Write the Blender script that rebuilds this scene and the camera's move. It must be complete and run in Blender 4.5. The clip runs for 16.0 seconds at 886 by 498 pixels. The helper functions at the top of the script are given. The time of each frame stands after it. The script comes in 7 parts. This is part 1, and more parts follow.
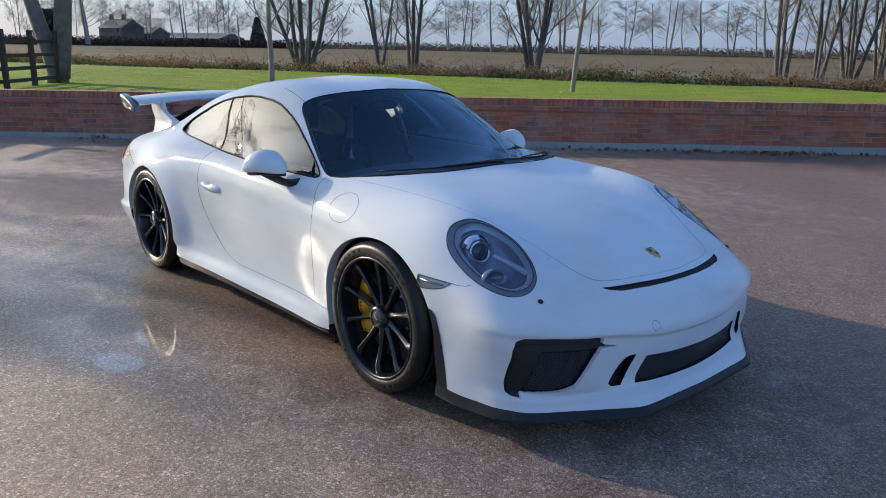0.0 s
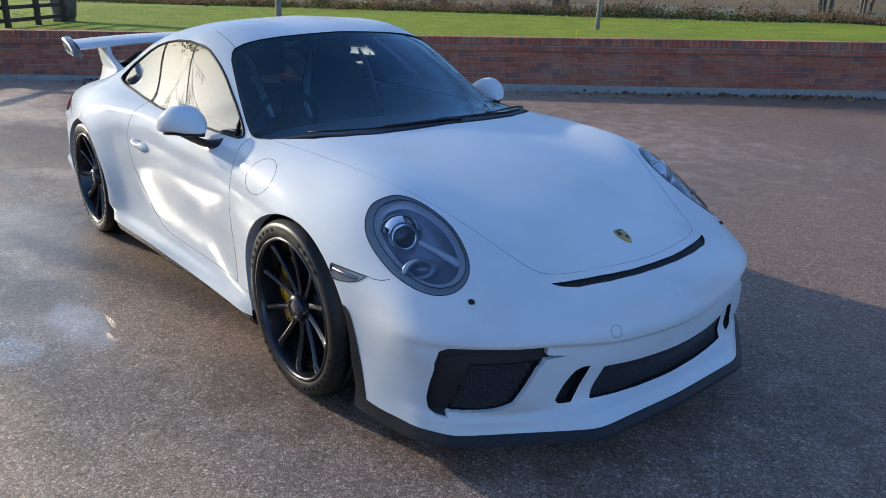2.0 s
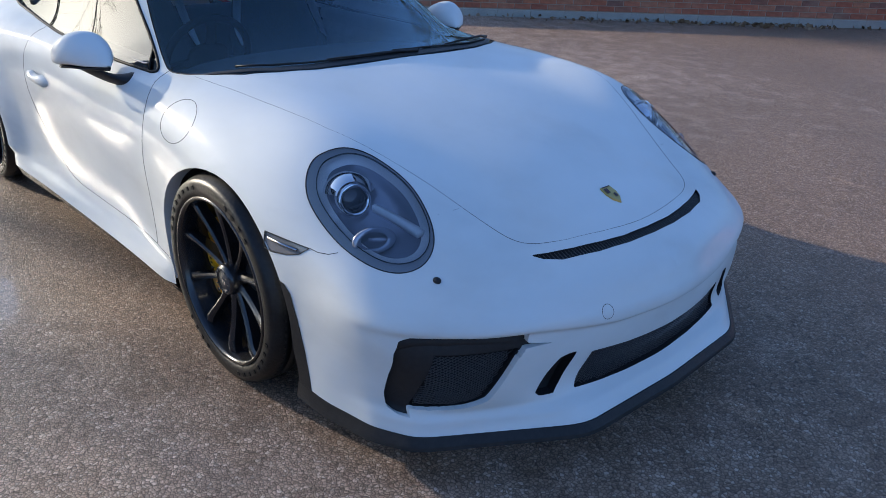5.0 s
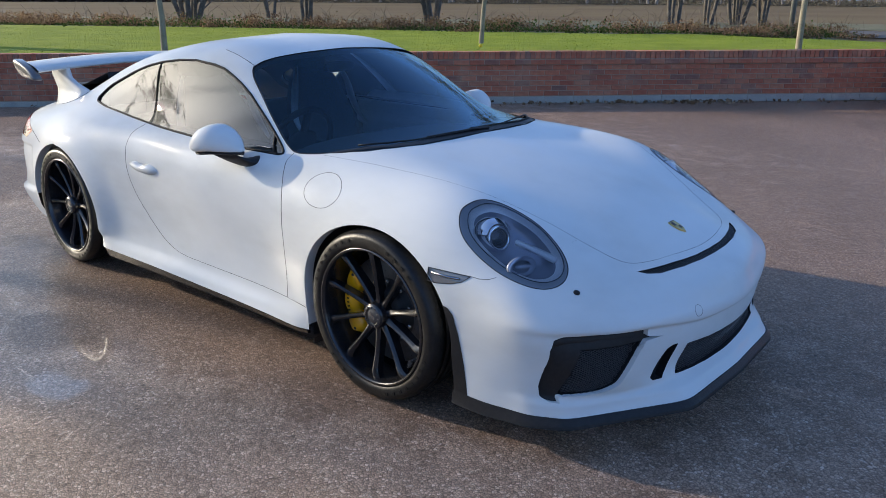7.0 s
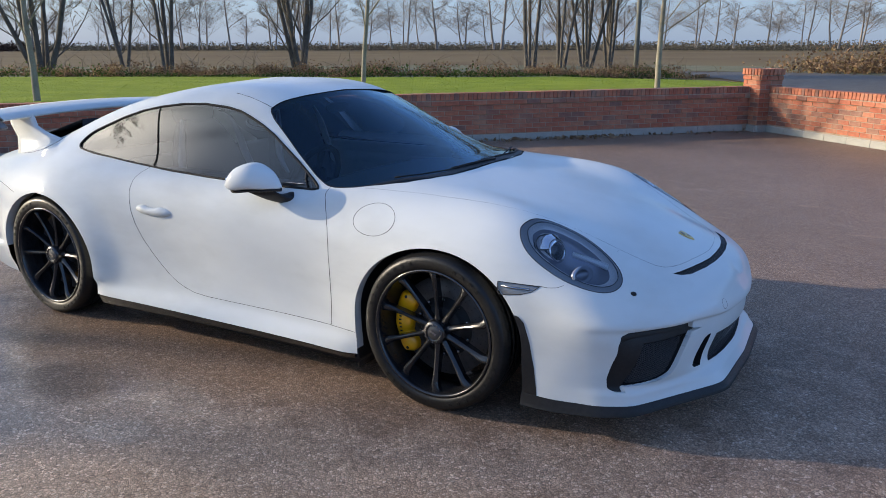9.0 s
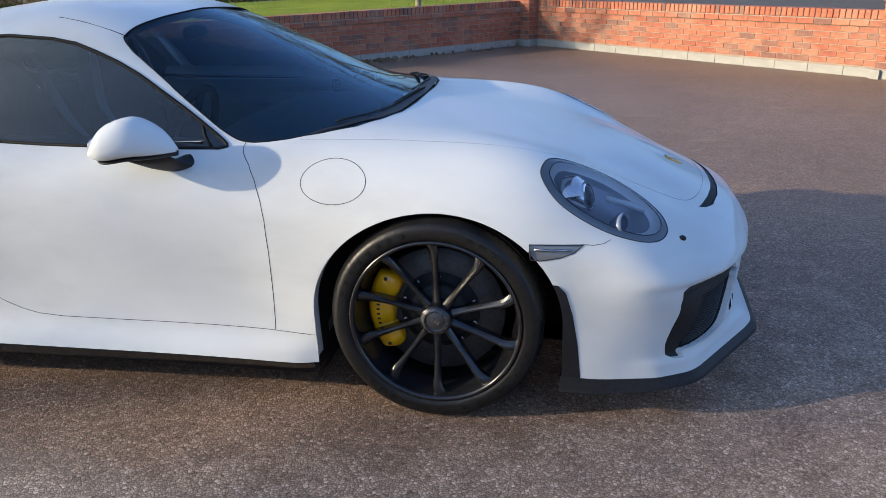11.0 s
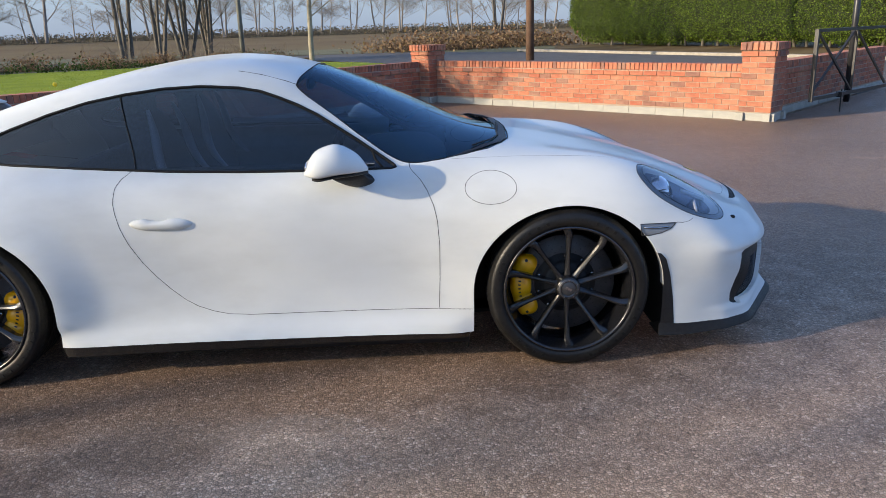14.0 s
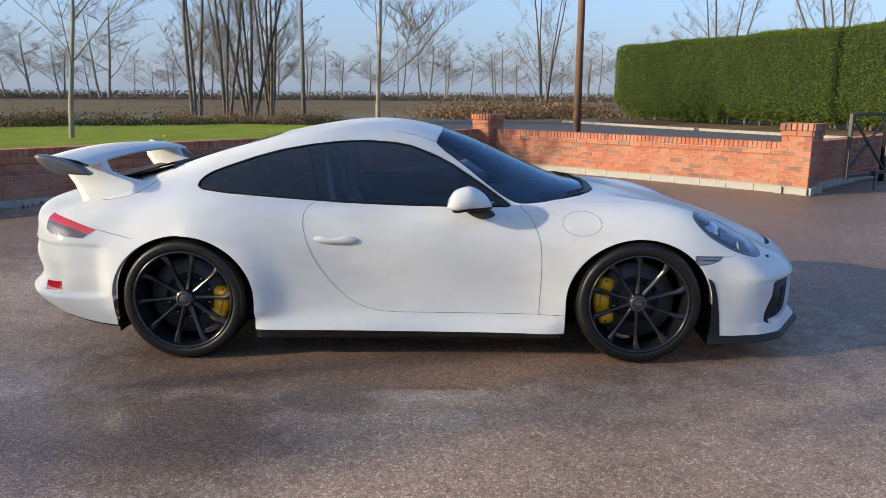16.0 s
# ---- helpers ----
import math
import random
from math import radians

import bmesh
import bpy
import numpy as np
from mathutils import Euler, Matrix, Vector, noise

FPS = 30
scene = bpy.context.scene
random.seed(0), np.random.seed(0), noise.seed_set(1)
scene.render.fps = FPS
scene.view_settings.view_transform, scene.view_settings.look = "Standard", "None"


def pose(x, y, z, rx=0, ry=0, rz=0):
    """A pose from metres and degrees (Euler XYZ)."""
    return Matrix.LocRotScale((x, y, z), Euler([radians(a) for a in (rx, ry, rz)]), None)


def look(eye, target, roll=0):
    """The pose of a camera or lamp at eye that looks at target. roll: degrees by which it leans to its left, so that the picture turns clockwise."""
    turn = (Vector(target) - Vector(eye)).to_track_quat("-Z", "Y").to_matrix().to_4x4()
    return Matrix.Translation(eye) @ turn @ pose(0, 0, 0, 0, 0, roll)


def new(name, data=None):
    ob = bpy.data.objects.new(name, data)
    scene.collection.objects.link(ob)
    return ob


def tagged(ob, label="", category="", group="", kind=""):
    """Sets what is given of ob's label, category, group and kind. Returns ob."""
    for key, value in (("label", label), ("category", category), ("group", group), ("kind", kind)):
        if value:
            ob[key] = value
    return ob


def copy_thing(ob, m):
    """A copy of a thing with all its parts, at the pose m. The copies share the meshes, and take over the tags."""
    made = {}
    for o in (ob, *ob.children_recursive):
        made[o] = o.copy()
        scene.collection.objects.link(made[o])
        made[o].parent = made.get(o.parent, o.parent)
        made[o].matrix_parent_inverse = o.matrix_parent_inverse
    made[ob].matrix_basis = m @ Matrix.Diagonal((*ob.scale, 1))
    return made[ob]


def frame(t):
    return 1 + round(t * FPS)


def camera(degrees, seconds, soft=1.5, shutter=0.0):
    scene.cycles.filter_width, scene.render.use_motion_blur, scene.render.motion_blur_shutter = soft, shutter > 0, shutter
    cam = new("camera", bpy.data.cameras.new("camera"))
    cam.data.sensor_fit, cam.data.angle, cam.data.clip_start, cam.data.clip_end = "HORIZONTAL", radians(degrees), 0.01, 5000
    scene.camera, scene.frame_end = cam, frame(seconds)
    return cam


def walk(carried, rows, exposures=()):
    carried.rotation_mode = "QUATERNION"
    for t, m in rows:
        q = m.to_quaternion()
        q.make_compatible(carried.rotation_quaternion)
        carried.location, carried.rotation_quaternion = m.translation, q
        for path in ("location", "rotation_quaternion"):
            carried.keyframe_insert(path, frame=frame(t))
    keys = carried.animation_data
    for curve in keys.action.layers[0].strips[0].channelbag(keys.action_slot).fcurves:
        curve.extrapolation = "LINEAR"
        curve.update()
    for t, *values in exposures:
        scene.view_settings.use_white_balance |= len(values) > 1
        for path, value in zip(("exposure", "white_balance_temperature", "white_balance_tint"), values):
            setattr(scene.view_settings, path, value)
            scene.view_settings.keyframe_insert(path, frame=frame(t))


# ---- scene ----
cam = camera(60.4, 16.0, soft=0.7)
PATH = [
    (0, (2.517, -2.698, 1.473), (1.062, -1.426, 0.957), 1.0),
    (0.5, (2.532, -2.588, 1.481), (1.074, -1.331, 0.938), 1.0),
    (1, (2.559, -2.435, 1.481), (1.092, -1.203, 0.907), 0.8),
    (1.5, (2.495, -2.274, 1.472), (1.022, -1.07, 0.854), 0.6),
    (2, (2.331, -2.051, 1.476), (0.862, -0.87, 0.81), 0.7),
    (2.5, (2.238, -1.858, 1.461), (0.792, -0.679, 0.739), 1.4),
    (3, (2.178, -1.573, 1.471), (0.757, -0.412, 0.676), 1.4),
    (3.2, (2.159, -1.516, 1.451), (0.747, -0.351, 0.646), 1.8),
    (5.5, (1.965, -1.975, 1.43), (0.66, -0.707, 0.6), 1.2),
    (6, (2.004, -2.18, 1.445), (0.712, -0.86, 0.679), 0.9),
    (6.5, (1.932, -2.441, 1.454), (0.655, -1.066, 0.763), 0.6),
    (7, (1.924, -2.692, 1.473), (0.681, -1.257, 0.846), 0.3),
    (7.5, (1.981, -2.941, 1.486), (0.777, -1.448, 0.919), 0.0),
    (8, (1.888, -3.205, 1.482), (0.738, -1.655, 0.957), -0.0),
    (8.5, (1.756, -3.397, 1.494), (0.681, -1.79, 0.982), -0.0),
    (9, (1.481, -3.346, 1.461), (0.511, -1.675, 0.942), -0.1),
    (9.5, (1.203, -3.258, 1.446), (0.379, -1.522, 0.89), -0.2),
    (10, (0.872, -3.172, 1.414), (0.213, -1.385, 0.804), -0.5),
    (10.2, (0.769, -3.103, 1.393), (0.178, -1.302, 0.755), -0.7),
    (12.3, (-0.023, -2.918, 1.362), (-0.047, -1.053, 0.639), -1.5),
    (12.5, (-0.071, -3.0, 1.372), (-0.066, -1.129, 0.664), -1.4),
    (13, (-0.266, -3.232, 1.387), (-0.224, -1.346, 0.723), -1.7),
    (13.5, (-0.476, -3.506, 1.392), (-0.429, -1.602, 0.78), -1.8),
    (14, (-0.562, -3.815, 1.386), (-0.529, -1.896, 0.824), -1.7),
    (14.5, (-0.689, -4.102, 1.397), (-0.688, -2.169, 0.881), -1.3),
    (15, (-0.852, -4.414, 1.41), (-0.888, -2.47, 0.94), -0.8),
    (15.5, (-0.898, -4.674, 1.408), (-0.956, -2.721, 0.979), -0.2),
    (16, (-0.94, -4.856, 1.428), (-0.996, -2.897, 1.032), 0.4),
]
# seconds, stops, white balance
EXPOSURES = [(0.0, 0.77, 6500, 10), (3.0, 0.83, 6250, 8), (7.0, 0.86, 6600, 10), (9.0, 0.86, 6750, 10), (12.5, 1.01, 7000, 10), (15.0, 0.88, 7050, 10), (16.0, 0.79, 7100, 11)]
walk(cam, [(t, look(e, g, r)) for t, e, g, r in PATH], EXPOSURES)

# ---- world and sun ----
SUN_AZ = (-0.941, -0.339)      # where the sun stands, seen from above
SUN_EL = 17.4
world = bpy.data.worlds.new("world")
scene.world = world
world.use_nodes = True
wn = world.node_tree
wn.nodes.clear()
w_out = wn.nodes.new("ShaderNodeOutputWorld")
w_bg = wn.nodes.new("ShaderNodeBackground")
w_sky = wn.nodes.new("ShaderNodeTexSky")
w_sky.sky_type = "NISHITA"
w_sky.sun_disc = False
w_sky.sun_elevation = radians(SUN_EL)
w_sky.sun_rotation = math.atan2(SUN_AZ[0], SUN_AZ[1])
w_sky.air_density, w_sky.dust_density, w_sky.ozone_density = 1.0, 0.9, 3.5
w_bg.inputs["Strength"].default_value = 0.165
# thin broken cloud over the blue
w_tc = wn.nodes.new("ShaderNodeTexCoord")
w_map = wn.nodes.new("ShaderNodeMapping")
w_map.inputs["Scale"].default_value = (1.0, 1.0, 4.5)
w_n = wn.nodes.new("ShaderNodeTexNoise")
w_n.inputs["Scale"].default_value, w_n.inputs["Detail"].default_value, w_n.inputs["Roughness"].default_value = 2.3, 7.0, 0.55
w_r = wn.nodes.new("ShaderNodeValToRGB")
w_r.color_ramp.elements[0].position, w_r.color_ramp.elements[1].position = 0.48, 0.72
w_mix = wn.nodes.new("ShaderNodeMix")
w_mix.data_type = "RGBA"
w_mix.inputs[7].default_value = (0.95, 1.30, 2.0, 1)
wn.links.new(w_tc.outputs["Generated"], w_map.inputs[0])
wn.links.new(w_map.outputs[0], w_n.inputs["Vector"])
wn.links.new(w_n.outputs[0], w_r.inputs[0])
w_half = wn.nodes.new("ShaderNodeMath")
w_half.operation = "MULTIPLY"
w_half.inputs[1].default_value = 0.6
wn.links.new(w_r.outputs[0], w_half.inputs[0])
w_sep = wn.nodes.new("ShaderNodeSeparateXYZ")
wn.links.new(w_tc.outputs["Generated"], w_sep.inputs[0])
w_haze = wn.nodes.new("ShaderNodeMapRange")                       # pale haze towards the horizon
w_haze.inputs[1].default_value, w_haze.inputs[2].default_value = 0.02, 0.32
w_haze.inputs[3].default_value, w_haze.inputs[4].default_value = 0.8, 0.0
wn.links.new(w_sep.outputs[2], w_haze.inputs[0])
w_max = wn.nodes.new("ShaderNodeMath")
w_max.operation = "MAXIMUM"
wn.links.new(w_half.outputs[0], w_max.inputs[0])
wn.links.new(w_haze.outputs[0], w_max.inputs[1])
wn.links.new(w_max.outputs[0], w_mix.inputs[0])
w_tint = wn.nodes.new("ShaderNodeMix")                           # a clear winter blue
w_tint.data_type, w_tint.blend_type = "RGBA", "MULTIPLY"
w_tint.inputs[0].default_value = 1.0
w_dot = wn.nodes.new("ShaderNodeVectorMath")                      # warmer haze towards the sun
w_dot.operation = "DOT_PRODUCT"
w_dot.inputs[1].default_value = (SUN_AZ[0] * math.cos(radians(SUN_EL)), SUN_AZ[1] * math.cos(radians(SUN_EL)), math.sin(radians(SUN_EL)))
wn.links.new(w_tc.outputs["Generated"], w_dot.inputs[0])
w_warm = wn.nodes.new("ShaderNodeMapRange")
w_warm.inputs[1].default_value, w_warm.inputs[2].default_value = 0.30, 0.95
wn.links.new(w_dot.outputs["Value"], w_warm.inputs[0])
w_hue = wn.nodes.new("ShaderNodeMix")
w_hue.data_type = "RGBA"
w_hue.inputs[6].default_value, w_hue.inputs[7].default_value = (0.92, 1.0, 1.22, 1), (0.99, 0.97, 0.92, 1)
wn.links.new(w_warm.outputs[0], w_hue.inputs[0])
wn.links.new(w_hue.outputs[2], w_tint.inputs[7])
wn.links.new(w_sky.outputs[0], w_tint.inputs[6])
wn.links.new(w_tint.outputs[2], w_mix.inputs[6])
w_near = wn.nodes.new("ShaderNodeMapRange")                      # thin cloud glows round the sun
w_near.interpolation_type = "SMOOTHERSTEP"
w_near.inputs[1].default_value, w_near.inputs[2].default_value = 0.94, 1.0
wn.links.new(w_dot.outputs["Value"], w_near.inputs[0])
w_glow = wn.nodes.new("ShaderNodeMix")
w_glow.data_type, w_glow.blend_type = "RGBA", "ADD"
w_glow.inputs[7].default_value = (4.0, 3.7, 3.2, 1)
wn.links.new(w_near.outputs[0], w_glow.inputs[0])
wn.links.new(w_mix.outputs[2], w_glow.inputs[6])
wn.links.new(w_glow.outputs[2], w_bg.inputs[0])
wn.links.new(w_bg.outputs[0], w_out.inputs[0])

sun_data = bpy.data.lights.new("sun", "SUN")
sun_data.energy, sun_data.angle, sun_data.color = 3.4, radians(0.55), (1.0, 0.87, 0.68)
sun = new("sun", sun_data)
_h = math.cos(radians(SUN_EL))
sun.matrix_world = look((0, 0, 30), (-30 * SUN_AZ[0] * _h, -30 * SUN_AZ[1] * _h, 30 - 30 * math.sin(radians(SUN_EL))))

# ---- helpers for things and parts ----
def mesh_of(name, bm, material, smooth=True):
    me = bpy.data.meshes.new(name)
    bm.to_mesh(me)
    bm.free()
    if material is not None:
        me.materials.append(material)
    if smooth:
        me.shade_smooth()
    return me


def part(name, bm, material, parent=None, label="", smooth=True):
    """Links a bmesh (or a ready mesh) as one mesh object under a thing."""
    me = bm if isinstance(bm, bpy.types.Mesh) else mesh_of(name, bm, material, smooth)
    ob = new(name, me)
    if parent is not None:
        ob.parent = parent
    if label:
        ob["label"] = label
    return ob


def thing(name, label, category, at=None, group="", kind=""):
    ob = new(name)
    if at is not None:
        ob.matrix_world = at
    return tagged(ob, label, category, group, kind)


def raw(name, verts, faces, material, smooth=True):
    me = bpy.data.meshes.new(name)
    me.from_pydata([tuple(v) for v in verts], [], [tuple(f) for f in faces])
    me.materials.append(material)
    if smooth:
        me.shade_smooth()
    me.update()
    return me


def box(bm, x0, y0, z0, x1, y1, z1, bevel=0.0, m=None):
    r = bmesh.ops.create_cube(bm, size=1.0)
    vs = r["verts"]
    for v in vs:
        v.co = Vector((x0 + (v.co.x + 0.5) * (x1 - x0), y0 + (v.co.y + 0.5) * (y1 - y0), z0 + (v.co.z + 0.5) * (z1 - z0)))
    if bevel:
        es = list({e for v in vs for e in v.link_edges})
        out = bmesh.ops.bevel(bm, geom=es, offset=bevel, segments=2, affect="EDGES", profile=0.5)
        vs = list({v for f in out["faces"] for v in f.verts} | {v for v in vs if v.is_valid})
    if m is not None:
        bmesh.ops.transform(bm, matrix=m, verts=[v for v in vs if v.is_valid])
    return bm


def tube_mesh(bm, pts, radius, sides=6, closed=False, caps=True):
    """A tube along points; radius is a number or one per point."""
    pts = [Vector(p) for p in pts]
    n = len(pts)
    rad = radius if hasattr(radius, "__len__") else [radius] * n
    rings = []
    ref = None
    for i, p in enumerate(pts):
        a = pts[(i - 1) % n] if (closed or i > 0) else p
        b = pts[(i + 1) % n] if (closed or i < n - 1) else p
        t = (b - a)
        t = t.normalized() if t.length > 1e-9 else Vector((0, 0, 1))
        if ref is None:
            ref = t.orthogonal().normalized()
        ref = (ref - t * ref.dot(t))
        ref = ref.normalized() if ref.length > 1e-6 else t.orthogonal().normalized()
        w = t.cross(ref)
        rings.append([bm.verts.new(p + (ref * math.cos(2 * math.pi * k / sides) + w * math.sin(2 * math.pi * k / sides)) * rad[i]) for k in range(sides)])
    m = n if closed else n - 1
    for i in range(m):
        r0, r1 = rings[i], rings[(i + 1) % n]
        for k in range(sides):
            bm.faces.new((r0[k], r0[(k + 1) % sides], r1[(k + 1) % sides], r1[k]))
    if caps and not closed:
        bm.faces.new(rings[0][::-1])
        bm.faces.new(rings[-1])
    return bm


def lathe(bm, profile, steps=64, axis="y", m=None):
    """Turns (radius, along) pairs round the axis."""
    rings = []
    for r, a in profile:
        ring = []
        for k in range(steps):
            c, s = math.cos(2 * math.pi * k / steps), math.sin(2 * math.pi * k / steps)
            p = Vector((r * c, a, r * s)) if axis == "y" else Vector((r * c, r * s, a))
            ring.append(bm.verts.new(m @ p if m is not None else p))
        rings.append(ring)
    for r0, r1 in zip(rings, rings[1:]):
        for k in range(steps):
            bm.faces.new((r0[k], r0[(k + 1) % steps], r1[(k + 1) % steps], r1[k]))
    return bm


# ---- materials ----
def material(name):
    m = bpy.data.materials.new(name)
    m.use_nodes = True
    nt = m.node_tree
    return m, nt, nt.nodes["Principled BSDF"]


def node(nt, kind, **inputs):
    n = nt.nodes.new(kind)
    for k, v in inputs.items():
        n.inputs[k.replace("_", " ")].default_value = v
    return n


def ramp(nt, fac, stops):
    r = nt.nodes.new("ShaderNodeValToRGB")
    while len(r.color_ramp.elements) < len(stops):
        r.color_ramp.elements.new(0.5)
    for e, (p, c) in zip(r.color_ramp.elements, stops):
        e.position, e.color = p, (*c, 1) if len(c) == 3 else c
    nt.links.new(fac, r.inputs[0])
    return r


def grainy(name, dark, light, scale, rough=0.6, bump=0.2, scale2=None, metallic=0.0, coat=0.0, dist=0.01, spec=0.5):
    """A surface with colour variation at two scales and a fine relief."""
    m, nt, b = material(name)
    tc = nt.nodes.new("ShaderNodeTexCoord")
    n1 = node(nt, "ShaderNodeTexNoise", Scale=scale, Detail=6.0)
    n2 = node(nt, "ShaderNodeTexNoise", Scale=scale2 or scale * 9.0, Detail=4.0)
    for n in (n1, n2):
        nt.links.new(tc.outputs["Object"], n.inputs["Vector"])
    mix = nt.nodes.new("ShaderNodeMath")
    mix.operation = "MULTIPLY_ADD"
    nt.links.new(n1.outputs[0], mix.inputs[0])
    mix.inputs[1].default_value = 0.55
    half = nt.nodes.new("ShaderNodeMath")
    half.operation = "MULTIPLY"
    half.inputs[1].default_value = 0.45
    nt.links.new(n2.outputs[0], half.inputs[0])
    nt.links.new(half.outputs[0], mix.inputs[2])
    r = ramp(nt, mix.outputs[0], [(0.32, dark), (0.68, light)])
    nt.links.new(r.outputs[0], b.inputs["Base Color"])
    b.inputs["Roughness"].default_value = rough
    b.inputs["Metallic"].default_value = metallic
    b.inputs["Specular IOR Level"].default_value = spec
    b.inputs["Coat Weight"].default_value = coat
    if bump:
        bp = node(nt, "ShaderNodeBump", Strength=bump, Distance=dist)
        nt.links.new(n2.outputs[0], bp.inputs["Height"])
        nt.links.new(bp.outputs[0], b.inputs["Normal"])
    return m


def plain(name, colour, rough=0.5, metallic=0.0, coat=0.0):
    m, nt, b = material(name)
    b.inputs["Base Color"].default_value = (*colour, 1)
    b.inputs["Roughness"].default_value = rough
    b.inputs["Metallic"].default_value = metallic
    b.inputs["Coat Weight"].default_value = coat
    b.inputs["Coat Roughness"].default_value = 0.07
    return m


def rect_glass(name, tint, see, rough=0.0, ior=1.55, sheen=(1, 1, 1)):
    """Pane: what passes through is tinted, the rest is a clear reflection by Fresnel."""
    m, nt, b = material(name)
    nt.nodes.remove(b)
    out = nt.nodes["Material Output"]
    tr = node(nt, "ShaderNodeBsdfTransparent", Color=(*[c * see for c in tint], 1))
    gl = node(nt, "ShaderNodeBsdfGlossy", Roughness=rough)
    gl.inputs["Color"].default_value = (*sheen, 1)
    fr = node(nt, "ShaderNodeFresnel", IOR=ior)
    mx = nt.nodes.new("ShaderNodeMixShader")
    nt.links.new(fr.outputs[0], mx.inputs[0])
    nt.links.new(tr.outputs[0], mx.inputs[1])
    nt.links.new(gl.outputs[0], mx.inputs[2])
    nt.links.new(mx.outputs[0], out.inputs[0])
    return m


M_PAINT = plain("white_paint", (0.735, 0.735, 0.72), 0.5, 0.0, 0.4)
M_PAINT.node_tree.nodes["Principled BSDF"].inputs["Specular IOR Level"].default_value = 0.0
# faint road film, and soft mottled reflections put into the paint's tone
_nt = M_PAINT.node_tree
_tc = _nt.nodes.new("ShaderNodeTexCoord")
_mp = _nt.nodes.new("ShaderNodeMapping")
_mp.inputs["Scale"].default_value = (1.0, 1.0, 2.4)
_nt.links.new(_tc.outputs["Object"], _mp.inputs[0])
_mottle = node(_nt, "ShaderNodeTexNoise", Scale=1.7, Detail=5.0, Roughness=0.55)
_nt.links.new(_mp.outputs[0], _mottle.inputs["Vector"])
_tone = ramp(_nt, _mottle.outputs[0], [(0.30, (0.545, 0.562, 0.548)), (0.50, (0.625, 0.645, 0.632)), (0.70, (0.665, 0.685, 0.675))])
_nt.links.new(_tone.outputs[0], _nt.nodes["Principled BSDF"].inputs["Base Color"])
_dull = node(_nt, "ShaderNodeMapRange")
_nt.links.new(_mottle.outputs[0], _dull.inputs[0])
_dull.inputs[1].default_value, _dull.inputs[2].default_value = 0.3, 0.7
_dull.inputs[3].default_value, _dull.inputs[4].default_value = 0.13, 0.06
_nt.links.new(_dull.outputs[0], _nt.nodes["Principled BSDF"].inputs["Coat Roughness"])
M_BLACK = grainy("black_plastic", (0.011, 0.011, 0.012), (0.021, 0.021, 0.022), 60, 0.5, 0.1, spec=0.3)
M_GAP = plain("shadow_gap", (0.03, 0.03, 0.031), 0.9)
M_RUBBER = grainy("rubber_seal", (0.006, 0.006, 0.006), (0.012, 0.012, 0.012), 40, 0.62, 0.1, spec=0.2)
M_TYRE = grainy("tyre_rubber", (0.003, 0.003, 0.0033), (0.015, 0.0147, 0.0142), 13, 0.42, 0.12, 90.0, spec=0.35)
M_RIM = grainy("satin_black_alloy", (0.007, 0.0075, 0.009), (0.014, 0.0145, 0.017), 9, 0.24, 0.0, 60.0, coat=0.35, spec=0.5)
M_RIMEDGE = plain("polished_rim_edge", (0.09, 0.09, 0.095), 0.22, 1.0)
M_DISC = grainy("brake_disc_steel", (0.05, 0.047, 0.048), (0.09, 0.084, 0.084), 30, 0.5, 0.05, metallic=0.5)
M_YELLOW = plain("yellow_caliper_paint", (0.86, 0.40, 0.003), 0.35, 0.0, 0.6)
M_CHROME = plain("chrome", (0.75, 0.75, 0.77), 0.08, 1.0)
M_SILVER = plain("silver_trim", (0.35, 0.36, 0.38), 0.22, 1.0)
M_SIDEGLASS = rect_glass("privacy_glass", (0.75, 0.85, 1.0), 0.44, 0.008, ior=1.66)
M_REARGLASS = rect_glass("tinted_rear_glass", (0.86, 0.93, 1.0), 0.78, 0.008, ior=1.6)
M_SCREEN = rect_glass("windscreen_glass", (0.74, 0.92, 1.0), 0.84, ior=1.46, sheen=(0.58, 0.82, 1.0))
M_LENS = rect_glass("lamp_lens", (1.0, 1.0, 1.0), 0.95)
M_FABRIC = grainy("black_seat_fabric", (0.045, 0.048, 0.05), (0.10, 0.104, 0.108), 80, 0.85, 0.2)

# ---- ground ----
W = Vector((0.6899, 0.7239, 0.0))       # along the back wall
R = Vector((0.7239, -0.6899, 0.0))      # along the side wall
CORNER = R * -8.0 + W * 7.65


def spot(along, beside, z=0.0):
    """A place measured along the back wall and out from it, from the walls' corner."""
    q = CORNER + W * along + R * beside
    return Vector((q.x, q.y, z))


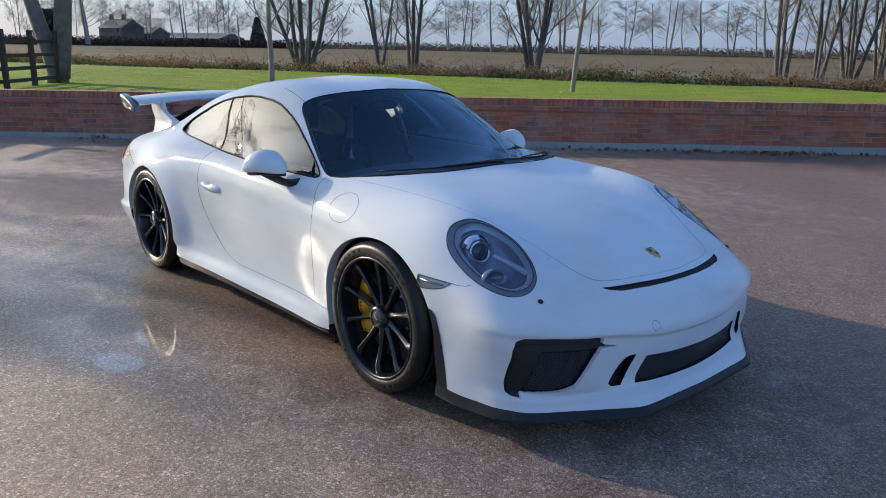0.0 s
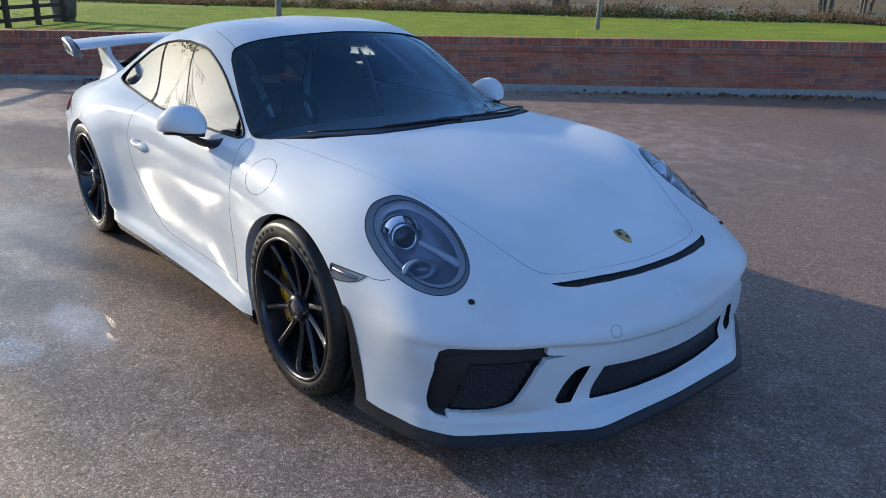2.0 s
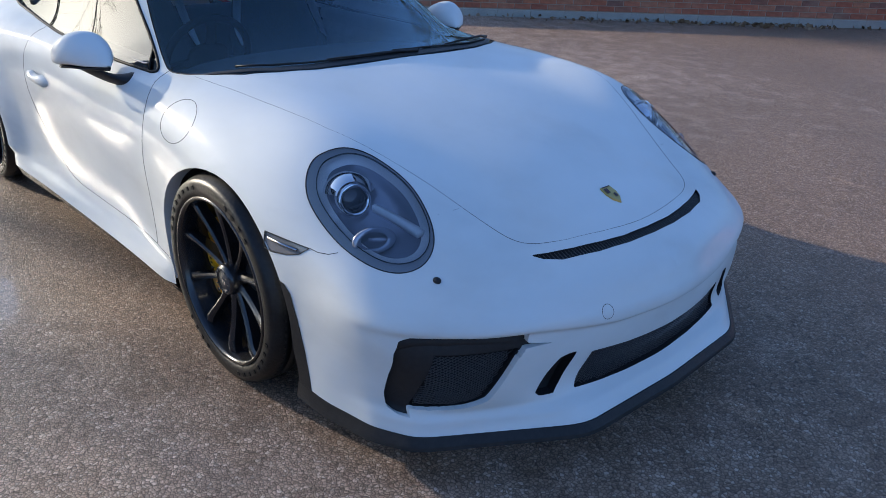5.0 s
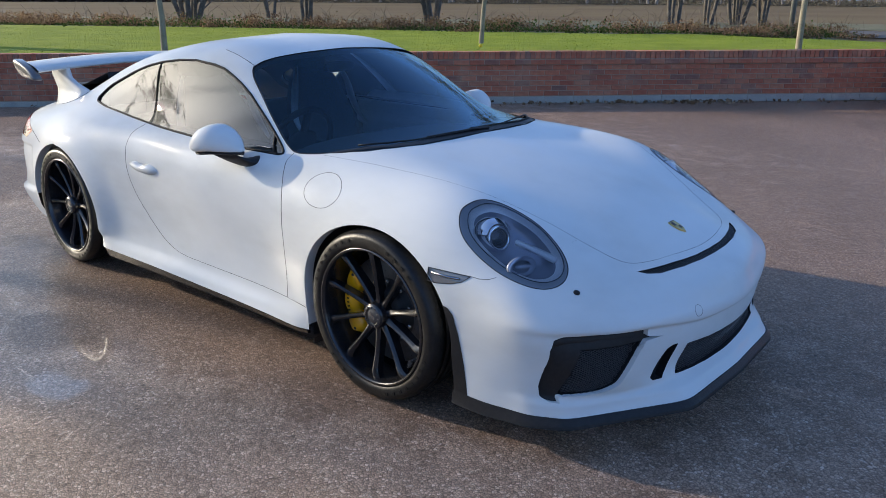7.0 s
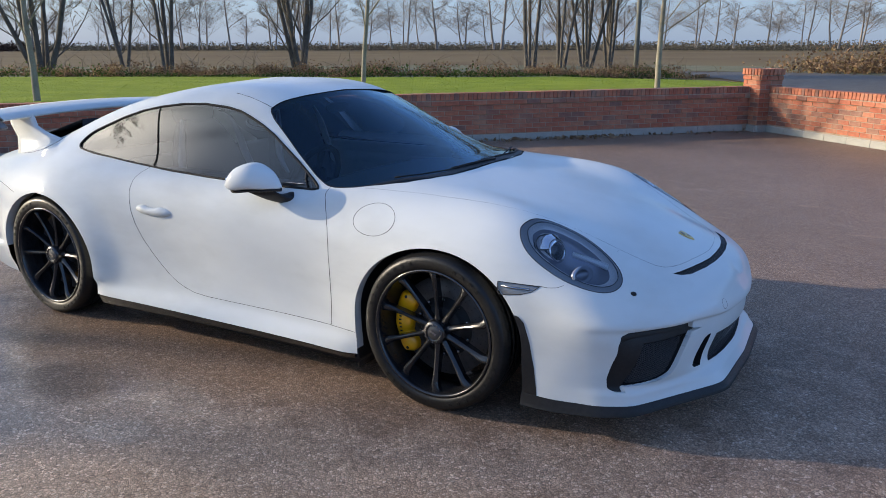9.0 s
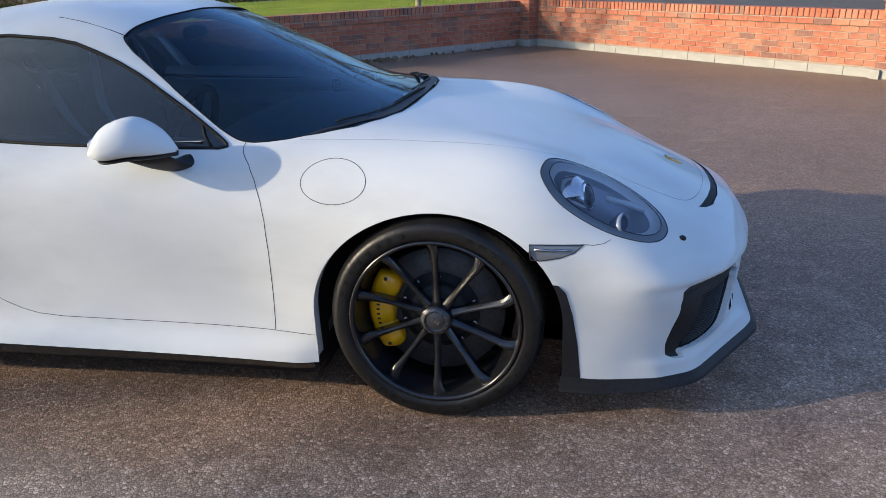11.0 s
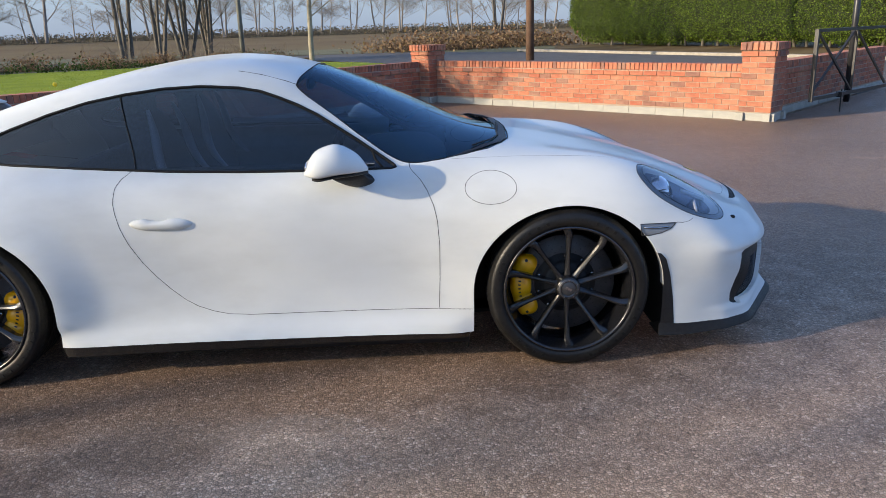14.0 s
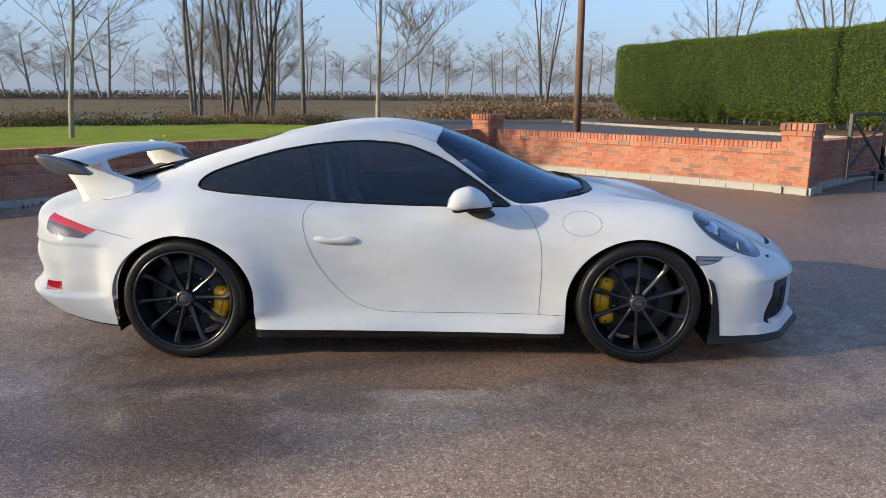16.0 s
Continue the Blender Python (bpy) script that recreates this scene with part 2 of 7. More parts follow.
def tarmac():
    m, nt, b = material("tarmac")
    tc = nt.nodes.new("ShaderNodeTexCoord")
    L = nt.links.new
    stones = node(nt, "ShaderNodeTexVoronoi", Scale=92.0)
    L(tc.outputs["Object"], stones.inputs["Vector"])
    edge = node(nt, "ShaderNodeTexVoronoi", Scale=92.0)
    edge.feature = "DISTANCE_TO_EDGE"
    L(tc.outputs["Object"], edge.inputs["Vector"])
    fine = node(nt, "ShaderNodeTexNoise", Scale=420.0, Detail=3.0)
    big = node(nt, "ShaderNodeTexNoise", Scale=0.55, Detail=5.0)
    mid_ = node(nt, "ShaderNodeTexNoise", Scale=5.0, Detail=6.0)
    for n in (fine, big, mid_):
        L(tc.outputs["Object"], n.inputs["Vector"])
    sep = nt.nodes.new("ShaderNodeSeparateColor")
    L(stones.outputs["Color"], sep.inputs[0])
    tint = ramp(nt, sep.outputs[0], [(0.0, (0.43, 0.305, 0.228)), (0.5, (0.62, 0.448, 0.342)), (0.85, (0.76, 0.572, 0.447)), (1.0, (0.94, 0.78, 0.66))])
    gap = ramp(nt, edge.outputs[0], [(0.0, (0.20, 0.19, 0.18)), (0.15, (1, 1, 1))])
    mul = nt.nodes.new("ShaderNodeMix")
    mul.data_type, mul.blend_type = "RGBA", "MULTIPLY"
    mul.inputs[0].default_value = 0.9
    L(tint.outputs[0], mul.inputs[6])
    L(gap.outputs[0], mul.inputs[7])
    stain = ramp(nt, mid_.outputs[0], [(0.30, (0.90, 0.89, 0.88)), (0.70, (1.10, 1.10, 1.09))])
    mul2 = nt.nodes.new("ShaderNodeMix")
    mul2.data_type, mul2.blend_type = "RGBA", "MULTIPLY"
    mul2.inputs[0].default_value = 1.0
    L(mul.outputs[2], mul2.inputs[6])
    L(stain.outputs[0], mul2.inputs[7])
    # long pale scuffs and broad darker stains
    st_map = nt.nodes.new("ShaderNodeMapping")
    st_map.inputs["Rotation"].default_value = (0, 0, -0.78)
    st_map.inputs["Scale"].default_value = (0.9, 3.2, 1.0)
    L(tc.outputs["Object"], st_map.inputs["Vector"])
    scuff = node(nt, "ShaderNodeTexNoise", Scale=1.1, Detail=5.0)
    L(st_map.outputs[0], scuff.inputs["Vector"])
    pale = ramp(nt, scuff.outputs[0], [(0.0, (0.86, 0.85, 0.84)), (0.45, (1, 1, 1)), (0.66, (1.0, 1.0, 1.0)), (0.74, (1.45, 1.42, 1.38))])
    broad = ramp(nt, big.outputs[0], [(0.35, (0.84, 0.84, 0.83)), (0.6, (1.06, 1.06, 1.06))])
    for extra in (pale, broad):
        nx = nt.nodes.new("ShaderNodeMix")
        nx.data_type, nx.blend_type = "RGBA", "MULTIPLY"
        nx.inputs[0].default_value = 1.0
        L(mul2.outputs[2], nx.inputs[6])
        L(extra.outputs[0], nx.inputs[7])
        mul2 = nx
    # damp patches, painted ground shade and shallow standing water, with ragged edges
    def pools(places):
        total = None
        for cx, cy, rx, ry in places:
            mp = nt.nodes.new("ShaderNodeMapping")
            mp.vector_type = "TEXTURE"
            mp.inputs["Location"].default_value = (cx, cy, 0)
            mp.inputs["Rotation"].default_value = (0, 0, 0.12)
            mp.inputs["Scale"].default_value = (rx, ry, 1.0)
            L(tc.outputs["Object"], mp.inputs["Vector"])
            ln = nt.nodes.new("ShaderNodeVectorMath")
            ln.operation = "LENGTH"
            L(mp.outputs[0], ln.inputs[0])
            f = ramp(nt, ln.outputs["Value"], [(0.0, (1, 1, 1)), (1.0, (0, 0, 0))])
            if total is None:
                total = f.outputs[0]
            else:
                mx = nt.nodes.new("ShaderNodeMath")
                mx.operation = "MAXIMUM"
                L(total, mx.inputs[0]), L(f.outputs[0], mx.inputs[1])
                total = mx.outputs[0]
        ad = nt.nodes.new("ShaderNodeMath")
        ad.operation = "MULTIPLY_ADD"
        L(mid_.outputs[0], ad.inputs[0])
        ad.inputs[1].default_value = 0.9
        L(total, ad.inputs[2])
        return ad.outputs[0]

    damp_shade = ramp(nt, pools(DAMP_SHADE), [(0.62, (0, 0, 0)), (1.05, (1, 1, 1))])
    deep = ramp(nt, pools(PUDDLES), [(0.74, (0, 0, 0)), (0.92, (0.9, 0.9, 0.9))])
    thin_ = ramp(nt, pools(FILM), [(0.55, (0, 0, 0)), (1.15, (0.38, 0.38, 0.38))])
    film_ = nt.nodes.new("ShaderNodeMath")
    film_.operation = "MAXIMUM"
    L(deep.outputs[0], film_.inputs[0]), L(thin_.outputs[0], film_.inputs[1])
    dark = nt.nodes.new("ShaderNodeMix")
    dark.data_type, dark.blend_type = "RGBA", "MULTIPLY"
    L(damp_shade.outputs[0], dark.inputs[0])
    L(mul2.outputs[2], dark.inputs[6])
    dark.inputs[7].default_value = (0.46, 0.43, 0.40, 1)
    L(dark.outputs[2], b.inputs["Base Color"])
    ro = nt.nodes.new("ShaderNodeMapRange")
    L(damp_shade.outputs[0], ro.inputs[0])
    ro.inputs[3].default_value, ro.inputs[4].default_value = 0.40, 0.44
    L(ro.outputs[0], b.inputs["Roughness"])
    sp = nt.nodes.new("ShaderNodeMapRange")
    L(damp_shade.outputs[0], sp.inputs[0])
    sp.inputs[3].default_value, sp.inputs[4].default_value = 0.36, 0.20
    L(sp.outputs[0], b.inputs["Specular IOR Level"])
    L(film_.outputs[0], b.inputs["Coat Weight"])
    smear = nt.nodes.new("ShaderNodeMapRange")                   # thin film is rough, deep water a mirror
    L(deep.outputs[0], smear.inputs[0])
    smear.inputs[1].default_value, smear.inputs[2].default_value = 0.1, 0.8
    smear.inputs[3].default_value, smear.inputs[4].default_value = 0.24, 0.04
    L(smear.outputs[0], b.inputs["Coat Roughness"])
    h = nt.nodes.new("ShaderNodeMath")
    h.operation = "MULTIPLY_ADD"
    L(edge.outputs[0], h.inputs[0])
    h.inputs[1].default_value = 1.6
    L(fine.outputs[0], h.inputs[2])
    st = nt.nodes.new("ShaderNodeMapRange")
    L(damp_shade.outputs[0], st.inputs[0])
    st.inputs[3].default_value, st.inputs[4].default_value = 1.0, 0.5
    bp = node(nt, "ShaderNodeBump", Distance=0.009)
    L(st.outputs[0], bp.inputs["Strength"])
    L(h.outputs[0], bp.inputs["Height"])
    L(bp.outputs[0], b.inputs["Normal"])
    return m


PUDDLES = [(-1.12, -1.38, 0.46, 0.20), (-1.0, -1.65, 0.24, 0.15)]
FILM = [(-2.6, -1.42, 1.3, 0.80), (-1.5, -1.50, 1.1, 0.60), (-2.9, -2.4, 0.9, 0.7)]
# damp places, with painted shade: car's shadow (3.6, 0.6), band by wall (-7.2, 2.2)
DAMP_SHADE = [(-1.2, -0.90, 3.4, 0.75), (-1.55, -1.42, 0.50, 0.36), (4.2, 3.6, 11.0, 8.0), (-2.5, -1.9, 1.5, 0.9), (-5.5, -0.6, 2.4, 1.2), (2.5, 8.0, 13.0, 8.0), (8.0, 4.0, 8.0, 7.0), (3.6, 0.6, 3.6, 2.4), (-7.2, 2.2, 4.8, 3.4)]
M_TARMAC = tarmac()


def sheet(name, pts, z, mat, label, category):
    bm = bmesh.new()
    bm.faces.new([bm.verts.new((x, y, z)) for x, y in pts])
    if bm.faces[:][0].normal.z < 0:
        bmesh.ops.reverse_faces(bm, faces=bm.faces)
    return tagged(part(name, bm, mat), label, category, kind="structure")


def field_soil():
    m, nt, b = material("ploughed_soil")
    L = nt.links.new
    tc = nt.nodes.new("ShaderNodeTexCoord")
    mp = nt.nodes.new("ShaderNodeMapping")
    mp.inputs["Rotation"].default_value = (0, 0, 0.85)
    L(tc.outputs["Object"], mp.inputs[0])
    wv = node(nt, "ShaderNodeTexWave", Scale=0.10, Distortion=1.5, Detail=3.0)
    ns = node(nt, "ShaderNodeTexNoise", Scale=0.05, Detail=8.0)
    n2 = node(nt, "ShaderNodeTexNoise", Scale=3.0, Detail=5.0)
    for n in (wv, ns, n2):
        L(mp.outputs[0], n.inputs["Vector"])
    a = nt.nodes.new("ShaderNodeMath")
    a.operation = "MULTIPLY_ADD"
    L(wv.outputs[1], a.inputs[0])
    a.inputs[1].default_value = 0.25
    L(ns.outputs[0], a.inputs[2])
    c = nt.nodes.new("ShaderNodeMath")
    c.operation = "MULTIPLY_ADD"
    L(n2.outputs[0], c.inputs[0])
    c.inputs[1].default_value = 0.3
    L(a.outputs[0], c.inputs[2])
    r = ramp(nt, c.outputs[0], [(0.45, (0.098, 0.066, 0.034)), (0.75, (0.150, 0.106, 0.056)), (1.0, (0.172, 0.132, 0.066))])
    L(r.outputs[0], b.inputs["Base Color"])
    b.inputs["Roughness"].default_value = 0.9
    b.inputs["Specular IOR Level"].default_value = 0.08
    return m


M_SOIL = field_soil()
M_GRASS = grainy("lawn_grass", (0.145, 0.195, 0.012), (0.28, 0.33, 0.03), 1.3, 0.85, 0.4, 45.0, dist=0.05, spec=0.15)
M_BLADE = grainy("grass_blade", (0.165, 0.22, 0.014), (0.285, 0.34, 0.035), 2.0, 0.6, 0.0, 30.0, spec=0.15)
M_ROAD = grainy("road_asphalt", (0.085, 0.078, 0.070), (0.15, 0.138, 0.122), 2.0, 0.75, 0.4, 90.0, spec=0.15)
M_KERB = grainy("pale_kerb_stone", (0.24, 0.215, 0.175), (0.38, 0.34, 0.28), 4.0, 0.85, 0.3, 60.0)

sheet("ground", [(-900, -500), (900, -500), (900, 1100), (-900, 1100)], -0.045, M_SOIL, "brown ploughed field reaching to the horizon", "field")
yard = [spot(-30, 0.1), spot(0.1, 0.1), spot(0.1, 6.4), spot(8, 6.4), spot(8, 40), spot(-60, 40), spot(-60, 0.1)]
sheet("yard", [(p.x, p.y) for p in yard], 0.0, M_TARMAC, "reddish brown tarmac yard with damp patches and painted-in shade", "tarmac")
# the lawn lies higher than the yard and slopes down to the lane
RISE = 0.45
LAWN = [spot(-30, -.1), spot(-.05, -.1), spot(.1, -.05), spot(.12, 4.6), Vector((3.0, 13.0, 0)), Vector((1.5, 22.0, 0)), Vector((-1.7, 26.5, 0)), Vector((-5.5, 26.2, 0)), Vector((-6.5, 22.5, 0)), Vector((-10.0, 19.5, 0)),
        Vector((-15.0, 17.0, 0)), Vector((-21.5, 14.0, 0)), Vector((-32.0, 7.5, 0)), Vector((-60, -4, 0)), Vector((-60, -30, 0))]
BANK = [Vector(c) for c in ((-5.5, 26.2, 0), (-6.5, 22.5, 0), (-10.0, 19.5, 0), (-15.0, 17.0, 0), (-21.5, 14.0, 0), (-32.0, 7.5, 0), (-60, -4, 0), (-64, 8, 0), (-40, 24, 0), (-24, 36, 0), (-12, 42, 0), (-7.0, 36.0, 0))]
LANE_EDGE = np.array([(1.0, 6.0), (3.0, 13.0), (1.5, 22.0), (-1.7, 26.5), (-5.5, 26.2), (-7.0, 36.0), (-12, 42), (-24, 36), (-40, 24), (-64, 8)])


def lawn_height(p):
    """Height of the raised ground behind the wall, falling towards the lane and the field."""
    best = np.full(len(p), 1e9)
    for a, b in zip(LANE_EDGE, LANE_EDGE[1:]):
        v = b - a
        t = np.clip(((p - a) @ v) / (v @ v), 0, 1)
        best = np.minimum(best, np.linalg.norm(p - a - t[:, None] * v, axis=1))
    k = np.clip(best / 6.0, 0, 1)
    return RISE * (k * (1.6 - .6 * k)) - .02


def within(p, poly):
    hit = np.zeros(len(p), bool)
    for a, b in zip(poly, poly[1:] + poly[:1]):
        if a.y != b.y:
            hit ^= ((a.y > p[:, 1]) != (b.y > p[:, 1])) & (p[:, 0] < (b.x - a.x) * (p[:, 1] - a.y) / (b.y - a.y) + a.x)
    return hit


def raised(name, poly, step, mat, label, category, lift_=0.0):
    """A sheet over the outline, in squares laid along the wall, that follows the raised ground."""
    n_a, n_o = int(75 / step), int(52 / step)
    ia, io = np.meshgrid(np.arange(n_a + 1), np.arange(n_o + 1), indexing="ij")
    al, be = 22 - ia * step, 4.75 - io * step
    x, y = CORNER.x + W.x * al + R.x * be, CORNER.y + W.y * al + R.y * be
    xy = np.stack([x.ravel(), y.ravel()], 1)
    q = np.stack([ia[:-1, :-1] * (n_o + 1) + io[:-1, :-1], ia[1:, :-1] * (n_o + 1) + io[1:, :-1], ia[1:, 1:] * (n_o + 1) + io[1:, 1:], ia[:-1, 1:] * (n_o + 1) + io[:-1, 1:]], -1).reshape(-1, 4)
    q = q[within(xy[q].mean(1), poly)]
    ids, inv = np.unique(q, return_inverse=True)
    me = raw(name, np.column_stack([xy[ids], lawn_height(xy[ids]) + lift_]), inv.reshape(-1, 4), mat)
    if me.polygons[0].normal.z < 0:
        me.flip_normals()
    return tagged(part(name, me, None), label, category, kind="structure")


raised("lawn", LAWN, .25, M_GRASS, "mown green lawn behind the wall, higher than the yard", "lawn")
road_pts = [(3.2, 14.5), (9.0, 8.0), (30, -8), (45, 6), (14.5, 21.0), (11.3, 25.0), (5.8, 35.5), (-2, 42), (-14, 40.5), (-30, 36), (-30, 33.5), (-14.5, 35), (-5.5, 33.5), (-2.4, 27.1), (1.2, 22.0)]
sheet("road", road_pts, -0.012, M_ROAD, "grey asphalt lane beyond the wall", "road")
M_VERGE = grainy("rough_verge", (0.06, 0.075, 0.02), (0.17, 0.14, 0.07), 0.8, 0.9, 0.4, 12.0, dist=0.05)
raised("bank", BANK, .5, M_VERGE, "rough brown and green bank at the field edge", "verge", -.01)
verge = [(-2, 42.3), (6.0, 36.0), (7.5, 44), (8, 52), (-15, 55), (-12, 42.5)]
sheet("verge", verge, -0.022, M_VERGE, "rough brown and green verge", "verge")
# pale kerb under the clipped hedge
bm = bmesh.new()
kp = [(4.4, 38.0), (5.7, 35.6), (8.3, 30.4), (11.3, 25.0), (13.2, 21.0), (15.5, 15.0)]
for (x0, y0), (x1, y1) in zip(kp, kp[1:]):
    d = Vector((x1 - x0, y1 - y0, 0))
    box(bm, 0, 0, -0.02, d.length - 0.01, 0.30, 0.10, 0.015, Matrix.Translation((x0, y0, 0)) @ Matrix.Rotation(math.atan2(d.y, d.x), 4, "Z"))
tagged(part("kerb", bm, M_KERB, smooth=False), "pale stone kerb along the lane", "kerb", kind="structure")

# small green tufts on the lawn
rng = np.random.default_rng(5)
n_bl = 60000
a_ = rng.uniform(-22, 8, n_bl)
o_ = 0.2 + 17 * rng.random(n_bl) ** 1.2
bx = CORNER.x + W.x * a_ - R.x * o_
by = CORNER.y + W.y * a_ - R.y * o_
th = rng.uniform(0, 2 * math.pi, n_bl)
hh = rng.uniform(0.012, 0.034, n_bl)
wd = rng.uniform(0.004, 0.009, n_bl)
lx, ly = rng.normal(0, 0.02, n_bl), rng.normal(0, 0.02, n_bl)
bz = lawn_height(np.stack([bx, by], 1)) - .003
V = np.empty((n_bl, 3, 3))
V[:, 0] = np.stack([bx - np.cos(th) * wd, by - np.sin(th) * wd, bz], 1)
V[:, 1] = np.stack([bx + np.cos(th) * wd, by + np.sin(th) * wd, bz], 1)
V[:, 2] = np.stack([bx + lx, by + ly, bz + hh], 1)
keep = within(np.stack([bx, by], 1), LAWN)
V = V[keep].reshape(-1, 3)
me = raw("grass", V, np.arange(len(V)).reshape(-1, 3), M_BLADE, False)
tagged(part("grass", me, None), "short green grass blades on the lawn", "grass", kind="stuff")

# ---- brick walls ----
def brick_material():
    m, nt, b = material("red_brick")
    L = nt.links.new
    oi = nt.nodes.new("ShaderNodeObjectInfo")
    ge = nt.nodes.new("ShaderNodeNewGeometry")
    tc = nt.nodes.new("ShaderNodeTexCoord")
    ad = nt.nodes.new("ShaderNodeMath")
    ad.operation = "ADD"
    L(oi.outputs["Random"], ad.inputs[0])
    L(ge.outputs["Random Per Island"], ad.inputs[1])
    fr = nt.nodes.new("ShaderNodeMath")
    fr.operation = "FRACT"
    L(ad.outputs[0], fr.inputs[0])
    col = ramp(nt, fr.outputs[0], [(0.0, (0.36, 0.115, 0.064)), (0.3, (0.44, 0.155, 0.085)), (0.62, (0.34, 0.10, 0.056)), (0.78, (0.42, 0.175, 0.10)), (0.86, (0.26, 0.11, 0.075)), (1.0, (0.21, 0.105, 0.08))])
    n1 = node(nt, "ShaderNodeTexNoise", Scale=14.0, Detail=6.0)
    n2 = node(nt, "ShaderNodeTexNoise", Scale=110.0, Detail=4.0)
    for n in (n1, n2):
        L(tc.outputs["Object"], n.inputs["Vector"])
    v = ramp(nt, n1.outputs[0], [(0.3, (0.72, 0.72, 0.72)), (0.7, (1.25, 1.2, 1.15))])
    mu = nt.nodes.new("ShaderNodeMix")
    mu.data_type, mu.blend_type = "RGBA", "MULTIPLY"
    mu.inputs[0].default_value = 1.0
    L(col.outputs[0], mu.inputs[6]), L(v.outputs[0], mu.inputs[7])
    n3 = node(nt, "ShaderNodeTexNoise", Scale=2.2, Detail=7.0, Roughness=0.65)
    L(ge.outputs["Position"], n3.inputs["Vector"])
    bl = ramp(nt, n3.outputs[0], [(0.48, (0, 0, 0)), (0.75, (0.55, 0.55, 0.55))])
    bloom = nt.nodes.new("ShaderNodeMix")                          # sandy bloom in patches
    bloom.data_type = "RGBA"
    L(bl.outputs[0], bloom.inputs[0])
    L(mu.outputs[2], bloom.inputs[6])
    bloom.inputs[7].default_value = (0.46, 0.30, 0.20, 1)
    L(bloom.outputs[2], b.inputs["Base Color"])
    b.inputs["Roughness"].default_value = 0.82
    bp = node(nt, "ShaderNodeBump", Strength=0.35, Distance=0.004)
    L(n2.outputs[0], bp.inputs["Height"])
    L(bp.outputs[0], b.inputs["Normal"])
    return m


M_BRICK = brick_material()
M_MORTAR = grainy("pale_mortar", (0.28, 0.205, 0.15), (0.42, 0.32, 0.245), 8.0, 0.9, 0.4, 120.0)
M_PLINTH = grainy("grey_plinth_block", (0.26, 0.265, 0.245), (0.44, 0.42, 0.37), 5.0, 0.85, 0.4, 90.0)


def brick_mesh(name, lx_, ly_, lz_, ch=0.004):
    """A brick centred on its face, with worn front edges; the front looks to -y."""
    bm = bmesh.new()
    x, z = lx_ / 2, lz_ / 2
    f = [bm.verts.new(c) for c in ((-x + ch, 0, -z + ch), (x - ch, 0, -z + ch), (x - ch, 0, z - ch), (-x + ch, 0, z - ch))]
    m_ = [bm.verts.new(c) for c in ((-x, ch, -z), (x, ch, -z), (x, ch, z), (-x, ch, z))]
    k_ = [bm.verts.new(c) for c in ((-x, ly_, -z), (x, ly_, -z), (x, ly_, z), (-x, ly_, z))]
    bm.faces.new(f)
    for i in range(4):
        j = (i + 1) % 4
        bm.faces.new((f[j], f[i], m_[i], m_[j]))
        bm.faces.new((m_[j], m_[i], k_[i], k_[j]))
    bm.faces.new(k_[::-1])
    return mesh_of(name, bm, M_BRICK, False)


STRETCHER = brick_mesh("brick", .215, .10, .065)
HALF = brick_mesh("brick", .1025, .10, .065)
EDGE = brick_mesh("brick", .065, .225, .102)
CAP_EDGE = brick_mesh("brick", .065, .14, .102)
PLINTH = brick_mesh("block", .446, .10, .105, .003)
PLINTH.materials.clear()
PLINTH.materials.append(M_PLINTH)


class Joined:
    """Collects bricks into one mesh."""
    def __init__(self):
        self.v, self.f = [], []

    def add(self, me, m):
        k = len(self.v)
        self.v += [tuple(m @ v.co) for v in me.vertices]
        self.f += [tuple(k + i for i in p.vertices) for p in me.polygons]


def face_bricks(parent, m, length, courses, plinth, split, thick=.225):
    """Lays the face of a low wall: plinth, courses, a projecting course and bricks on edge on top.
    split(s) tells whether the bricks at s metres along are single pieces or part of the joined rest."""
    rest, rest_p = Joined(), Joined()
    wob = random.Random(int(length * 100))

    def lay(me, s, z, out=0.0, rest_=None, name="brick"):
        mm = m @ pose(s, -out + wob.uniform(-.002, .002), z, wob.uniform(-.5, .5), wob.uniform(-.4, .4), wob.uniform(-.4, .4))
        if split(s):
            ob = part(name, me, None, parent)
            ob.matrix_world = mm
        else:
            (rest_ or rest).add(me, mm)

    for k in range(int(length / .45) + 1):
        if .22 + k * .45 < length:
            lay(PLINTH, .225 + k * .45, .053, .012, rest_p, "block")
    for c in range(courses):
        z = plinth + .0375 + c * .075
        s = .1125 if c % 2 == 0 else .0
        while s < length + .05:
            if s < .06:
                lay(HALF, .055, z)
            elif s > length - .06:
                lay(HALF, length - .055, z)
            else:
                lay(STRETCHER, s, z)
            s += .225
    z = plinth + .0375 + courses * .075
    s = .1125
    while s < length:
        lay(STRETCHER, s, z + .002, .020)
        s += .225
    z = plinth + (courses + 1) * .075 + .064
    s = .0375
    while s < length:
        lay(EDGE, s, z, .010)
        s += .075
    if rest.v:
        ob = tagged(part("brick_rest", raw("brick_rest", rest.v, rest.f, M_BRICK, False), None, parent), kind="stuff")
    if rest_p.v:
        ob = tagged(part("block_rest", raw("block_rest", rest_p.v, rest_p.f, M_PLINTH, False), None, parent), kind="stuff")
    # mortar core
    bm = bmesh.new()
    top = plinth + (courses + 1) * .075 + .008
    box(bm, 0, .007, -.05, length, thick - .007, top, m=m)
    box(bm, 0, .004, top, length, thick - .006, top + .085, m=m)
    box(bm, 0, -.010, plinth + courses * .075 + .004, length, thick, top, m=m)
    core = part("mortar", bm, M_MORTAR, parent, "pale mortar joints", smooth=False)
    return parent


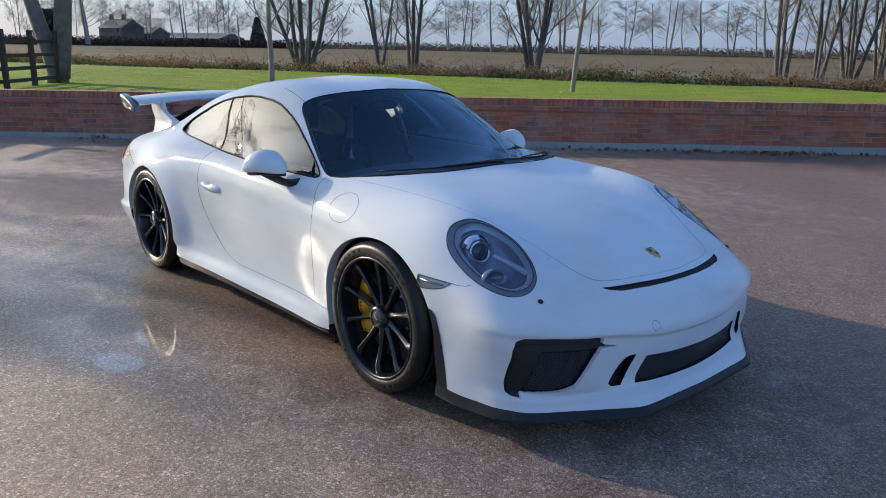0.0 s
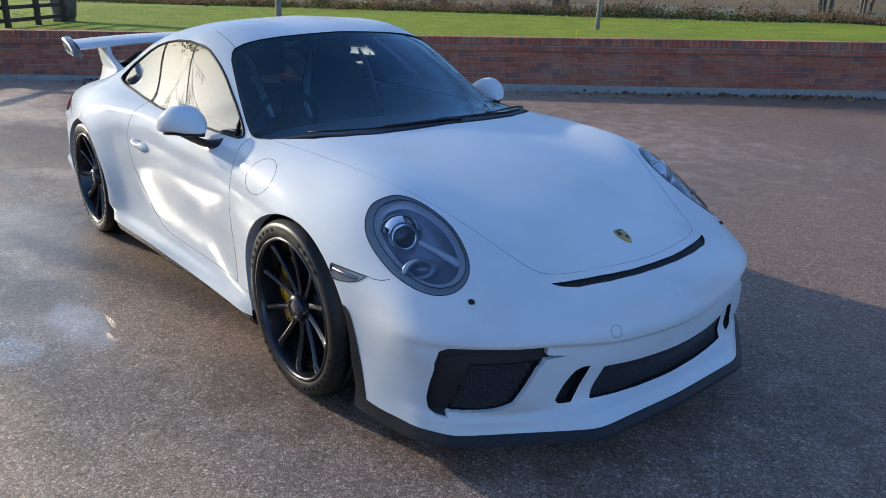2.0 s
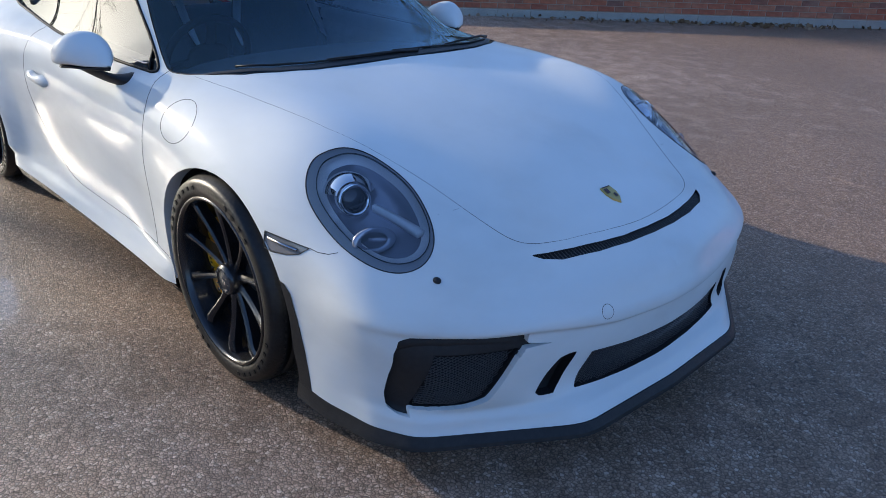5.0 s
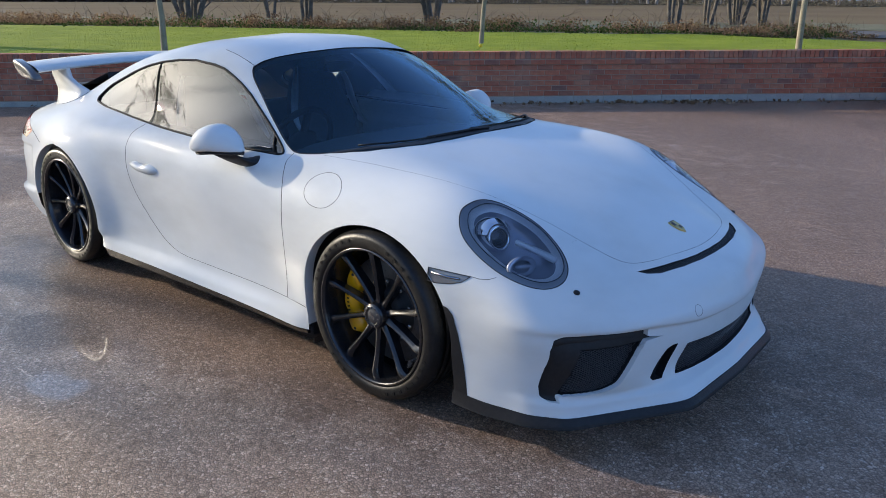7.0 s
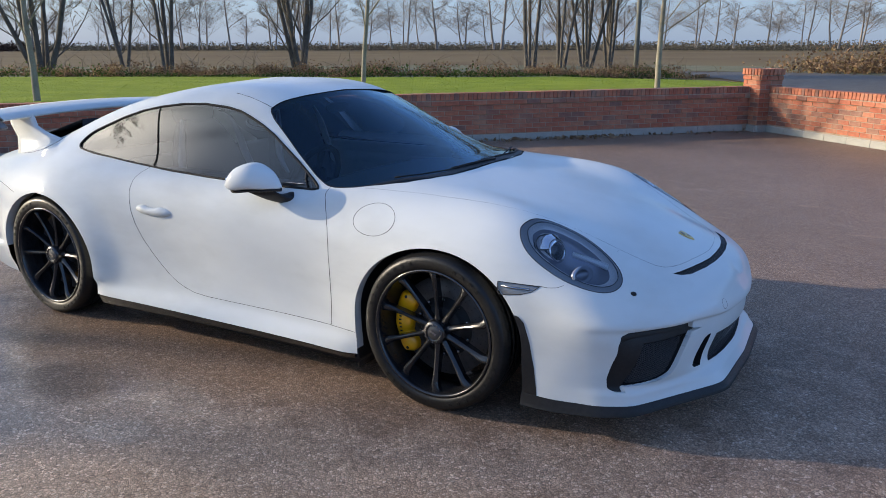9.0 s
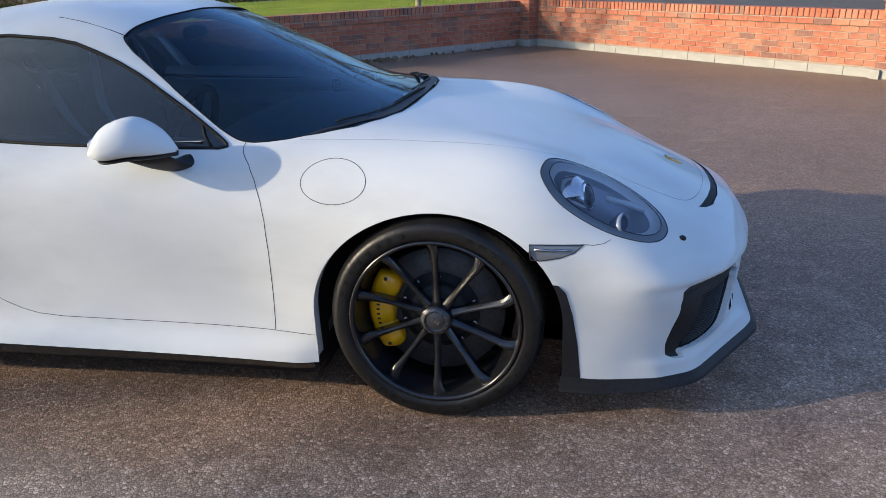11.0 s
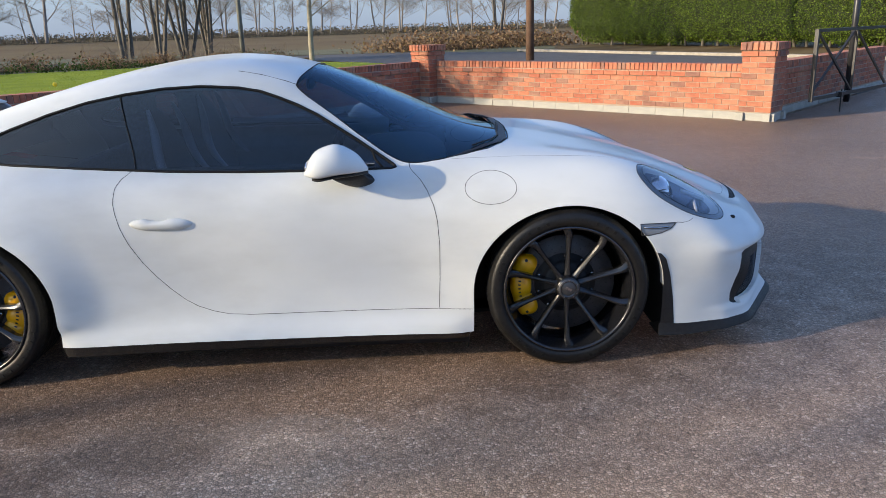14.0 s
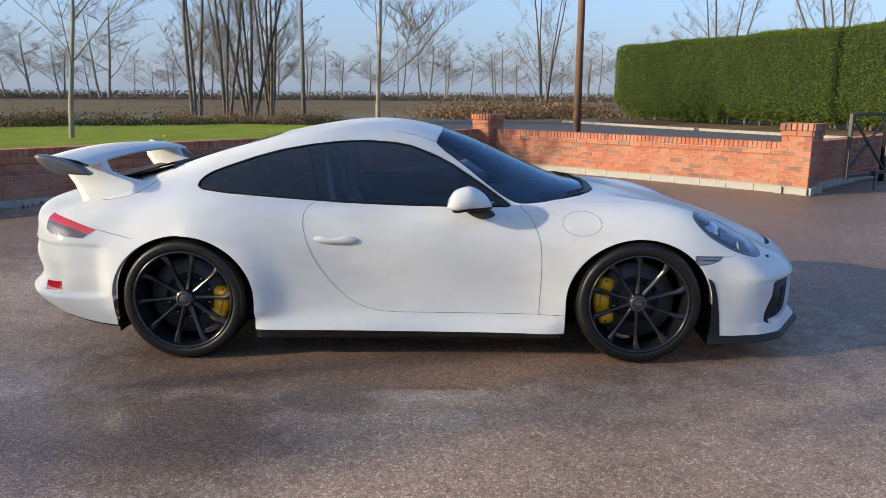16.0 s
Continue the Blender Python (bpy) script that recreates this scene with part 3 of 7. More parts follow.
def wall_pose(a, b, lean=0.0):
    """Puts a wall's face from a to b; its front looks to the right of that way."""
    d = b - a
    return Matrix.Translation(a) @ Matrix.Rotation(math.atan2(d.y, d.x), 4, "Z") @ Matrix.Rotation(-lean, 4, "Y")


LEN_BACK, LEN_SIDE = 21.0, 6.02
wall_back = tagged(new("wall_back"), "low red brick wall in shade with a brick-on-edge coping", "wall", kind="structure")
face_bricks(wall_back, wall_pose(spot(-LEN_BACK, 0, -.075), spot(0, 0, 0), 0.0036), LEN_BACK - .2, 6, .115, lambda s: LEN_BACK - 7.2 < s < LEN_BACK - 1.0)
wall_side = tagged(new("wall_side"), "low red brick wall in sunlight with a brick-on-edge coping", "wall", kind="structure")
face_bricks(wall_side, wall_pose(spot(0, .25), spot(0, LEN_SIDE)), 5.85, 6, .125, lambda s: True)
wall_return = tagged(new("wall_return"), "red brick wall in shade beside the gateway", "wall", kind="structure")
face_bricks(wall_return, wall_pose(spot(.3, LEN_SIDE + .28), spot(6.5, LEN_SIDE + .28)), 6.2, 6, .125, lambda s: False)


def pier(centre, turn, label):
    p = tagged(new("pier"), label, "brick pier", group="brick piers")
    m0 = Matrix.Translation(centre) @ Matrix.Rotation(turn, 4, "Z")
    p.matrix_world = Matrix.Translation(centre)
    h = .225
    for side in range(4):
        ms = m0 @ Matrix.Rotation(side * math.pi / 2, 4, "Z") @ pose(0, -h, 0)
        inv = Matrix.Translation(centre).inverted()
        for c in range(11):
            z = .115 + .0375 + c * .075
            xs = (-.1125, .1125) if (c + side) % 2 == 0 else (-.168, 0.0, .168)
            for x in xs:
                me = STRETCHER if len(xs) == 2 or x == 0 else HALF
                out = .018 if c == 10 else 0.0
                ob = part("brick", me, None, p)
                ob.matrix_world = ms @ pose(x, -out, z)
        for x in (-.1125, .1125):
            ob = part("block", PLINTH, None, p)
            ob.matrix_world = ms @ pose(x * .5 if x < 0 else x * .5, -.010 - (.001 if x > 0 else 0), .053)
        for k in range(6):
            ob = part("brick", CAP_EDGE, None, p)
            ob.matrix_world = ms @ pose(-.2 + k * .08, -.030, 1.003 - .0) 
    bm = bmesh.new()
    box(bm, -h + .007, -h + .007, -.05, h - .007, h - .007, 1.05, m=Matrix.Rotation(turn, 4, "Z"))
    part("mortar", bm, M_MORTAR, p, "pale mortar", smooth=False)
    return p


turn_ = math.atan2(R.y, R.x)
pier(spot(.02, .02), turn_, "red brick pier at the corner of the walls")
pier(spot(.19, LEN_SIDE + .225), turn_, "red brick gate pier with grey block foot")

# ---- gate ----
M_GATE = grainy("black_gate_paint", (0.015, 0.015, 0.017), (0.03, 0.03, 0.032), 20, 0.4, 0.1)
gate = thing("gate", "black steel driveway gate standing open beside the wall", "gate", Matrix.Translation(spot(.62, LEN_SIDE + .75)) @ Matrix.Rotation(math.atan2(W.y, W.x) - .10, 4, "Z"))
def bar(name, a, b, r):
    bm = tube_mesh(bmesh.new(), [a, b], r, 4)
    return part(name, bm, M_GATE, gate, smooth=False)


bar("post", (0, 0, .22), (0, 0, 1.20), .035)
bar("post", (3.2, 0, .04), (3.2, 0, 1.20), .035)
bar("top_rail", (0, 0, 1.18), (3.2, 0, 1.18), .030)
bar("bottom_rail", (0, 0, .26), (3.2, 0, .26), .036)
bar("brace", (.05, 0, 1.14), (1.35, 0, .30), .020)
bar("brace", (.05, .03, .32), (1.35, .03, 1.14), .020)
bar("brace", (1.40, 0, 1.14), (2.75, 0, .30), .020)
bar("stay", (1.38, 0, .26), (1.38, 0, 1.18), .022)
bar("drop_bolt", (.92, -.05, .0), (.92, -.05, .34), .010)
bm = bmesh.new()
box(bm, .88, -.07, .22, .96, .02, .30, .008)
part("latch", bm, M_GATE, gate, smooth=False)
bm = bmesh.new()
tube_mesh(bm, [(0, 0, 0), (0, 0, 2.6)], .05, 8)
post_ = part("gate_post", bm, M_GATE)
post_.matrix_world = Matrix.Translation(spot(3.1, LEN_SIDE + .55))
tagged(post_, "tall black steel gate post", "post")

# ---- trees, hedges and what stands far off ----
M_BARK = grainy("grey_brown_bark", (0.050, 0.042, 0.034), (0.155, 0.138, 0.115), 4.0, 0.9, 0.6, 40.0)
M_BARKPALE = grainy("pale_young_bark", (0.17, 0.145, 0.105), (0.34, 0.30, 0.235), 5.0, 0.85, 0.5, 50.0)
M_BARKGREY = grainy("old_grey_bark", (0.085, 0.072, 0.056), (0.20, 0.175, 0.14), 4.0, 0.9, 0.7, 40.0)
# bark of the far trees, paled to put the aerial haze in its colour
M_BARKHAZE = grainy("haze_pale_bark", (0.17, 0.150, 0.134), (0.28, 0.25, 0.225), 0.6, 0.9, 0.0)
M_TWIG = grainy("twig_bark", (0.12, 0.085, 0.055), (0.25, 0.19, 0.12), 2.0, 0.9, 0.0)


def tree_meshes(seed, height, r0, stems=1, spread=0.35, first=0.3, levels=4, kids=5, sides=5, lean=0.0, droop=0.0, up=0.35, thin=.006, reach=1.0, gather=1.0):
    """Bare tree: trunk and limbs as one mesh, the fine twigs as another."""
    rg = random.Random(seed)
    wood, fine = bmesh.new(), bmesh.new()

    def grow(p, d, length, r, level):
        n = 6 if level < 2 else (3 if level == 2 else 2)
        pts, rad = [p.copy()], [r]
        q, dd = p.copy(), d.copy()
        end = max(r * (0.32 if level == 0 else 0.25), thin * .7)
        for i in range(n):
            dd = (dd + Vector((rg.gauss(0, .035 if level == 0 else .10), rg.gauss(0, .035 if level == 0 else .10), rg.gauss(0, .06) + (up * .12 if level else .02) - droop * level * .03))).normalized()
            q = q + dd * (length / n)
            pts.append(q.copy())
            rad.append(r + (end - r) * (i + 1) / n)
        tube_mesh(wood if level < 2 else fine, pts, rad, sides if level == 0 else (4 if level == 1 else 3), caps=False)
        if level >= levels:
            return
        m = kids + (2 if level == 0 else 0) + rg.randint(0, 2)
        for k in range(m):
            t = (first if level == 0 else .2) + (1 - (first if level == 0 else .2)) * ((k + rg.random()) / m) ** (gather if level == 0 else 1.0)
            f = t * n
            i = min(int(f), n - 1)
            at = pts[i].lerp(pts[i + 1], f - i)
            az = rg.uniform(0, 2 * math.pi)
            side = Vector((math.cos(az), math.sin(az), rg.uniform(.0, .5)))
            ax = (pts[i + 1] - pts[i]).normalized()
            nd = (ax * (1 - spread) + side.normalized() * spread * rg.uniform(.8, 1.5) + Vector((0, 0, up * .4))).normalized()
            grow(at, nd, length * reach * rg.uniform(.36, .58) * (1.1 - .5 * t), max(rad[i] * (rg.uniform(.22, .36) if level == 0 else rg.uniform(.35, .5)), thin), level + 1)

    for s in range(stems):
        az = 2 * math.pi * (s + rg.random() * .6) / stems
        off = Vector((math.cos(az), math.sin(az), 0)) * (r0 * 1.5 if stems > 1 else 0) * rg.uniform(.5, 1.6)
        d = Vector((math.cos(az) * lean * rg.uniform(.4, 1.3), math.sin(az) * lean * rg.uniform(.4, 1.3), 1)).normalized()
        grow(off + Vector((0, 0, -.1)), d, height * rg.uniform(.8, 1.05), r0 * rg.uniform(.7, 1.1), 0)
    return wood, fine


def bare_tree(at, label, bark, twig, group="", **kw):
    w, f = tree_meshes(**kw)
    t = thing("tree", label, "tree", Matrix.Translation(at), group)
    part("trunk", w, bark, t)
    part("crown", f, twig, t, "fine bare twigs")
    return t


def on_bank(x, y):
    return Vector((x, y, float(lawn_height(np.array([(x, y)]))[0]) - .02))


YOUNG = "young bare tree with a slim pale trunk on the lawn"
for sd, x, y in ((3, -9.85, 12.25), (8, -12.65, 5.55), (14, -3.1, 14.15)):
    bare_tree(on_bank(x, y), YOUNG, M_BARKPALE, M_TWIG, "young lawn trees", seed=sd, height=5.6, r0=.088, spread=.62, first=.26, levels=4, kids=5, up=.46, thin=.0068, reach=1.25, gather=1.5)
bare_tree((-25.0, -8.9, 0), "bare tree beyond the yard, mirrored in the side window", M_BARK, M_TWIG, "", seed=33, height=9.5, r0=.10, stems=1, spread=.5, first=.3, levels=4, kids=5, up=.4, thin=.012)
MULTI = "tall bare tree of several stems in the scrub"
for i, (x, y, n, h, r, ln) in enumerate([(-26.4, 14.6, 6, 9.5, .15, .32), (-26.6, 20.6, 3, 9.5, .14, .12), (-20.8, 22.8, 5, 9.5, .16, .26), (-13.2, 30.0, 3, 10, .14, .10), (-12.2, 31.2, 4, 10, .11, .12), (-11.5, 32.8, 5, 10, .12, .14),
                                        (-10.9, 34.3, 5, 10, .11, .16), (5.6, 61.6, 4, 12, .15, .16), (-35, 25, 3, 9, .14, .2), (20.7, 61.7, 4, 13, .17, .22), (24.6, 49.0, 6, 12.5, .16, .34)]):
    bare_tree(on_bank(x, y) if y < 50 else Vector((x, y, 0)), MULTI, M_BARK, M_TWIG, "scrub trees", seed=20 + i, height=h, r0=r * .82, stems=n, spread=.60, first=.06, levels=4, kids=4, thin=.0075, lean=ln, up=.34, reach=.82, gather=1.15)
# large forked tree beside the fence, its limbs cut back
fork = thing("tree", "large forked tree with cut-back limbs beside the fence", "tree", Matrix.Translation(on_bank(-18.35, 2.75)) @ Matrix.Scale(.74, 4))
bm = bmesh.new()
tube_mesh(bm, [(0, 0, -.1), (.0, 0, .3), (-.05, -.10, .8), (-.25, -.25, 1.6), (-.50, -.42, 2.6), (-.55, -.45, 3.6), (-.6, -.4, 6.0)], [.36, .32, .27, .25, .23, .21, .15], 10)
tube_mesh(bm, [(.1, .05, .2), (.15, .15, .8), (.2, .25, 1.6), (.28, .36, 2.8), (.3, .4, 4.2), (.4, .5, 6.5)], [.32, .29, .28, .27, .24, .17], 10)
tube_mesh(bm, [(.26, .33, 2.5), (.40, .50, 2.75), (.50, .62, 2.95)], [.13, .10, .09], 7)
part("trunk", bm, M_BARKGREY, fork)
w, f = tree_meshes(seed=91, height=3.5, r0=.06, spread=.5, first=.1, levels=2, kids=5)
w.free()
part("crown", f, M_TWIG, fork).location = (.4, .5, 4.5)

# far row of trees beyond the field
protos = []
for i in range(5):
    w, f = tree_meshes(seed=50 + i, height=7.0, r0=.16, stems=1 + i % 2, spread=.74, first=.18, levels=3, kids=6, sides=4, up=.14, lean=.15, thin=.013, reach=1.22, gather=1.1)
    t = thing("tree", "distant bare tree at the edge of the field", "tree", Matrix.Translation((0, 0, -50)), "distant trees")
    part("trunk", w, M_BARKHAZE, t)
    part("crown", f, M_BARKHAZE, t)
    protos.append(t)
rg = random.Random(12)
eye = Vector((0.8, -3.3, 0))
k = 0
for az in np.arange(-84, 36, 1.35):
    a = radians(az + rg.uniform(-.8, .8))
    d = rg.uniform(185, 235) if az > -60 else rg.uniform(210, 280)
    s = rg.choice((rg.uniform(.95, 1.25), rg.uniform(1.3, 1.9)))
    m = Matrix.Translation((eye.x + math.sin(a) * d, eye.y + math.cos(a) * d, .6)) @ Matrix.Rotation(rg.uniform(0, 6.28), 4, "Z") @ Matrix.Scale(s, 4)
    if k < 5:
        protos[k].matrix_world = m
    else:
        copy_thing(protos[k % 5], m)
    k += 1

# low far hedges and woods
def leaf_cloud(name, place, n, size, mat, seed, label, category, kind="stuff"):
    rg_ = np.random.default_rng(seed)
    c = place(rg_, n)
    v = rg_.normal(0, 1, (n, 3))
    v /= np.linalg.norm(v, axis=1, keepdims=True)
    u = np.cross(v, rg_.normal(0, 1, (n, 3)))
    u /= np.linalg.norm(u, axis=1, keepdims=True)
    s = size * rg_.uniform(.5, 1.3, (n, 1))
    V_ = np.stack([c - v * s * .35, c + u * s * .5, c + v * s * .6, c - u * s * .5], 1).reshape(-1, 3)
    ob = part(name, raw(name, V_, np.arange(len(V_)).reshape(-1, 4), mat, False), None)
    return tagged(ob, label, category, kind=kind)


def along(pts, rg_, n):
    p = np.asarray(pts, float)
    d = np.r_[0, np.cumsum(np.linalg.norm(np.diff(p, axis=0), axis=1))]
    t = rg_.uniform(0, d[-1], n)
    return np.stack([np.interp(t, d, p[:, 0]), np.interp(t, d, p[:, 1])], 1), t


def leaf_mat(name, stops, rough=0.6, through_=0.0):
    m, nt, b = material(name)
    ge = nt.nodes.new("ShaderNodeNewGeometry")
    r = ramp(nt, ge.outputs["Random Per Island"], stops)
    nt.links.new(r.outputs[0], b.inputs["Base Color"])
    b.inputs["Roughness"].default_value = rough
    b.inputs["Specular IOR Level"].default_value = 0.12
    if through_:
        tl = nt.nodes.new("ShaderNodeBsdfTranslucent")
        mx = nt.nodes.new("ShaderNodeMixShader")
        mx.inputs[0].default_value = through_
        nt.links.new(r.outputs[0], tl.inputs["Color"])
        nt.links.new(b.outputs[0], mx.inputs[1])
        nt.links.new(tl.outputs[0], mx.inputs[2])
        nt.links.new(mx.outputs[0], nt.nodes["Material Output"].inputs[0])
    return m


M_SCRUB = leaf_mat("bramble_leaves", [(0, (0.10, 0.060, 0.036)), (.35, (0.21, 0.130, 0.075)), (.7, (0.33, 0.215, 0.125)), (.9, (0.20, 0.145, 0.055)), (1, (0.42, 0.30, 0.19))], .8, .4)
M_GREENSCRUB = leaf_mat("green_undergrowth", [(0, (0.03, 0.05, 0.012)), (.5, (0.06, 0.095, 0.02)), (1, (0.10, 0.12, 0.04))], .7, .35)
M_HEDGE = leaf_mat("clipped_hedge_leaves", [(0, (0.03, 0.055, 0.008)), (.5, (0.075, 0.120, 0.016)), (1, (0.145, 0.20, 0.03))], .6)
M_FARHEDGE = leaf_mat("far_hedge_twigs", [(0, (0.085, 0.07, 0.055)), (.5, (0.13, 0.11, 0.085)), (1, (0.11, 0.11, 0.075))], .9)
SCRUB_LINE = [(-50, 1.5), (-32.8, 9.2), (-27, 12.4), (-22.0, 15.4), (-15.6, 18.4), (-10.6, 21.0), (-8.6, 24.5), (-8.0, 29.0), (-7.6, 34.0)]


BUSH_RG = np.random.default_rng(17)
BUSHES, _ = along(SCRUB_LINE, BUSH_RG, 330)
BUSHES = BUSHES + BUSH_RG.normal(0, .6, BUSHES.shape)
BUSH_Z = lawn_height(BUSHES) - .02
BUSH_R, BUSH_H = BUSH_RG.uniform(.25, .8, 330), BUSH_RG.uniform(.12, .52, 330)


def scrub_place(rg_, n):
    """Brambles: many low domes, fuller towards their outside."""
    k = rg_.integers(0, 330, n)
    d = rg_.normal(0, 1, (n, 3))
    d /= np.linalg.norm(d, axis=1, keepdims=True)
    r = rg_.random(n) ** .35 * (1 + .12 * rg_.normal(0, 1, n))
    return np.column_stack([BUSHES[k] + d[:, :2] * (r * BUSH_R[k])[:, None], np.abs(d[:, 2]) * r * BUSH_H[k] + BUSH_Z[k]])


leaf_cloud("scrub", scrub_place, 84000, .061, M_SCRUB, 1, "brown bramble scrub along the field edge", "scrub")


def green_place(rg_, n):
    xy, t = along([(x + .5, y - 1.0) for x, y in SCRUB_LINE], rg_, n)
    xy = xy + rg_.normal(0, .35, (n, 2))
    return np.column_stack([xy, lawn_height(xy) + np.abs(rg_.normal(0, .10, n)) * (1 + .8 * np.sin(t * .5))])


leaf_cloud("undergrowth", green_place, 9000, .08, M_GREENSCRUB, 2, "low green undergrowth at the lawn's edge", "undergrowth")
def hedge_rise(rg_, n):
    """Heights within a ragged hedge, denser towards its foot."""
    return rg_.random(n) ** 1.3 * rg_.uniform(.5, 1.3, n)


leaf_cloud("far_hedge", lambda rg_, n: np.column_stack([along([(-330, 40), (-250, 110), (-160, 160), (-60, 200), (40, 205), (110, 180)], rg_, n)[0] + rg_.normal(0, 3, (n, 2)), hedge_rise(rg_, n)]), 44000, .33, M_FARHEDGE, 3, "brown hedge along the far side of the field", "hedge")
leaf_cloud("far_wood", lambda rg_, n: np.column_stack([along([(-420, 20), (-330, 190), (-200, 300), (0, 340), (180, 300)], rg_, n)[0] + rg_.normal(0, 6, (n, 2)), rg_.random(n) ** 1.4 * rg_.uniform(1.2, 3.2, n)]), 34000, .66, M_FARHEDGE, 4, "hazy low wood on the horizon", "wood")
leaf_cloud("dry_verge", lambda rg_, n: np.column_stack([along([(-2, 43), (3, 47), (8, 50)], rg_, n)[0] + rg_.normal(0, 1.6, (n, 2)), np.abs(rg_.normal(0, .45, n))]), 9000, .16, M_SCRUB, 5, "dry brown growth beyond the lane", "scrub")
# upright bramble canes in the scrub
bm = bmesh.new()
rg = random.Random(6)
pl = np.array(SCRUB_LINE)
for k in range(420):
    i = rg.randrange(len(pl) - 1)
    t = rg.random()
    x, y = pl[i] + (pl[i + 1] - pl[i]) * t
    x, y = x + rg.gauss(0, .8), y + rg.gauss(0, .8)
    h = rg.uniform(.3, .9)
    z0 = float(lawn_height(np.array([(x, y)]))[0]) - .02
    lx_, ly_ = rg.gauss(0, .4), rg.gauss(0, .4)
    tube_mesh(bm, [(x, y, z0), (x + lx_ * .3, y + ly_ * .3, z0 + h * .6), (x + lx_, y + ly_, z0 + h)], [.010, .008, .004], 3, caps=False)
tagged(part("bramble_canes", bm, M_TWIG), "bare bramble canes in the scrub", "canes", kind="stuff")

# ---- clipped hedge ----
HP = [(8.5, 47.3), (16.9, 29.4), (21.5, 19.6), (25.5, 11.0)]
HEIGHT_H = 4.6


def hedge_block(i0, pts, label):
    bm = bmesh.new()
    rows = []
    prof = [(1.5, .12), (.70, .20), (.22, .55), (.0, 1.15), (.02, HEIGHT_H - .4), (.10, HEIGHT_H - .1), (.30, HEIGHT_H), (2.6, HEIGHT_H), (2.9, HEIGHT_H - .25), (2.9, .12)]
    p = np.array(pts, float)
    d = np.r_[0, np.cumsum(np.linalg.norm(np.diff(p, axis=0), axis=1))]
    n = int(d[-1] / .5) + 1
    for t in np.linspace(0, d[-1], n):
        x, y = np.interp(t, d, p[:, 0]), np.interp(t, d, p[:, 1])
        e = min(t / 1.6, 1.0) if i0 == 0 else 1.0
        ins = .9 * (1 - math.sqrt(max(1 - (1 - e) ** 2, 0)))
        tx, ty = np.interp(min(t + .1, d[-1]), d, p[:, 0]) - np.interp(max(t - .1, 0), d, p[:, 0]), np.interp(min(t + .1, d[-1]), d, p[:, 1]) - np.interp(max(t - .1, 0), d, p[:, 1])
        l = math.hypot(tx, ty)
        ox, oy = -ty / l, tx / l                                   # to the back of the hedge
        rows.append([bm.verts.new((x + ox * (a + ins) + .04 * noise.noise((x * 2, y * 2, z * 2)), y + oy * (a + ins), z + (.05 if z > 1 else .30) * noise.noise((x * (1 if z > 1 else .9), y * (1 if z > 1 else .9), z)) + (1.0 - e) * .9 * (z < 1))) for a, z in prof])
    for a, b in zip(rows, rows[1:]):
        for j in range(len(prof) - 1):
            bm.faces.new((a[j], b[j], b[j + 1], a[j + 1]))
    bm.faces.new(rows[0])
    bm.faces.new(rows[-1][::-1])
    bmesh.ops.recalc_face_normals(bm, faces=bm.faces)
    h = thing("hedge", label, "hedge", group="clipped hedges")
    # near-black shell: its colour stands for the shade deep between the leaves
    M_CORE = bpy.data.materials.get("hedge_shade_core") or grainy("hedge_shade_core", (0.008, 0.014, 0.003), (0.022, 0.035, 0.007), 7.0, 0.9, 0.8, 30.0, dist=0.05)
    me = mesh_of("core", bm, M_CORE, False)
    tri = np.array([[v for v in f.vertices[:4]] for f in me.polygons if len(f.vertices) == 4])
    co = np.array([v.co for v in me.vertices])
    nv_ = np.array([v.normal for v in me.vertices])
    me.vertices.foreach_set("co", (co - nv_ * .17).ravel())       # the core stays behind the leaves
    part("core", me, None, h, "dark inner shell with the shade between leaves put in its colour")
    q4 = co[tri]
    area = np.linalg.norm(np.cross(q4[:, 2] - q4[:, 0], q4[:, 3] - q4[:, 1]), axis=1) / 2
    low_ = q4[:, :, 2].mean(1)
    area = area * np.where(low_ < .75, .6, 1.0) * np.where((np.arange(len(tri)) % 9) >= 7, .15, 1.0)
    nl = int(area.sum() * 640)
    rg_ = np.random.default_rng(40 + i0)
    pick = rg_.choice(len(tri), nl, p=area / area.sum())
    a, b = rg_.random((nl, 1)), rg_.random((nl, 1))
    c = q4[pick, 0] * (1 - a) * (1 - b) + q4[pick, 1] * a * (1 - b) + q4[pick, 2] * a * b + q4[pick, 3] * (1 - a) * b
    nn = np.cross(q4[pick, 1] - q4[pick, 0], q4[pick, 3] - q4[pick, 0])
    nn /= np.linalg.norm(nn, axis=1, keepdims=True) + 1e-9
    wv = .045 * np.sin(c[:, :1] * 2.1 + c[:, 2:] * 1.7) + .04 * np.sin(c[:, 1:2] * 3.3 - c[:, 2:] * 1.1) + .03 * np.sin(c[:, 1:2] * 7.1 + c[:, 2:] * 5.3 + 2 * np.sin(c[:, :1] * 3))
    c = c + nn * (wv + rg_.normal(.0, .055, (nl, 1)))
    v = rg_.normal(0, 1, (nl, 3)) + nn * .6
    v /= np.linalg.norm(v, axis=1, keepdims=True)
    u = np.cross(v, rg_.normal(0, 1, (nl, 3)))
    u /= np.linalg.norm(u, axis=1, keepdims=True)
    s = rg_.uniform(.035, .075, (nl, 1))
    V_ = np.stack([c - v * s * .4, c + u * s * .4, c + v * s * .8, c - u * s * .4], 1).reshape(-1, 3)
    lv = part("leaves", raw("leaves", V_, np.arange(len(V_)).reshape(-1, 4), M_HEDGE, False), None, h, "small bright green leaves")
    tagged(lv, kind="stuff")
    # bare stems at the foot
    r2 = random.Random(i0 + 3)
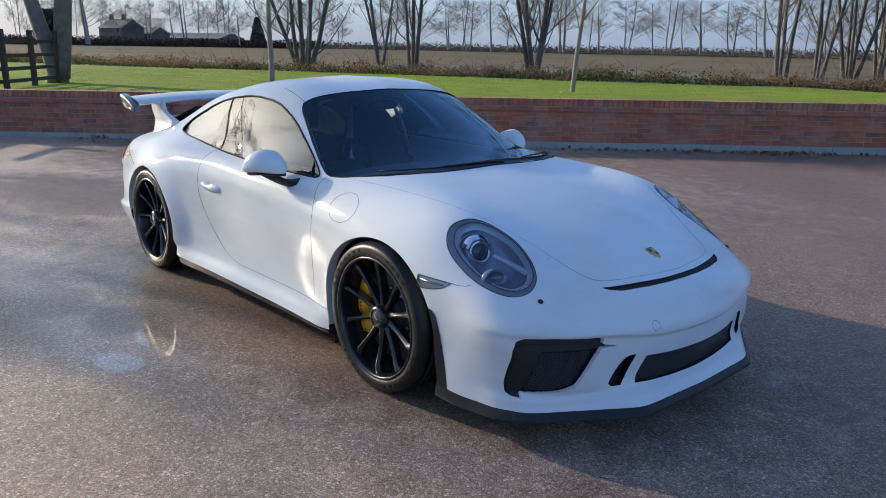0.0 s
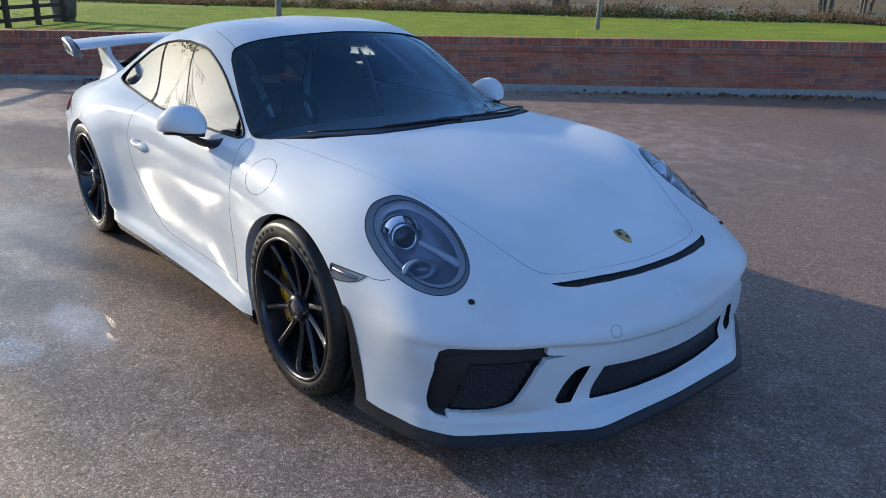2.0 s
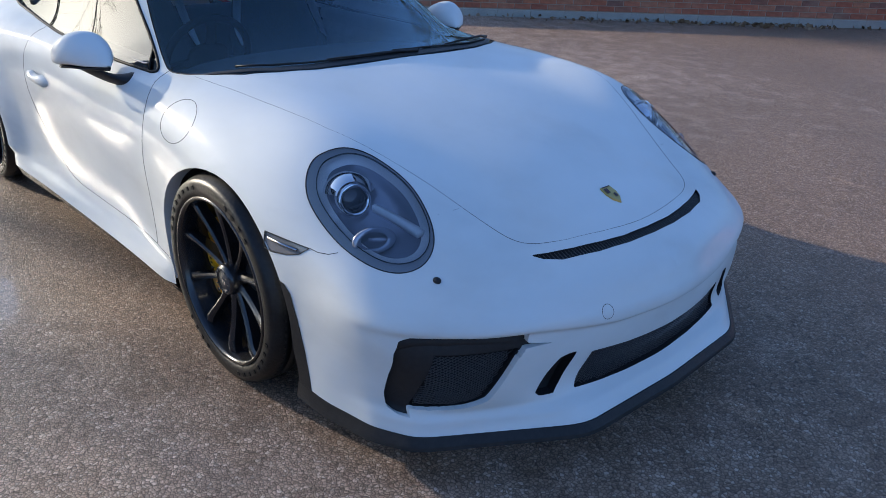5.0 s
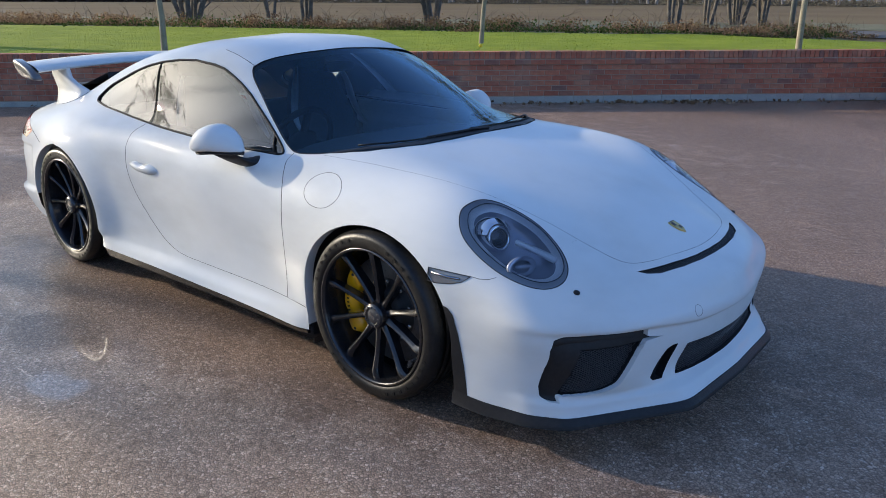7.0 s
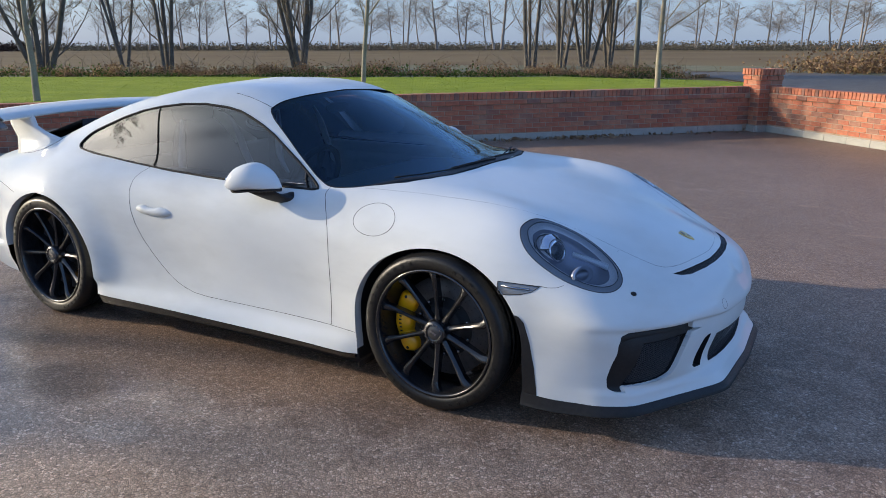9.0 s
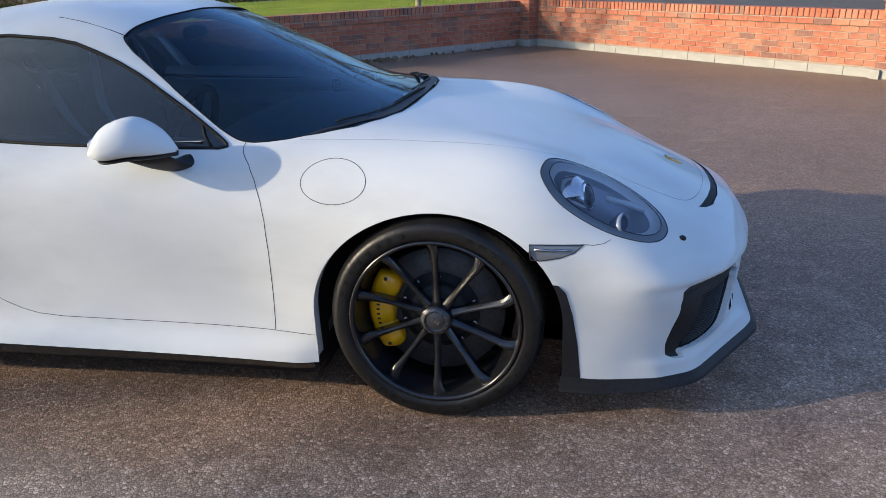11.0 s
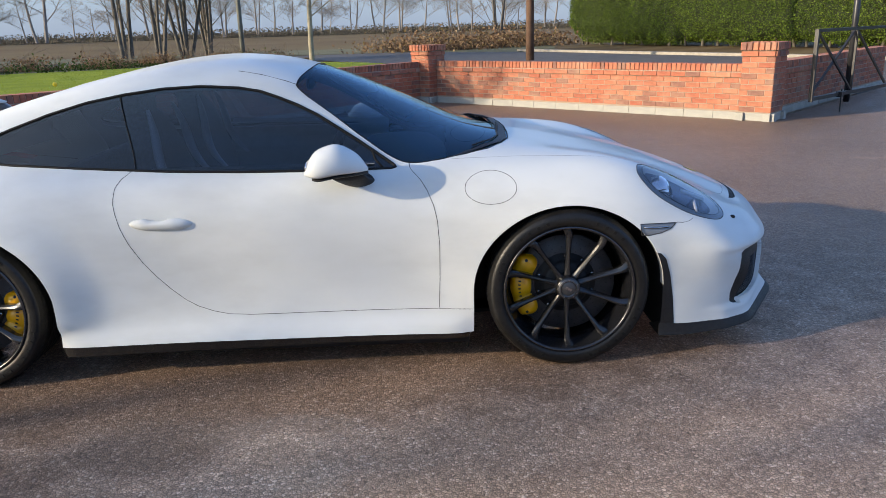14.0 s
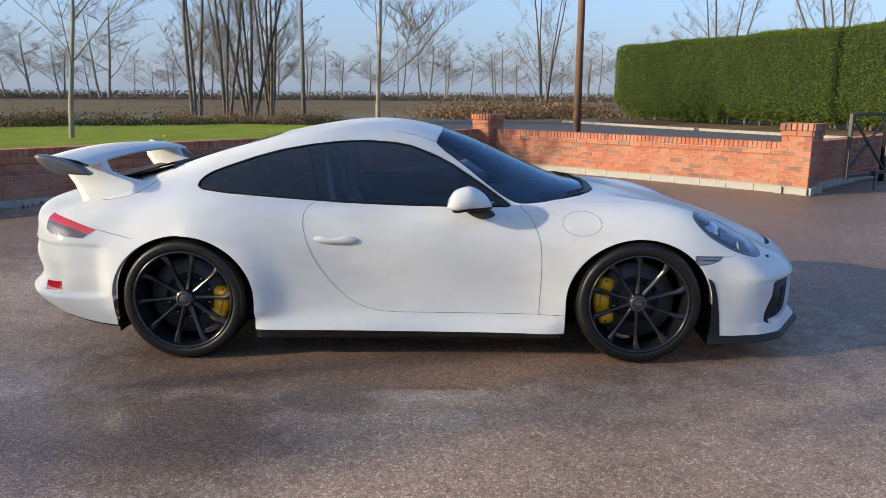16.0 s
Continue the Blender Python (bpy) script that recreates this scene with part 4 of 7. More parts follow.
    for t in np.arange(.9, d[-1], .62):
        x, y = np.interp(t, d, p[:, 0]), np.interp(t, d, p[:, 1])
        x, y = x + .85 + r2.uniform(-.15, .45), y + .3
        part("stem", tube_mesh(bmesh.new(), [(x, y, 0), (x + r2.gauss(0, .05), y + r2.gauss(0, .05), .4), (x + r2.gauss(0, .1), y + r2.gauss(0, .1), .9)], [.085, .06, .05], 6, caps=False), M_BARK, h, "bare stem at the foot")
    return h


hedge_block(0, HP, "tall clipped green hedge with a rounded end")

# ---- poles, fence, farm ----
M_POLE = grainy("brown_pole_wood", (0.10, 0.055, 0.035), (0.20, 0.115, 0.075), 3.0, 0.85, 0.4, 30.0)
M_POLEGREY = grainy("grey_pole_wood", (0.16, 0.16, 0.14), (0.26, 0.26, 0.22), 3.0, 0.85, 0.4, 30.0)
for x, y, h, r, mt, lb in ((3.62, 27.0, 9.0, .16, M_POLE, "brown wooden telegraph pole"), (-8.4, 30.5, 8.0, .105, M_POLEGREY, "grey wooden telegraph pole")):
    bm = tube_mesh(bmesh.new(), [(0, 0, -.1), (0, 0, h * .5), (0, 0, h)], [r, r * .9, r * .8], 14)
    ob = part("telegraph_pole", bm, mt)
    ob.matrix_world = Matrix.Translation(on_bank(x, y) if x < 0 else Vector((x, y, 0)))
    tagged(ob, lb, "pole", group="telegraph poles")
M_FENCE = grainy("dark_fence_wood", (0.035, 0.022, 0.015), (0.085, 0.055, 0.038), 5.0, 0.85, 0.4, 50.0)
fence = thing("fence", "dark brown post and rail fence with four rails", "fence")
fa, fb = Vector((-18.1, 2.72, 0)), Vector((-13.2, -1.25, 0))
fd = (fb - fa).normalized()
ang = math.atan2(fd.y, fd.x)
for s in np.arange(0, (fb - fa).length, 1.24):
    q_ = on_bank(*(fa + fd * float(s)).xy)
    bm = bmesh.new()
    box(bm, -.06, -.045, -.1, .06, .045, 1.25, .008)
    o = part("post", bm, M_FENCE, fence, smooth=False)
    o.matrix_world = Matrix.Translation(q_) @ Matrix.Rotation(ang, 4, "Z")
    for z in (.16, .42, .70, 1.00):
        bm = bmesh.new()
        box(bm, 0, -.08, z - .04, 1.235, -.047, z + .04, .005)
        o = part("rail", bm, M_FENCE, fence, smooth=False)
        o.matrix_world = Matrix.Translation(q_) @ Matrix.Rotation(ang, 4, "Z")
M_FARMWALL = grainy("farm_brick", (0.13, 0.095, 0.080), (0.18, 0.135, 0.115), .5, 0.9, 0.0)
M_FARMROOF = grainy("farm_slate", (0.10, 0.095, 0.095), (0.14, 0.13, 0.13), .5, 0.8, 0.0)
M_PANE = plain("dark_pane", (0.02, 0.025, 0.03), 0.1)


def farm_building(at, turn, lx_, ly_, wall, ridge, label, windows, chimneys):
    h = thing("house", label, "farmhouse", Matrix.Translation(at) @ Matrix.Rotation(turn, 4, "Z"))
    bm = bmesh.new()
    box(bm, -lx_ / 2, -ly_ / 2, -1, lx_ / 2, ly_ / 2, wall)
    part("wall", bm, M_FARMWALL, h, smooth=False)
    bm = bmesh.new()
    e = .3
    v = [bm.verts.new(c) for c in ((-lx_ / 2 - e, -ly_ / 2 - e, wall), (lx_ / 2 + e, -ly_ / 2 - e, wall), (lx_ / 2 + e, ly_ / 2 + e, wall), (-lx_ / 2 - e, ly_ / 2 + e, wall), (-lx_ / 2 - e, 0, ridge), (lx_ / 2 + e, 0, ridge))]
    for f_ in ((0, 1, 5, 4), (2, 3, 4, 5), (0, 4, 3), (1, 2, 5), (3, 2, 1, 0)):
        bm.faces.new([v[i] for i in f_])
    part("roof", bm, M_FARMROOF, h, smooth=False)
    for i in range(windows):
        for z in (1.0, 3.4) if wall > 4 else (1.0,):
            x = -lx_ / 2 + (i + .5) * lx_ / windows
            bm = bmesh.new()
            box(bm, x - .5, -ly_ / 2 - .04, z, x + .5, -ly_ / 2 + .05, z + 1.2)
            part("window", bm, M_PANE, h, smooth=False)
    for x in chimneys:
        bm = bmesh.new()
        box(bm, x - .5, -.5, ridge - .6, x + .5, .5, ridge + 1.4, .05)
        part("chimney", bm, M_FARMWALL, h, smooth=False)
    return h


def bearing(px_az, d, z=0.0):
    a = radians(px_az)
    return Vector((2.5 + math.sin(a) * d, -2.7 + math.cos(a) * d, z))


farm_building(bearing(-71.2, 255, .3), .35, 10, 8, 4.6, 7.2, "distant farmhouse with two chimneys", 3, (-4, 1.5))
farm_building(bearing(-69.6, 262, .3), .30, 12, 7, 3.2, 5.2, "distant brick farm outbuilding with slate roof", 4, ())
farm_building(bearing(-66.2, 270, .2), .42, 26, 12, 2.2, 4.0, "long low distant barn", 6, ())
leaf_cloud("conifer", lambda rg_, n: (lambda h, a, r: np.column_stack([bearing(-62.3, 250).x + np.cos(a) * r * (1.15 - h / 9.0) * 2.6, bearing(-62.3, 250).y + np.sin(a) * r * (1.15 - h / 9.0) * 2.6, h]))(rg_.uniform(0, 8.6, n), rg_.uniform(0, 6.28, n), np.sqrt(rg_.random(n))), 2600, .9,
           leaf_mat("conifer_leaves", [(0, (0.05, 0.06, 0.05)), (1, (0.09, 0.10, 0.08))], .8), 9, "distant dark conifer beside the barns", "conifer", "stuff")
leaf_cloud("conifer", lambda rg_, n: (lambda h, a, r: np.column_stack([bearing(-75.6, 235).x + np.cos(a) * r * 3.6, bearing(-75.6, 235).y + np.sin(a) * r * 3.6, h]))(rg_.uniform(0, 9.0, n), rg_.uniform(0, 6.28, n), np.sqrt(rg_.random(n))), 3000, .9,
           bpy.data.materials["conifer_leaves"], 10, "distant dark evergreen beside the farmhouse", "conifer", "stuff")

# poplars behind the farm and the dark hedge before it
for az in np.arange(-79, -61.5, 1.25):
    a = radians(az + rg.uniform(-.5, .5))
    s = rg.uniform(1.5, 2.3)
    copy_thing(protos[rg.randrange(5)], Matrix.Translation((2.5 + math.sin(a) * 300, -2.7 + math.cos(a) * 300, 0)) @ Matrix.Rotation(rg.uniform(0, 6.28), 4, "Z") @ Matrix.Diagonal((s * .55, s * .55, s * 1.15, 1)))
FARM_HEDGE = [tuple(bearing(b, 232)[:2]) for b in (-82, -76, -70, -64, -58)]
leaf_cloud("farm_hedge", lambda rg_, n: np.column_stack([along(FARM_HEDGE, rg_, n)[0] + rg_.normal(0, 1.2, (n, 2)), rg_.random(n) ** 1.2 * rg_.uniform(1.2, 2.6, n)]), 14000, .45,
           leaf_mat("dark_hedge_twigs", [(0, (0.055, 0.034, 0.028)), (1, (0.10, 0.062, 0.048))], .9), 31, "dark red-brown hedge before the farm", "hedge")

# ---- litter along the wall, shoots behind it ----
M_LEAF = leaf_mat("dead_leaves", [(0, (0.10, 0.06, 0.035)), (.5, (0.22, 0.14, 0.08)), (1, (0.34, 0.25, 0.17))], .8)
def litter_place(rg_, n):
    a = np.concatenate([rg_.uniform(-14, -.3, n // 2), -rg_.gamma(2.0, .8, n - n // 2) - 2.5])
    o = .04 + np.abs(rg_.normal(0, .16, n))
    return np.column_stack([CORNER.x + W.x * a + R.x * o, CORNER.y + W.y * a + R.y * o, rg_.uniform(.006, .03, n)])


leaf_cloud("fallen_leaves", litter_place, 420, .06, M_LEAF, 21, "dead brown leaves blown against the wall", "leaves")
M_SHOOT = leaf_mat("daffodil_leaves", [(0, (0.10, 0.20, 0.03)), (1, (0.22, 0.36, 0.05))], .5)
M_BLOOM = plain("yellow_petals", (0.75, 0.58, 0.03), 0.6)
for i, (a, o) in enumerate(((-9.4, -.6), (-6.6, -.7), (-1.9, -.6), (-1.2, -.7), (-4.1, -.6), (-3.0, -.7), (-.6, -.65))):
    q_ = on_bank(*spot(a, o).xy)
    pl_ = thing("daffodil", "clump of green daffodil leaves behind the wall", "plant", Matrix.Translation(q_), "daffodil clumps")
    bm = bmesh.new()
    rg = random.Random(i)
    for k in range(11):
        az = rg.uniform(0, 6.28)
        l = rg.uniform(.04, .13)
        hgt = rg.uniform(.20, .36)
        tube_mesh(bm, [(l * .3 * math.cos(az), l * .3 * math.sin(az), 0), (l * .6 * math.cos(az), l * .6 * math.sin(az), hgt * .6), (l * math.cos(az), l * math.sin(az), hgt)], [.010, .009, .003], 3)
    part("leaf_tuft", bm, M_SHOOT, pl_)
    if i in (0, 1):
        bm = blob_ = bmesh.new()
        bmesh.ops.create_uvsphere(bm, u_segments=8, v_segments=6, radius=.03, matrix=pose(.03, .02, .37))
        part("bloom", bm, M_BLOOM, pl_)


# ---- shrubs and rails behind the camera, seen only mirrored in the car ----
BACK_LINE = [(-20, -6.5), (-14, -10.5), (-6, -14.5), (4, -16.5), (14, -14)]


def back_place(rg_, n):
    xy, t = along(BACK_LINE, rg_, n)
    xy = xy + rg_.normal(0, .6, (n, 2))
    return np.column_stack([xy, rg_.random(n) ** .8 * (2.2 + .6 * np.sin(t * 1.1) + .3 * np.sin(t * 2.9))])


leaf_cloud("shrub_row", back_place, 30000, .16, M_GREENSCRUB, 31, "dark shrubs along the yard's open side", "shrubs")

# ---- car body: lines that run from the tail to the nose, half width ----
BODY_LINES = {
    "bottom": [(-3.48, 0, .29), (-3.41, .56, .285), (-3.16, .82, .235), (-2.98, .86, .195), (-2.75, .89, .17), (-2.457, .90, .18), (-2.1, .912, .176), (-1.75, .898, .173), (-1.3, .882, .170), (-.93, .872, .167),
        (-.62, .868, .163), (-.45, .866, .160), (-.25, .86, .165), (0, .86, .17), (.3, .858, .165), (.5, .853, .155), (.68, .822, .155), (.80, .768, .16), (1.048, .385, .163), (1.066, 0, .165)],
    "lower": [(-3.52, 0, .34), (-3.45, .58, .34), (-3.20, .85, .325), (-3.0, .89, .325), (-2.75, .915, .33), (-2.457, .92, .32), (-2.1, .905, .28), (-1.75, .865, .26), (-1.3, .85, .255), (-.93, .845, .255),
        (-.62, .85, .265), (-.45, .865, .30), (-.25, .875, .34), (0, .885, .36), (.3, .875, .33), (.5, .855, .28), (.68, .818, .225), (.80, .752, .20), (1.012, .40, .205), (1.034, 0, .21)],
    "mid": [(-3.50, 0, .40), (-3.42, .58, .405), (-3.175, .85, .43), (-3.0, .90, .46), (-2.75, .92, .48), (-2.457, .926, .48), (-2.1, .91, .46), (-1.75, .865, .44), (-1.3, .845, .43), (-.93, .845, .43),
        (-.62, .855, .46), (-.45, .875, .50), (-.25, .885, .54), (0, .892, .55), (.3, .88, .50), (.5, .86, .43), (.69, .825, .355), (.82, .75, .275), (.965, .45, .262), (1.025, 0, .26)],
    "upper": [(-3.51, 0, .48), (-3.44, .58, .50), (-3.178, .85, .56), (-3.0, .88, .62), (-2.75, .90, .66), (-2.457, .91, .68), (-2.1, .895, .68), (-1.75, .865, .67), (-1.3, .858, .66), (-.93, .855, .65),
        (-.62, .855, .66), (-.45, .86, .69), (-.25, .86, .715), (0, .855, .715), (.3, .85, .65), (.5, .838, .56), (.69, .82, .47), (.83, .755, .375), (.975, .44, .315), (1.045, 0, .30)],
    "shoulder": [(-3.5, 0, .58), (-3.43, .57, .60), (-3.212, .80, .68), (-3.03, .82, .74), (-2.75, .83, .79), (-2.457, .83, .82), (-2.1, .82, .82), (-1.75, .80, .82), (-1.3, .805, .80), (-.93, .80, .79),
        (-.64, .785, .80), (-.47, .765, .82), (-.25, .745, .835), (0, .735, .825), (.3, .715, .785), (.53, .71, .672), (.72, .705, .553), (.855, .675, .47), (.99, .42, .385), (1.055, 0, .345)],
    "belt": [(-3.49, 0, .66), (-3.42, .48, .69), (-3.302, .70, .75), (-3.08, .72, .80), (-2.8, .68, .86), (-2.457, .655, .93), (-2.1, .68, .915), (-1.75, .72, .885), (-1.3, .735, .865), (-.93, .735, .85),
        (-.66, .715, .838), (-.47, .69, .855), (-.25, .64, .868), (0, .605, .861), (.3, .585, .812), (.54, .572, .712), (.755, .566, .595), (.885, .53, .53), (1.003, .33, .445), (1.055, 0, .39)],
    "rail": [(-3.47, 0, .72), (-3.43, .34, .755), (-3.369, .52, .80), (-3.156, .55, .83), (-2.85, .53, .91), (-2.457, .545, 1.035), (-2.1, .575, 1.115), (-1.75, .60, 1.158), (-1.3, .592, 1.175), (-.93, .625, 1.03),
        (-.64, .672, .862), (-.47, .62, .882), (-.25, .52, .89), (0, .45, .858), (.3, .42, .795), (.55, .40, .709), (.775, .40, .607), (.90, .38, .56), (1.012, .22, .49), (1.05, 0, .435)],
    "roof": [(-3.46, 0, .76), (-3.44, .18, .79), (-3.39, .30, .825), (-3.212, .30, .86), (-2.85, .28, .955), (-2.457, .29, 1.078), (-2.1, .30, 1.18), (-1.75, .31, 1.248), (-1.3, .31, 1.263), (-.92, .34, 1.15),
        (-.62, .39, 1.008), (-.45, .38, .945), (-.25, .33, .903), (0, .30, .86), (.3, .27, .797), (.55, .25, .725), (.78, .24, .637), (.905, .22, .583), (1.0, .12, .535), (1.035, 0, .48)],
    "centre": [(-3.45, 0, .80), (-3.43, 0, .815), (-3.39, 0, .835), (-3.212, 0, .87), (-2.85, 0, .97), (-2.457, 0, 1.085), (-2.1, 0, 1.19), (-1.75, 0, 1.262), (-1.3, 0, 1.277), (-.9, 0, 1.165),
        (-.6, 0, 1.03), (-.42, 0, .955), (-.25, 0, .912), (0, 0, .868), (.3, 0, .805), (.55, 0, .735), (.78, 0, .645), (.90, 0, .595), (.97, 0, .555), (1.01, 0, .525)],
}


def spline(knots, values, at):
    """Natural cubic spline through values at knots."""
    x, y = np.asarray(knots, float), np.asarray(values, float)
    n = len(x)
    h = np.diff(x)
    a = np.zeros((n, n))
    rhs = np.zeros((n,) + y.shape[1:])
    a[0, 0] = a[-1, -1] = 1
    for i in range(1, n - 1):
        a[i, i - 1], a[i, i], a[i, i + 1] = h[i - 1], 2 * (h[i - 1] + h[i]), h[i]
        rhs[i] = 6 * ((y[i + 1] - y[i]) / h[i] - (y[i] - y[i - 1]) / h[i - 1])
    m = np.linalg.solve(a, rhs)
    k = np.clip(np.searchsorted(x, at) - 1, 0, n - 2)
    sh = (len(at),) + (1,) * (y.ndim - 1)
    d0, d1, hh = (at - x[k]).reshape(sh), (x[k + 1] - at).reshape(sh), h[k].reshape(sh)
    return (m[k] * d1**3 + m[k + 1] * d0**3) / (6 * hh) + (y[k] / hh - m[k] * hh / 6) * d1 + (y[k + 1] / hh - m[k + 1] * hh / 6) * d0


def body_grid(nu, nv):
    """Points of the right half (y < 0): rows from tail to nose, columns from the bottom edge to the centre line."""
    lines = np.array([BODY_LINES[k] for k in ("bottom", "lower", "mid", "upper", "shoulder", "belt", "rail", "roof", "centre")], float)
    flip = np.array((1, -1, 1))
    lines = np.concatenate([lines[:, 1:2] * flip, lines, lines[:, -2:-1] * flip], 1)      # smooth across the middle
    step = np.linalg.norm(np.diff(lines, axis=1), axis=2)
    u = np.r_[0, np.cumsum(step.mean(0))]
    fine = np.linspace(u[1], u[-2], 4000)                        # closer rows over the nose
    thick = np.cumsum(1 + 1.7 * np.clip((spline(u, lines[:, :, 0].mean(0), fine) - .40) / .15, 0, 1))
    at = np.interp(np.linspace(thick[0], thick[-1], nu), thick, fine)
    run = np.stack([spline(u, l, at) for l in lines])            # line, u, xyz
    for k in (0, 1):                                             # the lip runs straight from corner to corner
        poly = np.stack([np.interp(at, u, lines[k][:, c]) for c in range(3)], 1)
        for _ in range(60):
            poly[1:-1] = (poly[:-2] + 2 * poly[1:-1] + poly[2:]) / 4
            poly[-1] = (poly[-2] + poly[-1]) / 2 * (1, 0, 1)
        mix_ = np.clip((run[k][:, 0] - .45) / .15, 0, 1)[:, None]
        run[k] = run[k] * (1 - mix_) + poly * mix_
    out = np.empty((nu, nv, 3))
    for i in range(nu):
        sec = run[:, i]
        c = np.r_[0, np.cumsum(np.linalg.norm(np.diff(sec, axis=0), axis=1) ** 0.75 + 1e-4)]
        out[i] = spline(c, sec, np.linspace(0, c[-1], nv))
    out[:, :, 1] = -np.maximum(out[:, :, 1], 0)
    out[:, -1, 1] = 0
    out[0, :, 1] = out[-1, :, 1] = 0
    return out

# ---- cutting the body surface into panels ----
def smooth_loop(knots, n=160, closed=True):
    """A smooth line through knots (any dimension), n points."""
    k = np.asarray(knots, float)
    if closed:
        k = np.vstack([k[-2:], k, k[:3]])
    d = np.r_[0, np.cumsum(np.linalg.norm(np.diff(k, axis=0), axis=1))]
    if closed:
        at = np.linspace(d[2], d[-3], n, endpoint=False)
    else:
        at = np.linspace(0, d[-1], n)
    return spline(d, k, at)


def poly_line(knots, n=200):
    """A closed line with straight sides and true corners."""
    k = np.asarray(knots + [knots[0]], float)
    d = np.r_[0, np.cumsum(np.linalg.norm(np.diff(k, axis=0), axis=1))]
    at = np.linspace(0, d[-1], n, endpoint=False)
    return np.stack([np.interp(at, d, k[:, c]) for c in range(k.shape[1])], 1)


def inside(pts, loop):
    x, y = pts[:, 0], pts[:, 1]
    hit = np.zeros(len(pts), bool)
    a, b = loop, np.roll(loop, -1, 0)
    for (x0, y0), (x1, y1) in zip(a, b):
        if y0 == y1:
            continue
        hit ^= ((y0 > y) != (y1 > y)) & (x < (x1 - x0) * (y - y0) / (y1 - y0) + x0)
    return hit


def near_on(pts, loop):
    """For each point the nearest place on a closed loop, and the distance."""
    a, b = loop, np.roll(loop, -1, 0)
    best, at = np.full(len(pts), 1e9), np.zeros_like(pts)
    for p, q in zip(a, b):
        v = q - p
        t = np.clip(((pts - p) @ v) / max(v @ v, 1e-12), 0, 1)
        c = p + t[:, None] * v
        d = np.linalg.norm(pts - c, axis=1)
        m = d < best
        best[m], at[m] = d[m], c[m]
    return at, best


SIDE, TOP, FRONT = (0, 2), (0, 1), (1, 2)


def arch_loop(cx, cz, rx, rz, n=120):
    a = np.linspace(0, math.pi, n)
    up = np.stack([cx + rx * np.cos(a), cz + rz * np.sin(a)], 1)
    return np.vstack([up, [(cx - rx - 0.004, -0.2), (cx + rx + 0.004, -0.2)]])


